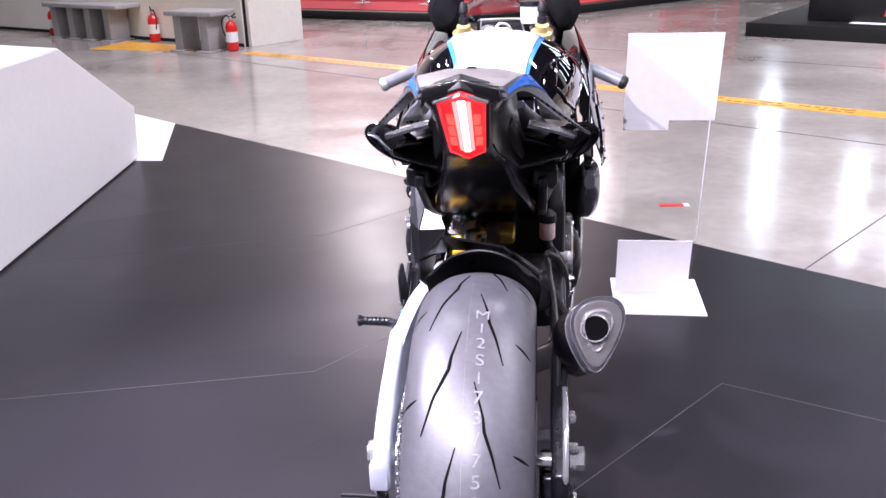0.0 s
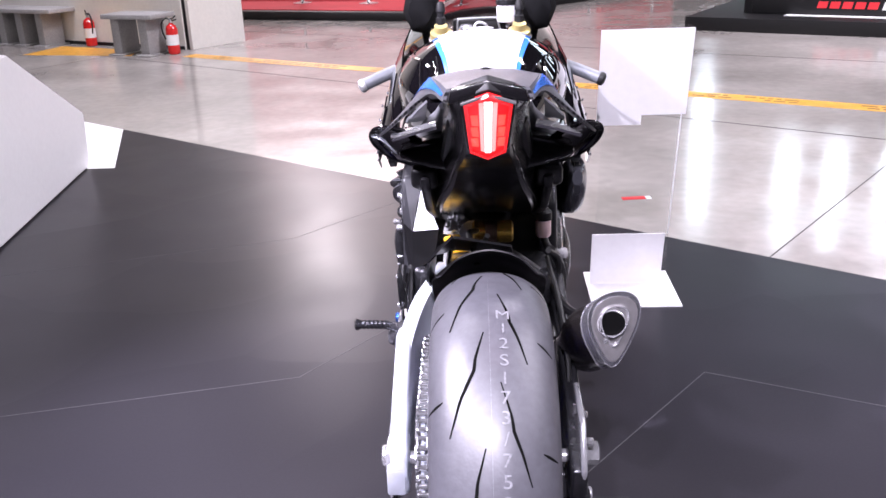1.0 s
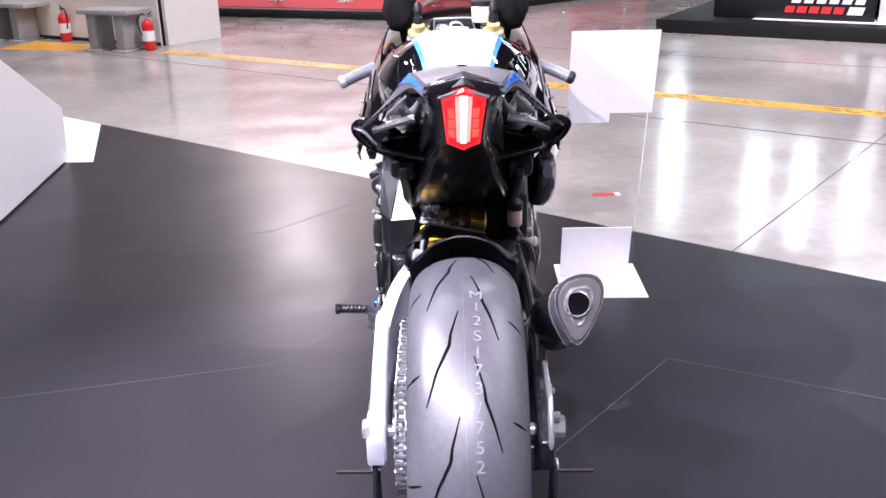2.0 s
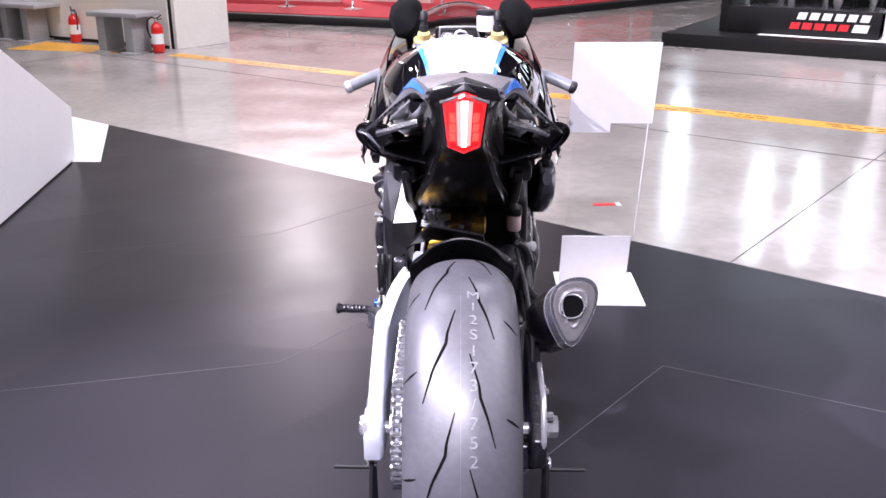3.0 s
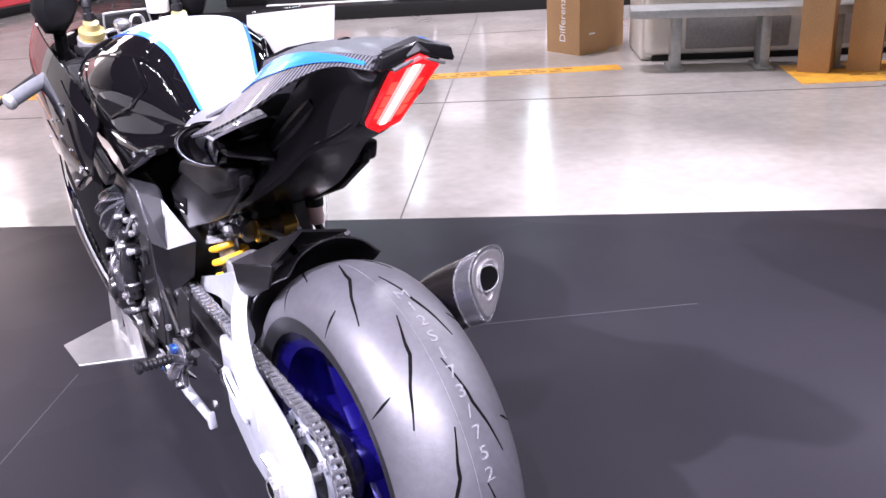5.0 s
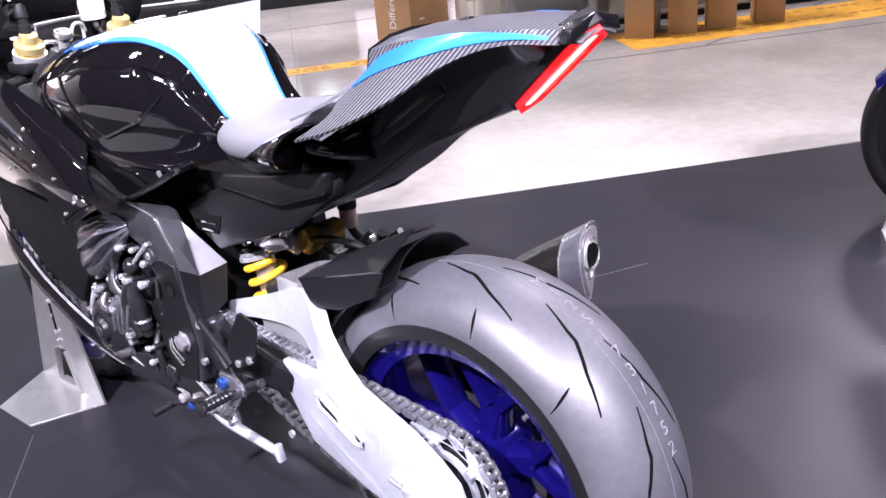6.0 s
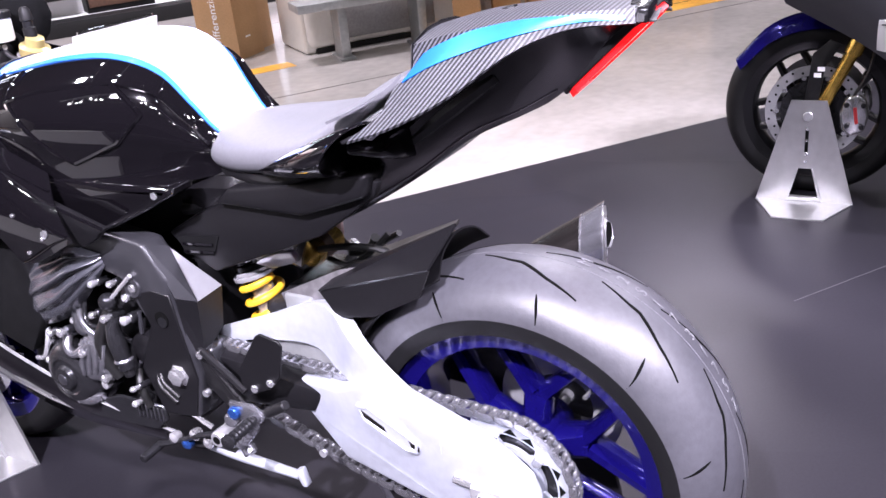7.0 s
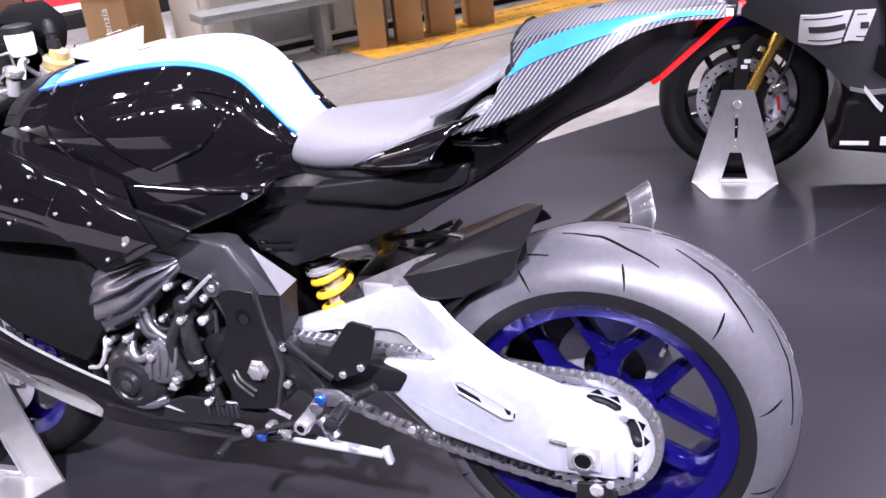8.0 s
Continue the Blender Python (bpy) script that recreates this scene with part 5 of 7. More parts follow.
for s in (1, -1):
    skin = SIDE if s > 0 else Skin([[(-x, y, z) for x, y, z in row] for row in NET_SIDE])
    o = -0.002 * s
    sp = part("tail_side_panel", skin.patch(0, 1, 0, 1, 40, 14, 0, -0.004 * s, edge=lambda q: (FRONT(q), 1.0), vedge=lambda u: (max(STRIPE_TOP(u) - 0.06, 0.0), LOWER(u))), M_CARBON, tail, "woven carbon tail side panel")
    part("seat_wing", skin.patch(0, 1, 0, 1, 8, 10, 0, -0.004 * s, edge=lambda q: (0.0, FRONT(q) - 0.006), vedge=lambda u: (0.0, 0.42)), M_SEAT, tail, "grey seat flank")
    part("stripe", skin.patch(0.27, 0.97, 0.0, 1, 36, 6, o, -0.0015 * s, vedge=lambda u: (STRIPE_TOP(u), STRIPE(u))), M_SKY, sp, "light blue stripe")
    part("side_tray", prism([(0.606, 0.665), (0.529, 0.707), (0.441, 0.741), (0.328, 0.775), (0.20, 0.796), (0.165, 0.790), (0.175, 0.766), (0.283, 0.693), (0.386, 0.651), (0.473, 0.619), (0.514, 0.602), (0.560, 0.625)], -0.118 * s, -0.100 * s, "x", 0.006, 2), M_SATIN, tail, "satin black under-seat panel")
    part("tray_recess", prism([(0.585, 0.660), (0.490, 0.671), (0.508, 0.634), (0.572, 0.629)], -0.1195 * s, -0.1165 * s, "x"), M_DARK, tail, "dark recess in the panel")
    for z in (0.652, 0.638):
        part("recess_slat", prism([(0.572, z), (0.505, z + 0.005), (0.505, z + 0.001), (0.572, z - 0.004)], -0.123 * s, -0.1185 * s, "x"), M_GLOSS, tail)
    part("seat_side_cover", prism([(0.47, 0.735), (0.44, 0.762), (0.30, 0.782), (0.22, 0.804), (0.17, 0.806), (0.18, 0.77), (0.30, 0.73)], -0.135 * s, -0.088 * s, "x", 0.008, 3), M_SATIN, tail, "satin black side cover")
    part("side_cup", cup(s), M_GLOSS, tail, "gloss black hollow winglet cup")
    part("cup_edge", cup_rim(s), M_GLOSS, tail, "rounded glossy cup edge")
    part("cup_bridge", prism([(-0.055 * s, 0.880), (-0.150 * s, 0.852), (-0.148 * s, 0.838), (-0.100 * s, 0.822), (-0.055 * s, 0.812)], 0.125, 0.19, "y", 0.006, 2), M_TAIL, tail, "black web between cup and tail")
    part("winglet_blade", Skin([[(-x * s, y, z) for x, y, z in row] for row in BLADE]).patch(0, 1, 0, 1, 12, 8, 0, 0.005 * s), M_CHROME, tail, "polished winglet blade")


def hump_ring(y, zb, zt, w):
    h = zt - zb
    half = [(w, zb), (0.90 * w, zb + 0.72 * h), (0.45 * w, zb + 0.95 * h)]
    return [(-x, y, z) for x, z in half] + [(0, y, zt)] + [(x, y, z) for x, z in half[::-1]]


hump = part("seat_hump", loft([hump_ring(*crom(np.array([(0.104, 0.944, 0.988, 0.090), (0.04, 0.962, 1.003, 0.092), (-0.05, 0.986, 1.013, 0.085), (-0.13, 0.998, 1.019, 0.073), (-0.190, 1.002, 1.019, 0.060)]), k / 19)) for k in range(20)]), M_CARBON, tail, "woven carbon seat hump", angle=20)
part("hump_face", loft([hump_ring(0.1085, 0.938, 0.989, 0.089), hump_ring(0.1045, 0.938, 0.993, 0.0925)]), M_SATIN, tail, "black front face of the hump", smooth=False)
lip = [(0, 1.027), (0.050, 1.014), (0.054, 0.996), (0.044, 0.998), (0, 1.011)]
part("hump_lip", prism(lip + [(-x, z) for x, z in lip[:0:-1] if x], -0.204, -0.176, "y", 0.003, 2), M_TAIL, tail, "black chevron over the lamp")
visor = [(0, 1.010), (0.037, 0.998), (0.036, 0.994), (0, 1.006)]
part("lamp_visor", prism(visor + [(-x, z) for x, z in visor[:0:-1] if x], -0.208, -0.160, "y", 0.001, 1), M_DUST, tail, "grey plate between chevron and lamp")
part("hump_knob", swell([(0.01, 0, 1.004, 0.006, 0.003, 2.5), (0.0, 0, 1.007, 0.009, 0.004, 2.5), (-0.01, 0, 1.009, 0.006, 0.003, 2.5)], 12, 8), M_BLACKPL, tail)

# Tail light on the slanted rear face.
LT, LB = Vector((0, -0.212, 1.008)), Vector((0, -0.084, 0.891))
dl = (LT - LB).normalized()
nl = Vector((0, dl.z, -dl.y)) * -1
LM = Matrix((((1, 0, 0, 0)), (0, dl.y, nl.y, LB.y), (0, dl.z, nl.z, LB.z), (0, 0, 0, 1)))
LL = (LT - LB).length


def lamp_plate(poly, t0, t1, bevel=0.0):
    bm = prism(poly, t0, t1, "z", bevel, 2)
    bm.transform(LM)
    return bm


hexa = [(0, 0), (0.026, 0.022), (0.0325, LL - 0.020), (0, LL), (-0.0325, LL - 0.020), (-0.026, 0.022)]
part("lamp_housing", lamp_plate([(x * 1.18, (y - LL / 2) * 1.07 + LL / 2) for x, y in hexa], -0.03, -0.006, 0.003), M_BLACKPL, tail, "black lamp housing")
lens_p = part("tail_light", lamp_plate(hexa, -0.007, -0.001, 0.002), M_LAMPRED, tail, "lit red tail light lens")
bm = bm_new()
loops = []
for z in (-0.002, 0.002):
    for k in (1.0, 0.86):
        loops.append([bm.verts.new((x * k, (y - LL / 2) * (k if k == 1.0 else 0.93) + LL / 2, z)) for x, y in hexa])
for a, b in ((0, 1), (1, 3), (3, 2), (2, 0)):
    for i in range(6):
        bm.faces.new((loops[a][i], loops[a][(i + 1) % 6], loops[b][(i + 1) % 6], loops[b][i]))
bm.transform(LM)
part("lens_rim", bm, M_LAMPRED, lens_p, "raised red lens rim", smooth=False)
part("light_strip", lamp_plate([(-0.0045, 0.018), (0.0045, 0.018), (0.0055, LL - 0.016), (-0.0055, LL - 0.016)], -0.001, 0.0, 0.0003), M_LAMPHOT, lens_p, "white lit diode strip")
for s in (-1, 1):
    # Halo of the white strip, put in as pale glowing bands.
    part("strip_glow", lamp_plate([(s * 0.0052, 0.020), (s * 0.0105, 0.024), (s * 0.0125, LL - 0.018), (s * 0.0062, LL - 0.018)], -0.001, 0.0, 0.0003), M_LAMPPINK, lens_p, "pale red band put in as halo of the strip")
    for y0, y1 in ((0.036, 0.062), (0.065, 0.092), (0.095, 0.124)):
        part("lens_block", lamp_plate([(s * 0.013, y0), (s * 0.0225, y0 + 0.002), (s * 0.0240, y1), (s * 0.014, y1)], -0.001, -0.0002, 0.0003), M_LAMPAMB, lens_p, "orange-red lit lens block")

# Shock absorber.
SH_T, SH_B = Vector((-0.055, 0.490, 0.594)), Vector((-0.052, 0.445, 0.420))
sd = (SH_B - SH_T).normalized()
su = sd.cross(Vector((1, 0, 0))).normalized()
sv = sd.cross(su)
shock = part("shock", cyl(SH_T, SH_B, 0.0215, 24, 0.002), M_STEEL, bike, "gold and yellow shock absorber")
coil = []
for k in range(150):
    q = k / 149
    a = q * 2 * math.pi * 3.4
    coil.append(tuple(SH_T + sd * (0.026 + 0.092 * q) + su * (0.032 * math.cos(a)) + sv * (0.032 * math.sin(a))))
part("spring", add_tube(bm_new(), coil, 0.0068, 12), M_YSPRING, shock, "bright yellow coil spring")
for d0, d1, r in ((0.012, 0.020, 0.040), (0.004, 0.011, 0.037), (-0.006, 0.003, 0.033), (-0.016, -0.007, 0.029)):
    part("spring_collar", lathe([(d0, r - 0.002), (d0 + 0.001, r), (d1 - 0.001, r), (d1, r - 0.002)], SH_T, sd, 32), M_STEEL if r > 0.035 else M_DARKMET, shock, "stepped preload collar")
part("shock_eye", prism([(0.512, 0.598), (0.470, 0.600), (0.462, 0.620), (0.476, 0.642), (0.490, 0.634), (0.510, 0.618)], -0.074, -0.044, "x", 0.004, 2), M_STEEL, shock, "cast clevis of the shock")
part("eye_bolt", cyl((-0.082, 0.480, 0.617), (-0.072, 0.480, 0.617), 0.010, 16, 0.002), M_CHROME, shock)
part("reservoir", lathe([(0, 0.018), (0.004, 0.023), (0.080, 0.023), (0.084, 0.018)], (-0.030, 0.388, 0.612), (1, 0.04, -0.03), 28), M_GOLD, shock, "gold anodised reservoir")
part("reservoir_band", lathe([(0.026, 0.0235), (0.050, 0.0235), (0.050, 0.022), (0.026, 0.022)], (-0.030, 0.388, 0.612), (1, 0.04, -0.03), 28, True), M_BROWN, shock, "dark printed band")
part("reservoir_mount", tube([(-0.055, 0.47, 0.618), (-0.05, 0.43, 0.624), (-0.034, 0.390, 0.614)], [0.018, 0.014, 0.024], 14, 8), M_STEEL, shock)
part("preload_knob", lathe([(0, 0.010), (0.006, 0.014), (0.022, 0.013), (0.03, 0.006)], (-0.055, 0.405, 0.626), (-0.2, -0.5, 0.85), 8), M_CHROME, shock)

# Rear hugger over the tyre.
hug = []
for deg_, xw, r in ((20, 0.092, 0.352), (36, 0.104, 0.352), (50, 0.108, 0.356), (62, 0.104, 0.360), (72, 0.086, 0.367)):
    a = radians(deg_)
    hug.append([(x * xw, AX.y + (r - 0.035 * abs(x) ** 2.4) * math.cos(a), AX.z + (r - 0.045 * abs(x) ** 2.4) * math.sin(a)) for x in (-1, -0.6, 0, 0.6, 1)])
part("hugger", Skin(hug).patch(0, 1, 0, 1, 24, 20, 0, 0.003), M_SATIN, bike, "satin black rear hugger")
part("hugger_front", facet([(-0.082, 0.413, 0.562), (-0.076, 0.294, 0.617), (-0.070, 0.237, 0.631), (-0.092, 0.325, 0.520), (-0.092, 0.391, 0.525)], 0.005), M_DUST, bike, "dusty grey front of the hugger", smooth=False)
part("front_pad", box(-0.090, -0.080, 0.345, 0.402, 0.530, 0.566, 0.004), M_GREYSTEEL, bike, "small grey rubber pad")
flap = part("hugger_flap", facet([(-0.105, 0.313, 0.590), (-0.062, 0.299, 0.604), (-0.060, 0.078, 0.712), (-0.108, 0.105, 0.655)]), M_SATIN, bike, "satin black folded mud flap", smooth=False)
part("flap_side", facet([(-0.105, 0.313, 0.590), (-0.108, 0.105, 0.655), (-0.112, 0.123, 0.612), (-0.112, 0.209, 0.566), (-0.110, 0.280, 0.552)]), M_SATIN, flap, smooth=False)
part("flap_top", facet([(-0.062, 0.299, 0.604), (0.050, 0.290, 0.600), (0.040, 0.130, 0.672), (-0.060, 0.078, 0.710)]), M_SATIN, flap, smooth=False)

# Exhaust: a rounded-triangle silencer on the right.
def tri_ring(c, r, n=40, turn=0.3, sx=0.65):
    """An egg-shaped section, wide above and narrow below."""
    out = []
    for k in range(n):
        a = 2 * math.pi * k / n
        q = r * (1 + 0.04 * math.cos(3 * (a - turn)))
        w = q * math.cos(a) * (1 + 0.34 * math.sin(a))
        out.append((c[0] + sx * w, c[1] + 0.20 * w, c[2] + 1.08 * q * math.sin(a)))
    return out


TURN3 = radians(30)
EX0, EXD = Vector((0.1975, -0.050, 0.595)), Vector((-0.20, 1.0, -0.62))


def ex_ring(k, r, lift=0.0):
    """A section of the silencer k metres ahead of its mouth."""
    c = EX0 + EXD * k
    return tri_ring((c.x, c.y, c.z + lift), r, 40, TURN3)


def ex_loft(rows, cap=True):
    return loft([ex_ring(*r) for r in rows], cap)


ex = part("exhaust", ex_loft(((0.040, 0.0605), (0.075, 0.0615), (0.120, 0.0610), (0.165, 0.0540), (0.205, 0.040), (0.25, 0.030), (0.36, 0.028), (0.46, 0.028))), M_TITAN, bike, "smoked titanium silencer with polished end cap")
part("silencer_band", ex_loft(((0.036, 0.0622), (0.0385, 0.0622))), M_CHROME, ex, "thin bright band")
M_CAP = material("bright_end_cap_steel", (0.58, 0.56, 0.56), 0.28, 0.8, 0, 0.08, 60, 0.1, 9)
part("end_cap", ex_loft(((0.036, 0.0608), (0.008, 0.0625), (0.001, 0.0620), (0.0, 0.0585))), M_CAST, ex, "grey rolled end cap shell")
part("cap_rim", ex_loft(((0.0022, 0.0627), (-0.0006, 0.0622), (-0.0006, 0.0612), (0.002, 0.0605)), False), M_CHROME, ex, "thin bright rim")
part("cap_face", ex_loft(((0.0, 0.0545), (-0.0022, 0.0540), (-0.0030, 0.0510), (-0.0006, 0.040, 0.001))), M_CAP, ex, "brushed steel end face")
part("mouth_collar", ex_loft(((-0.0005, 0.0340, 0.004), (-0.0045, 0.0332, 0.004), (-0.0045, 0.0318, 0.004), (-0.0005, 0.0310, 0.004)), False), M_STEEL, ex, "egg-shaped raised collar")
part("tailpipe", lathe([(0, 0.0215), (0.020, 0.0235), (0.022, 0.0218), (0.004, 0.019)], (0.1915, -0.038, 0.605), (0.05, -1, 0.12), 28, True), M_STEEL, ex)
part("pipe_mouth", cyl((0.1920, -0.0575, 0.6072), (0.1920, -0.0569, 0.6072), 0.0214, 24), M_GROOVE, ex, "dark pipe mouth")
part("cap_bolt", cyl((0.182, -0.050, 0.575), (0.182, -0.056, 0.575), 0.0035, 8), M_CHROME, ex)
part("hanger", tube([(0.125, 0.40, 0.50), (0.150, 0.25, 0.50), (0.170, 0.12, 0.535)], 0.009, 8, 8), M_BLACKPL, ex)

# Engine block with covers, hoses and bolts on the left.
eng = part("engine", box(-0.150, 0.150, 0.60, 1.02, 0.29, 0.585, 0.03, 3), M_BLACKPL, bike, "dark engine cases with bright fittings")
part("cylinder_head", box(-0.135, 0.135, 0.78, 1.00, 0.56, 0.70, 0.02, 3), M_BLACKPL, eng)
GEN = (0, 0.852, 0.384)
part("generator_cover", lathe([(-0.224, 0.012), (-0.222, 0.022), (-0.214, 0.026), (-0.213, 0.034), (-0.216, 0.037), (-0.214, 0.048), (-0.206, 0.058), (-0.190, 0.067), (-0.165, 0.074), (-0.140, 0.076)], GEN, (1, 0, 0), 48), M_DARKMET, eng, "round dark generator cover")
part("cover_boss", lathe([(-0.226, 0.006), (-0.225, 0.011), (-0.221, 0.013)], GEN, (1, 0, 0), 20), M_FRAME, eng)
part("clutch_cover", lathe([(0.14, 0.088), (0.175, 0.085), (0.195, 0.066), (0.205, 0.035)], (0, 0.72, 0.43), (1, 0, 0), 40), M_DARKMET, eng, "round dark clutch cover")
part("clutch_ring", lathe([(0.150, 0.094), (0.178, 0.092), (0.182, 0.086), (0.178, 0.080), (0.150, 0.080)], (0, 0.72, 0.45), (1, 0, 0), 48, True), M_CHROME, eng, "bright clutch cover edge")
for k in range(10):
    a = 2 * math.pi * k / 10 + 0.2
    p = Vector((-0.180, GEN[1] + 0.074 * math.cos(a), GEN[2] + 0.074 * math.sin(a)))
    part("cover_lug", cyl(p, p + Vector((-0.008, 0, 0)), 0.0095, 14, 0.002), M_DARKMET, eng)
    part("cover_bolt", cyl(p + Vector((-0.008, 0, 0)), p + Vector((-0.015, 0, 0)), 0.0050, 6, 0.001), M_CHROME if k % 2 else M_FRAME, eng)
    q = Vector((0.172, 0.72 + 0.088 * math.cos(a), 0.43 + 0.088 * math.sin(a)))
    part("cover_bolt", cyl(q, q + Vector((0.014, 0, 0)), 0.0055, 6, 0.001), M_CHROME, eng)
# Cast pump housing: a fan-shaped pale lump with ribs, an elbow and a flange.
part("water_pump", prism([(0.822, 0.408), (0.806, 0.446), (0.774, 0.474), (0.748, 0.484), (0.733, 0.455), (0.732, 0.420), (0.752, 0.392), (0.790, 0.382)], -0.212, -0.160, "x", 0.012, 4), M_CAST, eng, "grey cast water pump housing")
for k in range(4):
    y = 0.800 - 0.018 * k
    part("pump_rib", tube([(-0.213, y, 0.400 + 0.006 * k), (-0.214, y - 0.010, 0.440), (-0.208, y - 0.016, 0.472)], 0.004, 8, 8), M_CAST, eng)
part("pump_outlet", tube([(-0.196, 0.834, 0.476), (-0.212, 0.826, 0.452), (-0.214, 0.808, 0.442), (-0.208, 0.786, 0.456), (-0.196, 0.764, 0.474)], 0.0085, 12, 16), M_CAST, eng, "pale cast elbow pipe")
part("pump_flange", lathe([(0, 0.014), (0.004, 0.017), (0.010, 0.017), (0.013, 0.013)], (-0.196, 0.770, 0.470), (-0.9, 0.2, 0.3), 18), M_CAST, eng)
part("pump_lug", swell([(0.870, -0.192, 0.326, 0.008, 0.006, 2.4), (0.845, -0.198, 0.330, 0.012, 0.009, 2.6), (0.810, -0.198, 0.338, 0.012, 0.012, 2.6), (0.790, -0.194, 0.344, 0.006, 0.007, 2.4)], 14, 14), M_CAST, eng, "pale cast lug")
# Sensor connector in its sleeve, the ball fitting above it and the hoses beside them.
part("sleeve", tube([(-0.200, 0.699, 0.528), (-0.206, 0.697, 0.500), (-0.206, 0.695, 0.476), (-0.202, 0.691, 0.432)], [0.012, 0.014, 0.016, 0.0145], 16, 12), M_DARKMET, eng, "dark connector sleeve")
part("sleeve_ring", lathe([(0, 0.0150), (0.004, 0.0175), (0.008, 0.0150)], (-0.204, 0.693, 0.452), (0, -0.1, -1), 18), M_CAST, eng)
part("sleeve_cap", cyl((-0.202, 0.691, 0.434), (-0.200, 0.689, 0.414), 0.010, 14, 0.002), M_BLACKPL, eng)
bm = bm_new()
bmesh.ops.create_uvsphere(bm, u_segments=20, v_segments=12, radius=0.0165, matrix=Matrix.Translation((-0.196, 0.703, 0.556)))
part("ball_fitting", bm, M_DARKMET, eng, "dark round fitting")
part("dip_rod", tube([(-0.196, 0.690, 0.566), (-0.192, 0.636, 0.613)], 0.0042, 8), M_STEEL, eng, "thin bright rod")
part("plug_ring", lathe([(0, 0.017), (0.004, 0.019), (0.008, 0.017), (0.008, 0.010), (0.0, 0.010)], (-0.184, 0.640, 0.588), (-1, 0, 0.1), 24, True), M_FRAME, eng, "dark ringed plug")
part("plug", cyl((-0.182, 0.640, 0.588), (-0.194, 0.640, 0.588), 0.008, 14, 0.002), M_CHROME, eng)
part("round_cover", lathe([(-0.186, 0.004), (-0.187, 0.026), (-0.184, 0.031), (-0.178, 0.033), (-0.160, 0.033)], (0, 0.655, 0.462), (1, 0, 0), 36), M_SATIN, eng, "round satin black cover")
for k in range(5):
    a = radians(20 + 72 * k)
    part("cover_spoke", tube([(-0.183, 0.655 + 0.034 * math.cos(a), 0.462 + 0.034 * math.sin(a)), (-0.178, 0.655 + 0.075 * math.cos(a), 0.462 + 0.075 * math.sin(a))], 0.0042, 8), M_FRAME, eng)
for k, (pts, r) in enumerate((
        (((-0.190, 0.705, 0.545), (-0.200, 0.722, 0.512), (-0.205, 0.739, 0.478), (-0.204, 0.735, 0.437), (-0.196, 0.722, 0.405)), 0.0115),
        (((-0.185, 0.774, 0.556), (-0.198, 0.772, 0.520), (-0.204, 0.755, 0.505), (-0.203, 0.730, 0.508), (-0.196, 0.710, 0.524)), 0.0045),
        (((-0.184, 0.800, 0.530), (-0.200, 0.780, 0.508), (-0.202, 0.756, 0.488), (-0.196, 0.735, 0.478)), 0.0070),
        (((-0.184, 0.815, 0.515), (-0.200, 0.792, 0.492), (-0.200, 0.770, 0.484)), 0.0085),
        (((-0.180, 0.690, 0.414), (-0.196, 0.676, 0.390), (-0.194, 0.668, 0.350)), 0.0075),
        (((-0.182, 0.640, 0.420), (-0.192, 0.628, 0.400), (-0.190, 0.600, 0.372)), 0.0045),
        (((-0.182, 0.632, 0.428), (-0.192, 0.618, 0.408), (-0.190, 0.592, 0.384)), 0.0045),
        (((-0.178, 0.915, 0.470), (-0.196, 0.905, 0.440), (-0.198, 0.925, 0.405), (-0.190, 0.960, 0.392)), 0.0050))):
    part("hose", tube(pts, r, 10, 18), (M_CABLE, M_DARKMET, M_CAST, M_FRAME, M_CABLE, M_CABLE, M_CABLE, M_STEEL)[k], eng)
for k, (y, z, r) in enumerate(((0.657, 0.569, 0.0085), (0.662, 0.529, 0.0095), (0.699, 0.531, 0.0085), (0.688, 0.590, 0.0075), (0.721, 0.590, 0.0075), (0.829, 0.481, 0.0090), (0.891, 0.459, 0.0080), (0.901, 0.406, 0.0080), (0.785, 0.447, 0.0095), (0.793, 0.391, 0.0100), (0.757, 0.383, 0.0105), (0.740, 0.403, 0.0090), (0.757, 0.519, 0.0075), (0.690, 0.356, 0.0075), (0.672, 0.396, 0.0065), (0.812, 0.500, 0.0075))):
    r *= 0.78
    p = Vector((-0.186 - 0.010 * (k % 3), y, z))
    part("fitting", lathe([(0, r * 0.9), (0.006, r * 0.9), (0.007, r * 1.15), (0.013, r * 1.1), (0.016, r * 0.6)], p, (-1, 0.12 * ((k % 3) - 1), 0.15), 12), (M_CHROME, M_STEEL, M_CHROME)[k % 3], eng)
    part("fitting_base", cyl(p + Vector((0.03, 0, -0.004)), p, r * 1.3, 12, 0.002), M_DARKMET, eng)
part("sprocket_cover", prism([(0.50, 0.40), (0.52, 0.48), (0.60, 0.50), (0.66, 0.46), (0.66, 0.36), (0.56, 0.34)], -0.165, -0.13, "x", 0.01, 2), M_DARKMET, eng, "dark front sprocket cover")
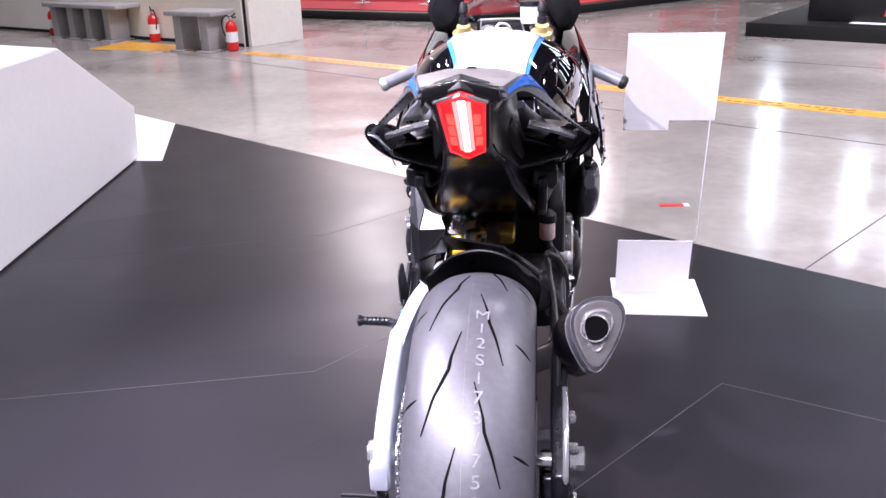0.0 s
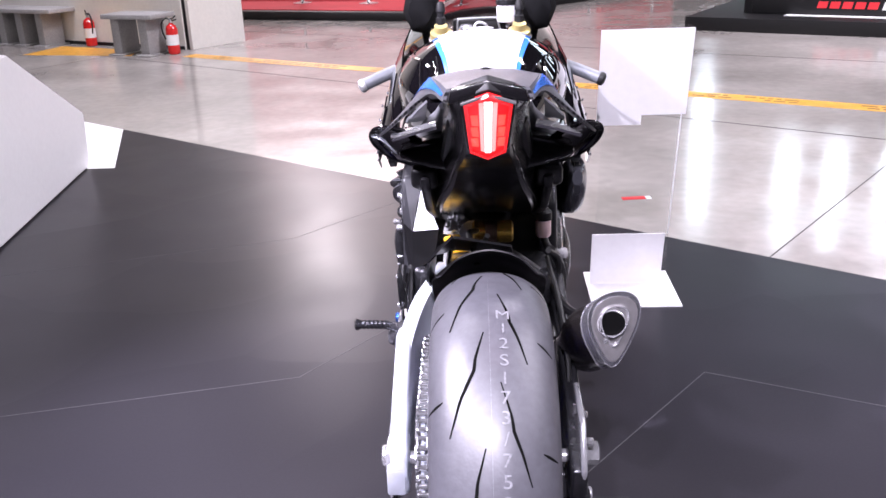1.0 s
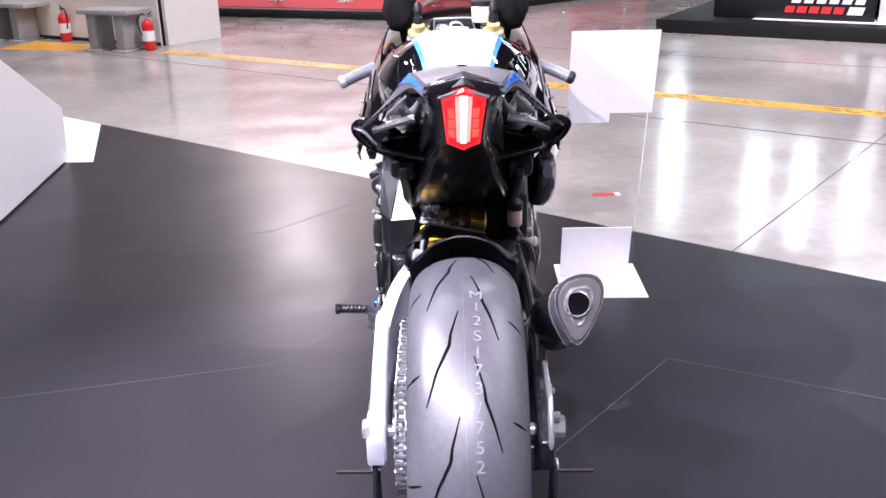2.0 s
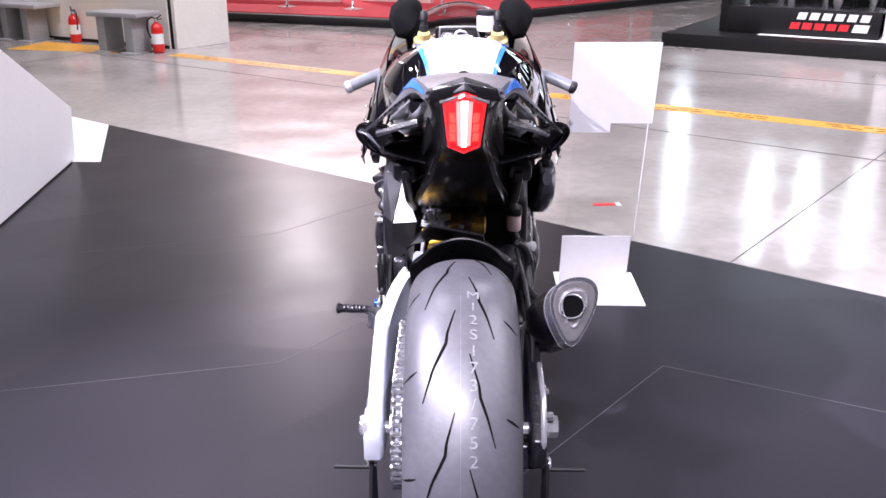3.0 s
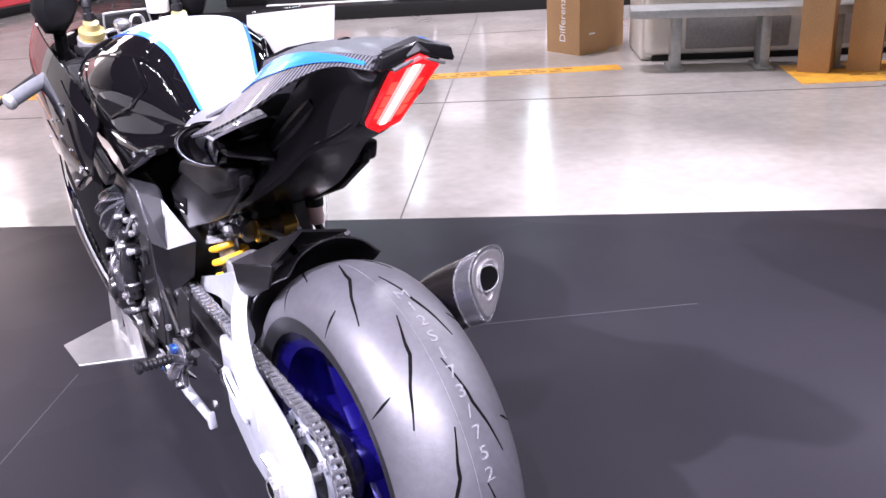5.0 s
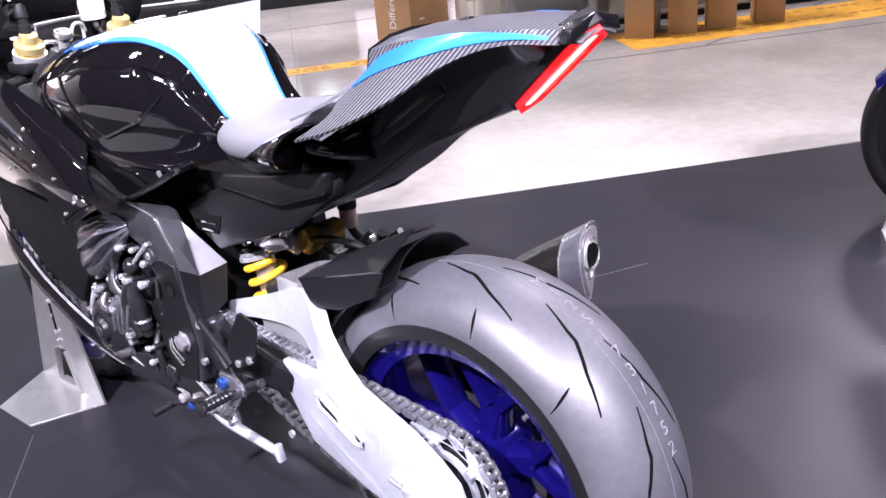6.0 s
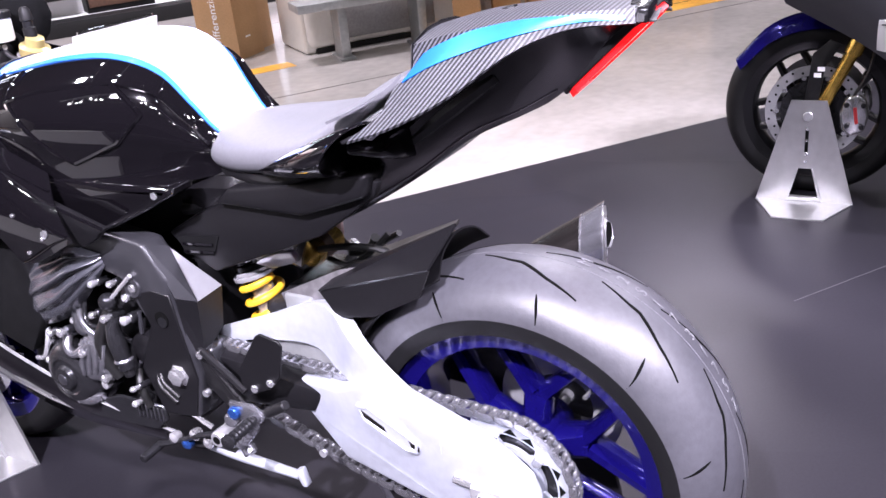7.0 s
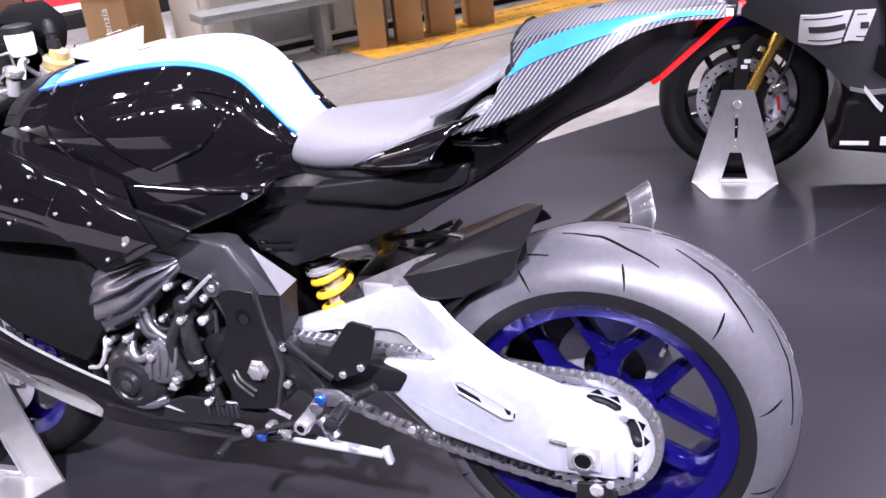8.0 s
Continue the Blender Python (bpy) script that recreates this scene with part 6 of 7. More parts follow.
# The right side seen from behind: brake line, master cylinder, hoses.
for k, pts in enumerate((((0.13, 0.36, 0.58), (0.155, 0.40, 0.52), (0.16, 0.42, 0.44), (0.15, 0.40, 0.36)), ((0.12, 0.30, 0.60), (0.145, 0.36, 0.56), (0.15, 0.40, 0.50)), ((0.12, 0.34, 0.57), (0.135, 0.20, 0.52), (0.14, 0.08, 0.45), (0.135, 0.04, 0.34)))):
    part("brake_line", tube(pts, (0.009, 0.006, 0.005)[k], 8, 16), M_CABLE, eng)
rear_res = part("brake_reservoir_rear", lathe([(0, 0.014), (0.004, 0.0165), (0.036, 0.0165), (0.038, 0.015)], (0.120, 0.440, 0.580), (0, 0, 1), 20), M_PINK, eng, "pale rear brake fluid reservoir")
part("reservoir_lid", lathe([(0.038, 0.0185), (0.054, 0.0185), (0.058, 0.015), (0.066, 0.006)], (0.120, 0.440, 0.580), (0, 0, 1), 20), M_BLACKPL, rear_res, "black screw lid")
part("reservoir_hose", tube([(0.120, 0.440, 0.582), (0.128, 0.430, 0.560), (0.150, 0.425, 0.535), (0.156, 0.425, 0.49), (0.150, 0.42, 0.43)], 0.0085, 10, 18), M_CABLE, rear_res)
for k, (y, z) in enumerate(((0.47, 0.46), (0.45, 0.505), (0.44, 0.54), (0.43, 0.415), (0.46, 0.385))):
    part("side_fitting", lathe([(0, 0.010), (0.010, 0.010), (0.012, 0.013), (0.020, 0.012), (0.024, 0.006)], (0.150, y, z), (1, -0.5, 0.2), 12), (M_CHROME, M_DARKMET, M_STEEL)[k % 3], eng)

M_FIN = material("smooth_grey_fin", (0.105, 0.108, 0.125), 0.27, 0.55, 0.25, 0.05, 60)

# Air outlet: overlapping ribs that rise to the rear over a rounded lobe.
DUCT_TOP = np.array([(0.925, 0.575), (0.862, 0.614), (0.800, 0.636), (0.755, 0.650), (0.700, 0.645)])
DUCT_LOW = np.array([(0.935, 0.468), (0.862, 0.487), (0.800, 0.521), (0.744, 0.569), (0.694, 0.622)])
RIBS = ((-0.16, 0.24), (0.24, 0.50), (0.50, 0.80), (0.80, 1.02))


def louvred_duct(nu=40, nv=70):
    bm = bm_new()
    rows = []
    for i in range(nu + 1):
        u = i / nu
        a, b = crom(DUCT_TOP, u), crom(DUCT_LOW, u)
        row = []
        for j in range(nv + 1):
            v = j / nv
            w = v + 0.05 * math.sin(3.0 * u)
            lo, hi = next((r for r in RIBS if r[0] <= w < r[1]), RIBS[-1])
            p = min(1.0, max(0.0, (w - lo) / (hi - lo)))
            rise = 3 * (p / 0.72) ** 2 - 2 * (p / 0.72) ** 3 if p < 0.72 else 0.5 + 0.5 * math.cos(math.pi * (p - 0.72) / 0.28)
            lobe = (1 - abs(2 * u - 1) ** 3.0) * (1 - abs(2 * v - 1) ** 3.2)
            tall = 0.017 * min(1.0, 0.15 + 1.6 * u) * (1 - 0.75 * max(0.0, v - 0.45) / 0.55) * (1 - abs(2 * u - 1) ** 4)
            q = a + (b - a) * v
            row.append(bm.verts.new((-0.190 - 0.026 * lobe - tall * rise * (1 - abs(2 * v - 1) ** 6), q[0], q[1])))
        rows.append(row)
    for r0, r1 in zip(rows, rows[1:]):
        for j in range(nv):
            bm.faces.new((r0[j], r1[j], r1[j + 1], r0[j + 1]))
    bmesh.ops.recalc_face_normals(bm, faces=bm.faces)
    if sum(f.normal.x for f in bm.faces) > 0:
        bmesh.ops.reverse_faces(bm, faces=bm.faces)
    bmesh.ops.solidify(bm, geom=list(bm.faces), thickness=0.003)
    return bm


# Fairing: gloss upper flank, opening filled dark for its shade, finned vent, belly pan.
FAIR = [[(-0.150, 1.55, 0.93), (-0.165, 1.56, 0.86), (-0.165, 1.55, 0.78), (-0.150, 1.52, 0.70)],
        [(-0.190, 1.34, 0.93), (-0.218, 1.35, 0.86), (-0.222, 1.34, 0.76), (-0.205, 1.31, 0.66)],
        [(-0.205, 1.14, 0.90), (-0.240, 1.14, 0.83), (-0.250, 1.12, 0.74), (-0.240, 1.09, 0.655)],
        [(-0.205, 0.98, 0.865), (-0.240, 0.96, 0.80), (-0.258, 0.93, 0.73), (-0.255, 0.90, 0.655)],
        [(-0.200, 0.86, 0.825), (-0.232, 0.83, 0.775), (-0.252, 0.80, 0.715), (-0.254, 0.80, 0.640)],
        [(-0.196, 0.765, 0.785), (-0.222, 0.735, 0.745), (-0.240, 0.70, 0.705), (-0.246, 0.685, 0.690)]]
FLOW = ramp_of((0, 0.48, 0.74, 0.80, 1), (0.92, 0.88, 0.83, 1, 1))
LOWF = [[(-0.20, 1.34, 0.62), (-0.19, 1.34, 0.50), (-0.14, 1.34, 0.36)],
        [(-0.215, 1.22, 0.52), (-0.215, 1.20, 0.44), (-0.16, 1.18, 0.31)],
        [(-0.215, 1.06, 0.44), (-0.215, 1.04, 0.37), (-0.165, 1.02, 0.26)],
        [(-0.210, 0.93, 0.385), (-0.208, 0.92, 0.325), (-0.160, 0.91, 0.24)],
        [(-0.190, 0.80, 0.325), (-0.185, 0.79, 0.285), (-0.140, 0.78, 0.225)],
        [(-0.175, 0.63, 0.29), (-0.172, 0.62, 0.262), (-0.125, 0.62, 0.22)]]
for s in (1, -1):
    flip = np.array([s, 1, 1])
    fsk = Skin(np.array(FAIR) * flip)
    f = part("fairing_flank", fsk.patch(0, 1, 0, 1, 40, 14, 0, -0.004 * s, vedge=lambda u: (0, FLOW(u))), M_GLOSS, bike, "gloss black side fairing")
    for path in ([(0.50, 0.60), (0.64, 0.68), (0.85, 0.88)], [(0.60, 0.40), (0.74, 0.50), (0.92, 0.74), (0.985, 0.83)], [(0.73, 0.36), (0.64, 0.68)], [(0.985, 0.83), (0.90, 0.91), (0.785, 0.985)], [(0.60, 0.12), (0.74, 0.20), (0.99, 0.22)]):
        part("flank_crease", skin_line(fsk, path, 0.0024), M_GLOSS, f)
    part("flank_panel", quad_on(fsk, (0.645, 0.67), (0.735, 0.37), (0.985, 0.815), (0.785, 0.975), -0.0045 * s, -0.0045 * s), M_GLOSS, f, "raised gloss black flank panel")
    # Chrome dots standing in for lamp glints on the gloss flank.
    for u, v in ((0.70, 0.56), (0.80, 0.60), (0.90, 0.78), (0.83, 0.90), (0.66, 0.28), (0.60, 0.50), (0.55, 0.70)):
        q = fsk.at(u, v)
        part("panel_glint", cyl((q[0] - 0.003 * s, q[1], q[2]), (q[0] - 0.0085 * s, q[1], q[2]), 0.0036, 10, 0.0012), M_CHROME, f)
    part("upper_flank_panel", prism([(0.890, 0.794), (0.770, 0.747), (0.636, 0.707), (0.655, 0.690), (0.692, 0.670), (0.733, 0.677), (0.895, 0.765)], -0.205 * s, -0.222 * s, "x", 0.004, 2), M_SATIN, bike, "satin black panel over the frame")
    part("panel_edge", tube([(-0.221 * s, 0.890, 0.794), (-0.222 * s, 0.83, 0.770), (-0.222 * s, 0.77, 0.747), (-0.222 * s, 0.71, 0.729), (-0.220 * s, 0.636, 0.707)], 0.003, 8, 20), M_GLOSS, f)
    part("fairing_screw", cyl((-0.2495 * s, 0.74, 0.70), (-0.2545 * s, 0.74, 0.70), 0.007, 14), M_CHROME, f)
    b = part("belly_pan", Skin(np.array(LOWF) * flip).patch(0, 1, 0, 1, 30, 12, 0, -0.004 * s), M_GLOSS, bike, "gloss black belly pan")
    part("belly_lip", tube([(-0.214 * s, 1.16, 0.490), (-0.219 * s, 1.06, 0.443), (-0.214 * s, 0.93, 0.388), (-0.193 * s, 0.80, 0.328), (-0.178 * s, 0.64, 0.292)], 0.0035, 6, 24), M_STEEL, b, "bright edge line")
    if s > 0:
        duct = part("vent_body", louvred_duct(), M_FIN, bike, "smooth grey-black ribbed air outlet", angle=60)
        part("duct_back", prism([(0.915, 0.49), (0.885, 0.595), (0.76, 0.640), (0.712, 0.636), (0.75, 0.575), (0.83, 0.51)], -0.200, -0.165, "x", 0.006, 2), M_SATIN, duct)
    else:
        part("vent_body", swell([(0.905, 0.191, 0.52, 0.020, 0.030, 2.4), (0.86, 0.212, 0.555, 0.026, 0.066, 2.6), (0.79, 0.222, 0.590, 0.026, 0.072, 2.6), (0.72, 0.222, 0.618, 0.022, 0.046, 2.6), (0.68, 0.218, 0.635, 0.012, 0.018, 2.4)], 22, 22), M_FIN, bike, "satin grey-black air outlet")
    # Near-black sheet standing in for the deep shade inside the opening.
    part("radiator_shade", prism([(1.25, 0.70), (0.90, 0.66), (0.865, 0.52), (0.95, 0.41), (1.10, 0.46), (1.25, 0.56)], -0.205 * s, -0.150 * s, "x", 0.01, 2), M_DARK, bike, "dark sheet put in for shade in the radiator opening")
    part("head_side", prism([(1.00, 0.875), (0.93, 0.80), (0.97, 0.775), (1.05, 0.80)], -0.20 * s, -0.14 * s, "x", 0.012, 2), M_BLACKPL, bike)
grille = bm_new()
for k in range(14):
    add_box(grille, -0.2075, -0.2045, 1.20 - 0.022 * k, 1.214 - 0.022 * k, 0.475 - 0.012 * k, 0.525 - 0.012 * k)
tagged(part("radiator_fins", grille, M_FRAME, bike, "dark ribbed radiator core"), kind="stuff")
part("nose_cowl", swell([(1.20, 0, 0.78, 0.15, 0.06, 2.6), (1.32, 0, 0.80, 0.185, 0.09, 2.6), (1.46, 0, 0.80, 0.170, 0.10, 2.4), (1.58, 0, 0.77, 0.125, 0.085, 2.3), (1.68, 0, 0.72, 0.06, 0.045, 2.2)], 28, 26), M_GLOSS, bike, "gloss black nose cowl")
SCR = [[(-0.150, 1.23, 0.905), (-0.11, 1.22, 0.985), (0, 1.21, 1.020), (0.11, 1.22, 0.985), (0.150, 1.23, 0.905)], [(-0.150, 1.38, 0.900), (-0.10, 1.38, 0.970), (0, 1.38, 1.000), (0.10, 1.38, 0.970), (0.150, 1.38, 0.900)], [(-0.11, 1.54, 0.865), (-0.07, 1.55, 0.895), (0, 1.56, 0.905), (0.07, 1.55, 0.895), (0.11, 1.54, 0.865)]]
scr = part("windscreen", Skin(SCR).patch(0, 1, 0, 1, 16, 20, 0, 0.003), M_SMOKE, bike, "clear smoked windscreen")
scr.visible_shadow = False

# Cockpit: forks, clamp, bars, dash, reservoir, covered mirrors.
FORK_T, FORK_B = Vector((0, 1.120, 0.918)), Vector((0, 1.350, 0.330))
fd = (FORK_B - FORK_T).normalized()
cl = part("triple_clamp", prism([(-0.140, 1.085), (-0.145, 1.160), (-0.06, 1.205), (0.06, 1.205), (0.145, 1.160), (0.140, 1.085), (0.06, 1.110), (-0.06, 1.110)], 0.868, 0.890, "z", 0.006, 2), M_BLACKPL, bike, "black top fork clamp")
for s in (-1, 1):
    o = Vector((s * 0.105, 0, 0))
    fk = part("fork_leg", cyl(FORK_T + o, FORK_T + o + fd * 0.34, 0.027, 24, 0.002), M_GOLD, bike, "gold anodised fork leg")
    part("fork_slider", cyl(FORK_T + o + fd * 0.30, FORK_B + o, 0.022, 20, 0.002), M_BLACKPL, fk)
    part("fork_ring", lathe([(0.012, 0.034), (0.036, 0.034)], FORK_T + o, fd, 24), M_STEEL, fk)
    part("fork_cap", lathe([(-0.030, 0.010), (-0.028, 0.018), (-0.012, 0.020), (-0.008, 0.030), (0.006, 0.030)], FORK_T + o, fd, 18), M_PALEGOLD, fk, "pale gold fork cap")
    part("damper_tower", lathe([(0.0, 0.013), (0.02, 0.013), (0.022, 0.010), (0.034, 0.010), (0.036, 0.013), (0.055, 0.011), (0.062, 0.006)], FORK_T + o + Vector((0, 0, 0.025)), (0, 0, 1), 16), M_BLACKPL, fk)
    bar = part("clip_on", tube([(s * 0.105, 1.125, 0.858), (s * 0.17, 1.118, 0.850), (s * 0.225, 1.100, 0.832)], 0.0115, 12, 8), M_BLACKPL, bike, "black clip-on bar")
    part("grip", tube([(s * 0.215, 1.105, 0.835), (s * 0.265, 1.084, 0.818), (s * 0.316, 1.062, 0.799)], 0.0165, 16, 6), M_GRIP, bar, "grey rubber grip")
    part("bar_end", lathe([(0, 0.017), (0.006, 0.019), (0.014, 0.017), (0.018, 0.010)], (s * 0.313, 1.063, 0.800), (s * 0.92, -0.27, -0.36), 16), M_GREYSTEEL if s < 0 else M_BLACKPL, bar)
    part("lever", tube([(s * 0.165, 1.185, 0.850), (s * 0.22, 1.195, 0.835), (s * 0.30, 1.165, 0.800), (s * 0.335, 1.135, 0.783)], 0.0055, 8, 14), M_BLACKPL, bar)
    part("switch_pod", swell([(1.105, s * 0.195, 0.838, 0.020, 0.014, 2.6), (1.13, s * 0.195, 0.842, 0.027, 0.022, 2.6), (1.16, s * 0.195, 0.846, 0.020, 0.014, 2.6)], 14, 10), M_BLACKPL, bar)
    hood = [(1, 0.0), (0.85, 0.55), (0.35, 0.95), (-0.35, 1.0), (-0.75, 0.75), (-0.95, 0.1), (-0.55, -0.55), (-0.1, -1.0), (0.55, -0.9), (0.80, -0.45)]
    part("mirror_cover", loft([[(s * (0.158 + dx + 0.052 * k * a), y, 0.986 + dz + 0.060 * k * b) for a, b in hood] for y, k, dx, dz in ((1.155, 0.70, 0, -0.010), (1.185, 1.0, 0, -0.010), (1.24, 1.03, 0, -0.016), (1.30, 0.74, -0.010, -0.034), (1.36, 0.36, -0.018, -0.06))]), M_DARK, bike, "black cloth mirror cover", angle=60)
    part("mirror_stalk", tube([(s * 0.153, 1.25, 0.93), (s * 0.145, 1.30, 0.86), (s * 0.14, 1.33, 0.82)], 0.016, 10, 8), M_BLACKPL, bike)
dash = part("dash", box(-0.075, 0.075, 1.19, 1.215, 0.900, 0.950, 0.008, 2), M_BLACKPL, bike, "black instrument panel")
part("dash_frame", tube([(-0.062, 1.176, 0.915), (-0.060, 1.172, 0.948), (-0.052, 1.172, 0.953), (0.040, 1.180, 0.953), (0.048, 1.182, 0.948), (0.056, 1.186, 0.918)], 0.0026, 8, 30), M_GREYSTEEL, dash, "grey panel edge")
part("lock_ring", lathe([(0, 0.0185), (0.006, 0.0205), (0.012, 0.0185), (0.012, 0.0125), (0.002, 0.0125)], (-0.037, 1.100, 0.928), (0, -0.35, 1), 28, True), M_CHROME, cl, "bright ring round the lock")
part("lock_barrel", lathe([(-0.040, 0.012), (0.006, 0.012), (0.009, 0.008)], (-0.037, 1.100, 0.928), (0, -0.35, 1), 18), M_STEEL, cl)
part("white_cable", tube([(-0.020, 1.110, 0.915), (-0.012, 1.100, 0.946), (0.006, 1.105, 0.948), (0.020, 1.125, 0.934), (0.026, 1.140, 0.905)], 0.0035, 8, 24), M_WPRINT, cl, "thin white cable")
part("ignition_lock", lathe([(0, 0.019), (0.012, 0.019), (0.014, 0.014)], (-0.035, 1.14, 0.888), (0, -0.2, 1), 20), M_CHROME, cl)
for k, pts in enumerate((((-0.03, 1.17, 0.90), (0.0, 1.16, 0.918), (0.04, 1.17, 0.905), (0.07, 1.20, 0.89)), ((0.075, 1.17, 0.93), (0.09, 1.20, 0.92), (0.13, 1.18, 0.87)), ((-0.10, 1.19, 0.86), (-0.17, 1.20, 0.80), (-0.16, 1.15, 0.70), (-0.14, 1.08, 0.62)), ((-0.08, 1.17, 0.90), (-0.05, 1.155, 0.915), (-0.01, 1.165, 0.905)))):
    part("cable", tube(pts, 0.0055, 8, 16), M_CABLE if k % 2 == 0 else M_STEEL, cl)
rv = part("brake_reservoir", lathe([(0, 0.024), (0.004, 0.027), (0.040, 0.028), (0.046, 0.026)], (0.074, 1.172, 0.942), (0, 0, 1), 24), M_WPRINT, bike, "white brake fluid reservoir")
part("reservoir_cap", lathe([(0.046, 0.030), (0.058, 0.030), (0.060, 0.026)], (0.074, 1.172, 0.942), (0, 0, 1), 24), M_BLACKPL, rv)
part("reservoir_stay", tube([(0.098, 1.172, 0.955), (0.112, 1.165, 0.94), (0.112, 1.15, 0.89)], 0.005, 8, 8), M_BLACKPL, rv)

# Front wheel.
FW = Vector((0.0, 1.405, 0.300))
fw = part("front_wheel", cyl((-0.12, 1.405, 0.30), (0.12, 1.405, 0.30), 0.012, 14, 0.002), M_STEEL, bike, "front wheel with blue rim")
wheel_parts(fw, FW, 0.300, 0.061, 0.2325, 0.050, M_RIM, 72, 5, False)
for s in (-1, 1):
    part("front_disc", lathe([(s * 0.070, 0.085), (s * 0.070, 0.160), (s * 0.075, 0.160), (s * 0.075, 0.085)], FW, (1, 0, 0), 48, True), M_STEEL, fw, "front brake disc")
    part("disc_carrier", lathe([(s * 0.066, 0.040), (s * 0.066, 0.088), (s * 0.071, 0.088), (s * 0.071, 0.040)], FW, (1, 0, 0), 40, True), M_DARKMET, fw)
    part("front_caliper", box(min(s * 0.052, s * 0.098), max(s * 0.052, s * 0.098), 1.275, 1.335, 0.245, 0.375, 0.012, 3), M_CHROME, fw, "bright front brake caliper")
fen = []
for d_ in (35, 65, 95, 125, 150):
    a = radians(d_)
    fen.append([(x * 0.072, 1.405 + (0.325 - 0.03 * abs(x) ** 2) * math.cos(a), 0.30 + (0.325 - 0.05 * abs(x) ** 2) * math.sin(a)) for x in (-1, -0.5, 0, 0.5, 1)])
part("front_fender", Skin(fen).patch(0, 1, 0, 1, 20, 14, 0, 0.003), M_GLOSS, bike, "gloss black front mudguard")

# Rear sets, heel guard, shift linkage, folded side stand.
rs = part("rear_set", prism([(0.560, 0.47), (0.535, 0.485), (0.505, 0.455), (0.452, 0.385), (0.425, 0.375), (0.425, 0.355), (0.470, 0.355), (0.555, 0.435)], -0.176, -0.166, "x", 0.003, 2), M_BLACKPL, bike, "black footrest bracket")
part("heel_guard", prism([(0.392, 0.538), (0.382, 0.544), (0.346, 0.538), (0.340, 0.528), (0.356, 0.468), (0.380, 0.443), (0.426, 0.422), (0.440, 0.430), (0.442, 0.466)], -0.186, -0.181, "x", 0.0015, 1), M_SATIN, rs, "dark heel guard plate")
for y, z in ((0.376, 0.456), (0.412, 0.438), (0.521, 0.480), (0.527, 0.404)):
    part("rearset_bolt", cyl((-0.180, y, z), (-0.190, y, z), 0.007, 12, 0.001), M_CHROME, rs)
part("brace_rod", tube([(-0.186, 0.515, 0.489), (-0.188, 0.433, 0.429)], 0.0065, 8), M_SATIN, rs)
part("brace_rod", tube([(-0.180, 0.515, 0.470), (-0.184, 0.458, 0.411)], 0.005, 8), M_SATIN, rs)
part("lever_carrier", prism([(0.472, 0.406), (0.424, 0.408), (0.398, 0.392), (0.402, 0.378), (0.452, 0.372), (0.470, 0.384)], -0.196, -0.186, "x", 0.004, 2), M_CAST, rs, "bright lever carrier")
part("carrier_pivot", cyl((-0.205, 0.458, 0.389), (-0.190, 0.458, 0.389), 0.011, 20, 0.002), M_BLUEANO, rs, "blue anodised pivot")
part("gear_boss", lathe([(-0.212, 0.007), (-0.212, 0.013), (-0.209, 0.015), (-0.180, 0.015)], (0, 0.500, 0.331), (1, 0, 0), 24), M_STEEL, rs)
part("gear_boss_bore", cyl((-0.2128, 0.500, 0.331), (-0.212, 0.500, 0.331), 0.0075, 18), M_GROOVE, rs)
part("bracket_stub", cyl((-0.186, 0.396, 0.395), (-0.184, 0.355, 0.418), 0.009, 12, 0.002), M_BLACKPL, rs)
part("knurled_peg", lathe([(0, 0.010)] + [(0.004 + 0.005 * k, 0.0135 if k % 2 else 0.0115) for k in range(9)] + [(0.052, 0.012), (0.056, 0.008)], (-0.204, 0.413, 0.379), (-0.15, 0.62, -0.77), 16), M_CAST, rs, "ribbed bright peg")
peg = part("footpeg", tube([(-0.180, 0.425, 0.372), (-0.200, 0.415, 0.385), (-0.225, 0.400, 0.400)], 0.010, 12, 6), M_CAST, rs)
part("peg_sleeve", lathe([(0, 0.008)] + [(0.004 + 0.0045 * k, 0.0105 if k % 2 else 0.0088) for k in range(14)] + [(0.066, 0.0125), (0.071, 0.0125), (0.074, 0.007)], (-0.215, 0.402, 0.398), (-1, -0.12, 0.08), 16), M_DARKMET, rs, "knurled grey footpeg")
part("pivot_boss", cyl((-0.166, 0.470, 0.372), (-0.205, 0.468, 0.372), 0.013, 18, 0.003), M_CAST, rs)
part("peg_stub", cyl((-0.19, 0.468, 0.345), (-0.20, 0.437, 0.312), 0.0125, 14, 0.002), M_CAST, rs, "ribbed steel footrest stub")
part("shift_shaft", cyl((-0.15, 0.505, 0.330), (-0.198, 0.500, 0.330), 0.013, 16, 0.002), M_STEEL, rs)
part("shift_lever", tube([(-0.19, 0.502, 0.330), (-0.195, 0.56, 0.315), (-0.19, 0.62, 0.285), (-0.20, 0.665, 0.272)], 0.0055, 8, 12), M_DARKMET, rs)
part("shift_toe", cyl((-0.19, 0.668, 0.268), (-0.24, 0.668, 0.266), 0.0085, 14, 0.002), M_DARKMET, rs, "dark toe peg")
part("shift_rod", tube([(-0.183, 0.535, 0.330), (-0.183, 0.60, 0.36), (-0.18, 0.645, 0.40)], 0.0048, 8), M_CHROME, rs)
for k, (y, z) in enumerate(((0.575, 0.310), (0.60, 0.285), (0.63, 0.29), (0.545, 0.300))):
    part("linkage_joint", lathe([(0, 0.008), (0.006, 0.011), (0.016, 0.011), (0.02, 0.006)], (-0.178, y, z), (-1, 0, 0), 14), (M_CHROME, M_BLUEANO, M_STEEL, M_CHROME)[k], rs)
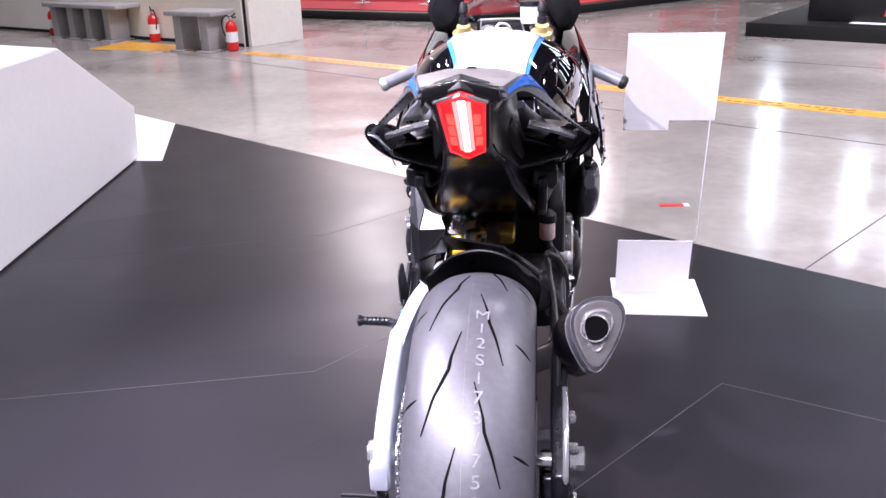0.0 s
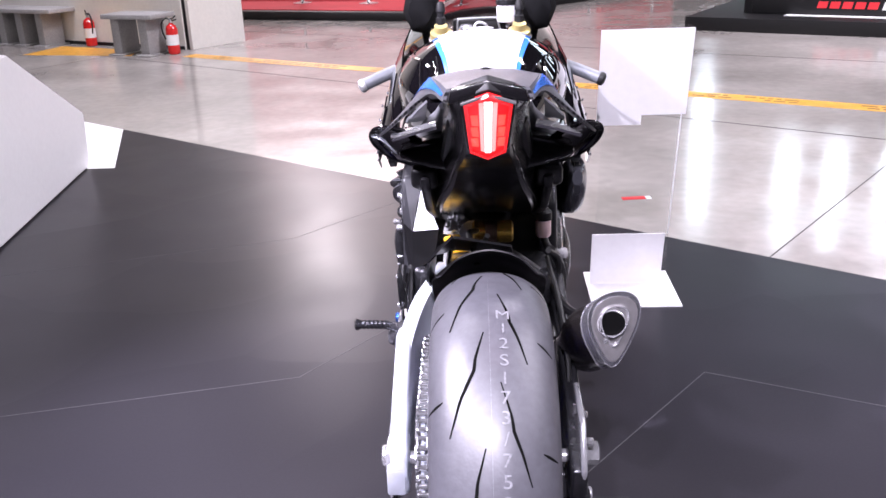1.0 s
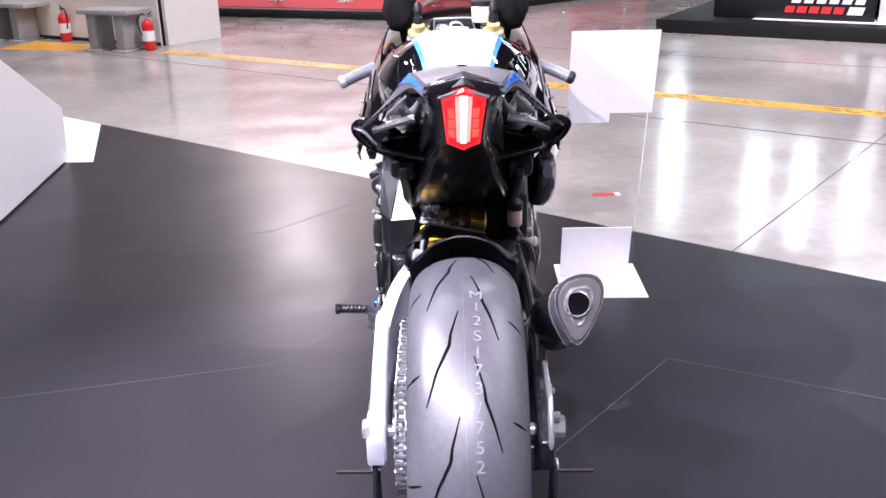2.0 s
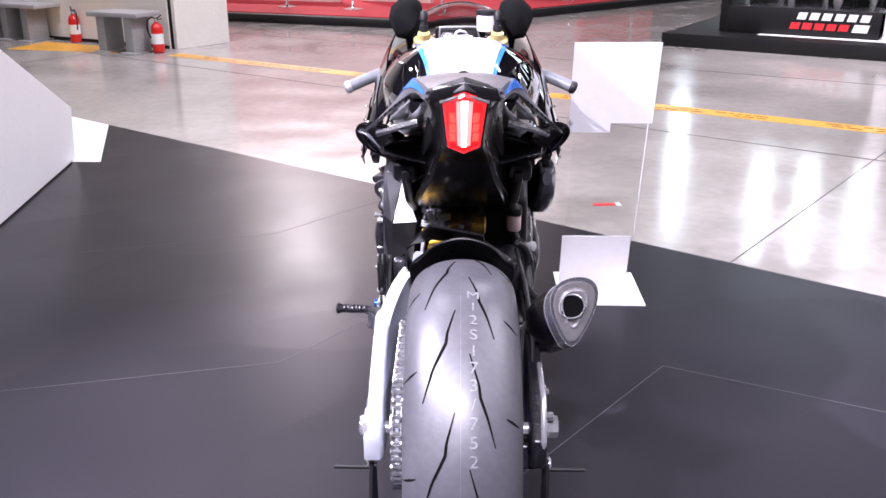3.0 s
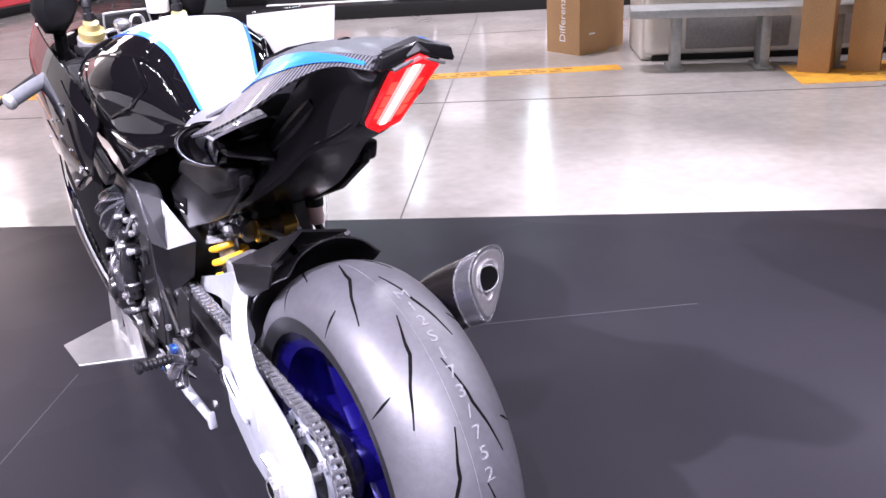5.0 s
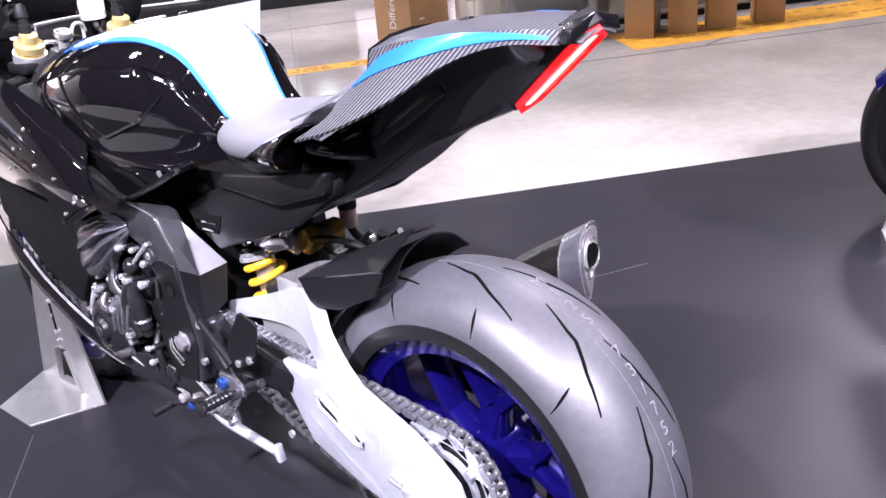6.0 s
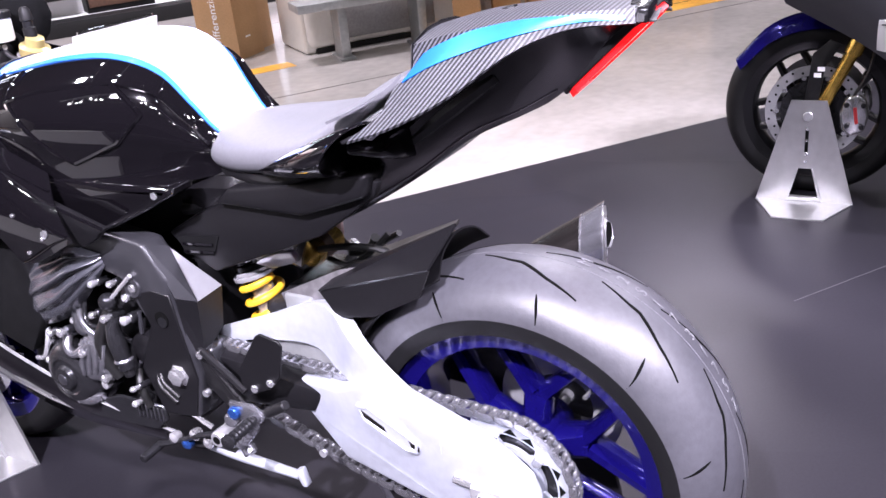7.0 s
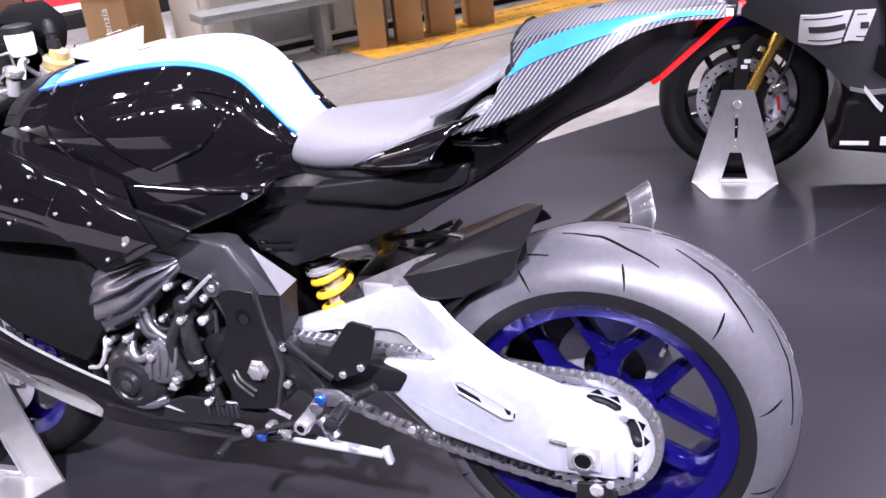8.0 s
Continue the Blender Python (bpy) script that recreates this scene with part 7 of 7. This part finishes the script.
part("side_bracket", prism([(0.834, 0.322), (0.749, 0.354), (0.639, 0.355), (0.634, 0.326), (0.665, 0.298), (0.857, 0.287)], -0.192, -0.184, "x", 0.003, 1), M_DARKMET, rs, "dark chain-guard plate")
for k in range(7):
    part("guard_rib", box(-0.195, -0.1915, 0.640 + 0.010 * k, 0.6435 + 0.010 * k, 0.322, 0.350, 0.001, 1), M_FRAME, rs, "pale rib")
ss = part("side_stand", tube([(-0.165, 0.575, 0.278), (-0.182, 0.487, 0.284), (-0.180, 0.42, 0.279), (-0.176, 0.362, 0.272)], [0.012, 0.010, 0.009, 0.008], 12, 10), M_ALU, bike, "pale folded side stand")
part("stand_foot", prism([(0.366, 0.284), (0.352, 0.290), (0.344, 0.256), (0.354, 0.255)], -0.184, -0.168, "x", 0.003, 2), M_ALU, ss)
part("stand_spring", tube([(-0.172, 0.60, 0.272), (-0.178, 0.53, 0.290), (-0.182, 0.488, 0.292)], 0.006, 8), M_CABLE, ss)
rsr = part("rear_set_right", prism([(0.560, 0.47), (0.535, 0.485), (0.425, 0.375), (0.425, 0.355), (0.470, 0.355), (0.555, 0.435)], 0.156, 0.166, "x", 0.003, 2), M_BLACKPL, bike)
part("peg_sleeve", lathe([(0, 0.010), (0.004, 0.0125), (0.062, 0.0125), (0.07, 0.009)], (0.18, 0.402, 0.385), (1, -0.12, 0.1), 16), M_GREYSTEEL, rsr)
# Loose leads behind the shock.
for pts, r in ((((-0.02, 0.37, 0.62), (-0.035, 0.30, 0.640), (-0.03, 0.235, 0.640), (-0.02, 0.20, 0.610)), 0.006), (((-0.01, 0.36, 0.60), (-0.02, 0.31, 0.60), (-0.01, 0.27, 0.625), (0.0, 0.24, 0.655)), 0.005), (((0.02, 0.34, 0.60), (0.06, 0.30, 0.59), (0.10, 0.30, 0.56)), 0.006)):
    part("lead", tube(pts, r, 8, 18), M_CABLE, bike)
part("silver_bracket", prism([(0.47, 0.605), (0.42, 0.632), (0.385, 0.638), (0.375, 0.618), (0.43, 0.600)], -0.075, -0.060, "x", 0.004, 2), M_STEEL, bike)


# White print round the rear tyre: letters bent onto the tread.
def bent_text(text, size, x, start_deg, step_deg, parent, c, R):
    for k, ch in enumerate(text):
        if ch == " ":
            continue
        ob = lettering("tyre_print", ch, size, M_CHALK, parent, Matrix.Identity(4), extrude=0.0003)
        ob.data.transform(Matrix.Diagonal((1.15, 1.0, 1.0, 1.0)))
        th = radians(start_deg + step_deg * k)
        r = tyre_radius(prof_r, x) + 0.0007
        slope = -math.atan2(tyre_radius(prof_r, x + 0.008) - tyre_radius(prof_r, x - 0.008), 0.016)
        ob.data.transform(Matrix.Translation(c) @ Matrix.Rotation(th, 4, "X") @ Matrix.Translation((x, 0, r)) @ Matrix.Rotation(slope, 4, "Y"))


bent_text("M12S173/752", 0.028, 0.0175, 15.5, 5.3, tyre_r, AX, 0.326)


# ---------------------------------------------------------------- floor stands and the second motorcycle
def a_stand(at, label):
    t = thing("wheel_stand", label, "stand", "aluminium wheel stands", at=at)
    bm = bm_new()
    out = [(-0.155, 0.0), (0.155, 0.0), (0.055, 0.352), (-0.055, 0.352)]
    hole = [(-0.050, 0.006), (0.050, 0.006), (0.021, 0.120), (-0.021, 0.120)]
    for x in (-0.003, 0.003):
        o = [bm.verts.new((x, u, v)) for u, v in out]
        h = [bm.verts.new((x, u, v)) for u, v in hole]
        for i in range(4):
            bm.faces.new((o[i], o[(i + 1) % 4], h[(i + 1) % 4], h[i]))
    vs = list(bm.verts)
    for a in (0, 4):
        for i in range(4):
            p, q = vs[a + i], vs[a + (i + 1) % 4]
            r, s = vs[8 + a + i], vs[8 + a + (i + 1) % 4]
            bm.faces.new((p, q, s, r))
    part("plate", bm, M_BRUSHED, t, "brushed aluminium plate with a cut-out", smooth=False)
    part("base", prism([(-0.003, -0.155), (-0.165, -0.080), (-0.165, 0.080), (-0.003, 0.155)], 0.0, 0.005, "z", 0.001, 1), M_BRUSHED, t, "folded aluminium base", smooth=False)
    part("slot", box(-0.0042, -0.0028, -0.0055, 0.0055, 0.178, 0.252), M_GROOVE, t, "dark upright slot")
    for z, r in ((0.298, 0.0085), (0.258, 0.0060), (0.218, 0.0035), (0.172, 0.0060), (0.146, 0.0045)):
        part("slot_screw", cyl((-0.003, 0, z), (-0.0095, 0, z), r, 12, 0.001), M_CHROME, t)
    for s in (-1, 1):
        part("cutout_lip", prism([(s * 0.050, 0.006), (s * 0.021, 0.120), (s * 0.024, 0.120), (s * 0.058, 0.006)], -0.012, -0.003, "x"), M_BRUSHED, t, "folded lip of the cut-out", smooth=False)
    part("foot_bar", box(-0.010, 0.012, -0.052, 0.052, 0.005, 0.019, 0.002, 1), M_BRUSHED, t)
    part("axle_bush", cyl((-0.012, 0, 0.300), (0.10, 0, 0.300), 0.016, 18, 0.002), M_STEEL, t)
    return t


stand_a = a_stand(pose(-0.128, 1.385, 0.0, 0, 0, 4), "brushed aluminium wheel stand beside the front wheel")
copy_thing(stand_a, pose(1.965, -0.085, 0.0, 0, 0, 3))

SB_LOW = ramp_of((0, 0.38, 0.53, 0.65, 1), (1, 1, 0.85, 0.80, 0.78))
MK_TOP = ramp_of((0.2, 0.36, 0.48, 0.6), (0.70, 0.55, 0.49, 0.46))
MK_LOW = ramp_of((0.2, 0.37, 0.48, 0.6), (0.96, 0.72, 0.65, 0.61))
M_WHEELBLK = material("black_cast_rim", (0.008, 0.008, 0.009), 0.3, 0.3, 0.3)


def second_bike():
    t = thing("race_motorcycle", "grey and blue race motorcycle with black front wheel", "motorcycle", at=pose(2.10, -0.09, 0, 0, 0, 2))
    w = part("front_wheel", cyl((-0.11, 0, 0.30), (0.11, 0, 0.30), 0.012, 14, 0.002), M_STEEL, t, "black front wheel")
    wheel_parts(w, (0, 0, 0.298), 0.298, 0.061, 0.2325, 0.050, M_WHEELBLK, 72, 5, False, label="black cast rim")
    for s in (-1, 1):
        part("front_disc", lathe([(s * 0.070, 0.122), (s * 0.070, 0.156), (s * 0.075, 0.156), (s * 0.075, 0.122)], (0, 0, 0.298), (1, 0, 0), 48, True), M_STEEL, w, "bright drilled brake disc")
        part("disc_carrier", lathe([(s * 0.066, 0.040), (s * 0.066, 0.108), (s * 0.071, 0.108), (s * 0.071, 0.040)], (0, 0, 0.298), (1, 0, 0), 40, True), M_DARKMET, w)
        for k in range(10):
            a = 2 * math.pi * k / 10
            p = Vector((s * 0.0765, 0.118 * math.cos(a), 0.298 + 0.118 * math.sin(a)))
            part("disc_rivet", cyl(p, p + Vector((s * 0.002, 0, 0)), 0.008, 10), M_CHROME, w)
        for k in range(30):
            a = 2 * math.pi * k / 30
            p = Vector((s * 0.0752, (0.134 + 0.011 * (k % 2)) * math.cos(a), 0.298 + (0.134 + 0.011 * (k % 2)) * math.sin(a)))
            part("disc_hole", cyl(p, p + Vector((s * 0.0008, 0, 0)), 0.0042, 8), M_GROOVE, w)
        c = part("front_caliper", prism([(-0.085, 0.245), (-0.078, 0.300), (-0.095, 0.352), (-0.130, 0.368), (-0.158, 0.345), (-0.168, 0.290), (-0.155, 0.240), (-0.115, 0.225)], s * 0.055, s * 0.098, "x", 0.010, 3), M_CHROME, w, "polished front brake caliper")
        part("caliper_badge", prism([(-0.138, 0.270), (-0.128, 0.268), (-0.120, 0.320), (-0.130, 0.324)], s * 0.098, s * 0.1005, "x"), M_REDPRINT, c, "red badge")
        for y, z in ((-0.105, 0.262), (-0.100, 0.330), (-0.150, 0.330), (-0.148, 0.258)):
            part("caliper_bolt", cyl((s * 0.096, y, z), (s * 0.106, y, z), 0.008, 10, 0.001), M_DARKMET, c)
        o = Vector((s * 0.095, 0, 0))
        top, bot = Vector((0, -0.27, 0.86)) + o, Vector((0, -0.02, 0.31)) + o
        d = (bot - top).normalized()
        fk = part("fork_leg", cyl(top, top + d * 0.40, 0.027, 20, 0.002), M_GOLD, t, "gold fork leg")
        part("fork_slider", cyl(top + d * 0.38, bot, 0.020, 18, 0.002), M_GOLD, fk)
        part("fork_guard", prism([(0.030, 0.30), (-0.012, 0.31), (-0.03, 0.46), (-0.075, 0.53), (-0.04, 0.545), (0.01, 0.50)], s * 0.112, s * 0.122, "x", 0.003, 2), M_BLACKPL, fk, "black fork guard")
        for y0, z0 in ((-0.030, 0.445), (-0.020, 0.425)):
            part("guard_print", box(min(s * 0.122, s * 0.1232), max(s * 0.122, s * 0.1232), y0, y0 + 0.022, z0, z0 + 0.014), M_WPRINT, fk, "white print bar")
        part("brake_hose", tube([(s * 0.09, -0.12, 0.36), (s * 0.10, -0.16, 0.45), (s * 0.09, -0.18, 0.60)], 0.005, 8, 12), M_CABLE, t)
    fen2 = []
    for d_ in (30, 60, 90, 120, 140):
        a = radians(d_)
        fen2.append([(x * 0.070, (0.322 - 0.03 * abs(x) ** 2) * math.cos(a) - 0.01, 0.298 + (0.322 - 0.05 * abs(x) ** 2) * math.sin(a)) for x in (-1, -0.5, 0, 0.5, 1)])
    part("front_fender", Skin(fen2).patch(0, 1, 0, 1, 20, 14, 0, 0.003), M_RIM, t, "blue front mudguard")
    # Side fairing in grey with a dark belly.
    side = [[(-0.12, 0.16, 0.80), (-0.14, 0.14, 0.74), (-0.12, 0.10, 0.66)],
            [(-0.20, -0.08, 0.86), (-0.23, -0.12, 0.70), (-0.20, -0.18, 0.52)],
            [(-0.23, -0.30, 0.90), (-0.265, -0.36, 0.66), (-0.23, -0.36, 0.36)],
            [(-0.23, -0.55, 0.90), (-0.275, -0.58, 0.62), (-0.22, -0.50, 0.20)],
            [(-0.22, -0.95, 0.86), (-0.265, -0.95, 0.58), (-0.20, -0.90, 0.14)],
            [(-0.20, -1.40, 0.80), (-0.235, -1.40, 0.56), (-0.18, -1.35, 0.18)]]
    for s in (1, -1):
        sk = Skin(np.array(side) * np.array([s, 1, 1]))
        f = part("side_fairing", sk.patch(0, 1, 0, 0.72, 40, 18, 0, -0.004 * s, vedge=lambda u: (0, SB_LOW(u))), M_GREYFAIR, t, "grey race fairing")
        part("belly_pan", sk.patch(0.40, 1, 0.735, 1, 28, 8, -0.002 * s, -0.004 * s, vedge=lambda u: (SB_LOW(u) + 0.01, 1)), M_SATIN, t, "black belly pan")
        part("blue_band", sk.patch(0.02, 1, 0.0, 0.08, 34, 3, -0.003 * s, -0.003 * s), M_RIM, f, "dark blue band")
        part("pale_line", sk.patch(0.385, 1, 0.53, 0.545, 30, 2, -0.003 * s, -0.003 * s, vedge=lambda u: (SB_LOW(u) - 0.02, SB_LOW(u) + 0.003)), M_GREYSTEEL, f, "pale pinstripe")
        # The maker's mark: white block shapes with dark outline.
        for u0, u1 in ((0.205, 0.345), (0.352, 0.408), (0.50, 0.60)):
            lean = lambda q, a=u0, b=u1: (a + 0.030 * (1 - q), b + 0.030 * (1 - q))
            mark = part("mark_shape", sk.patch(u0, u1, 0, 1, 12, 6, -0.0035 * s, -0.003 * s, edge=lean, vedge=lambda u: (MK_TOP(u), MK_LOW(u))), M_WPRINT, f, "white slanted block shape")
            for v0, v1 in ((0.12, 0.16), (0.84, 0.88)):
                part("mark_line", sk.patch(u0, u1, 0, 1, 10, 2, -0.0045 * s, -0.002 * s, edge=lambda q, a=u0, b=u1: (a + 0.035, b + 0.005), vedge=lambda u, a=v0, b=v1: ((1 - a) * MK_TOP(u) + a * MK_LOW(u), (1 - b) * MK_TOP(u) + b * MK_LOW(u))), M_GREYFAIR, mark)
            part("mark_core", sk.patch(u0 + 0.045, u1 + 0.012, 0, 1, 6, 4, -0.0045 * s, -0.002 * s, vedge=lambda u: (0.60 * MK_TOP(u) + 0.40 * MK_LOW(u), 0.40 * MK_TOP(u) + 0.60 * MK_LOW(u))), M_GREYFAIR, mark)
        part("side_duct", sk.patch(0.40, 0.50, 0, 1, 10, 14, -0.006 * s, -0.003 * s, edge=lambda q: (0.385 + 0.10 * q, 0.44 + 0.14 * q), vedge=lambda u: (0.02, 0.70)), M_DARK, f, "dark slanted air duct")
        part("print_bar", sk.patch(0.44, 0.54, 0.90, 0.925, 8, 2, -0.005 * s, -0.003 * s), M_WPRINT, f, "small white print bar")
        part("mark_shape", sk.patch(0.58, 0.63, 0.86, 0.95, 6, 4, -0.005 * s, -0.003 * s), M_WPRINT, f)
        part("opening", sk.patch(0.46, 0.66, 0.68, 0.80, 14, 10, -0.006 * s, -0.004 * s), M_DARK, f, "dark fairing opening")
    part("lower_cowl", prism([(-0.335, 0.338), (-0.46, 0.362), (-1.30, 0.36), (-1.30, 0.15), (-0.48, 0.150), (-0.290, 0.165), (-0.324, 0.24)], -0.235, 0.235, "x", 0.02, 3), M_SATIN, t, "black lower cowl")
    for y0, y1, h in ((-0.33, -0.42, 0.014), (-0.455, -0.50, 0.030)):
        part("print_bar", box(-0.2375, -0.2345, y1, y0, 0.185, 0.185 + h), M_WPRINT, t, "small white print bar")
    part("nose", swell([(-0.25, 0, 0.86, 0.20, 0.14, 2.5), (-0.05, 0, 0.82, 0.19, 0.12, 2.4), (0.12, 0, 0.77, 0.12, 0.08, 2.3), (0.22, 0, 0.73, 0.05, 0.035, 2.2)], 26, 20), M_GREYFAIR, t, "grey nose cowl")
    part("engine_mass", box(-0.16, 0.16, -1.2, -0.35, 0.16, 0.80, 0.04, 3), M_DARKMET, t)
    rw2 = part("rear_wheel", cyl((-0.13, -1.405, 0.32), (0.13, -1.405, 0.32), 0.012, 14, 0.002), M_STEEL, t, "black rear wheel")
    wheel_parts(rw2, (0, -1.405, 0.324), 0.324, 0.098, 0.2325, 0.080, M_WHEELBLK, 64, 5, False, label="black cast rim")
    part("tank", swell([(-0.40, 0, 0.90, 0.12, 0.06, 2.6), (-0.60, 0, 0.92, 0.17, 0.09, 2.6), (-0.85, 0, 0.86, 0.12, 0.06, 2.6)], 24, 18), M_RIM, t, "blue tank")
    part("tail", swell([(-0.85, 0, 0.82, 0.11, 0.04, 2.6), (-1.2, 0, 0.88, 0.12, 0.05, 2.6), (-1.65, 0, 1.00, 0.05, 0.03, 2.4)], 22, 18), M_RIM, t, "blue tail")
    return t


second_bike()
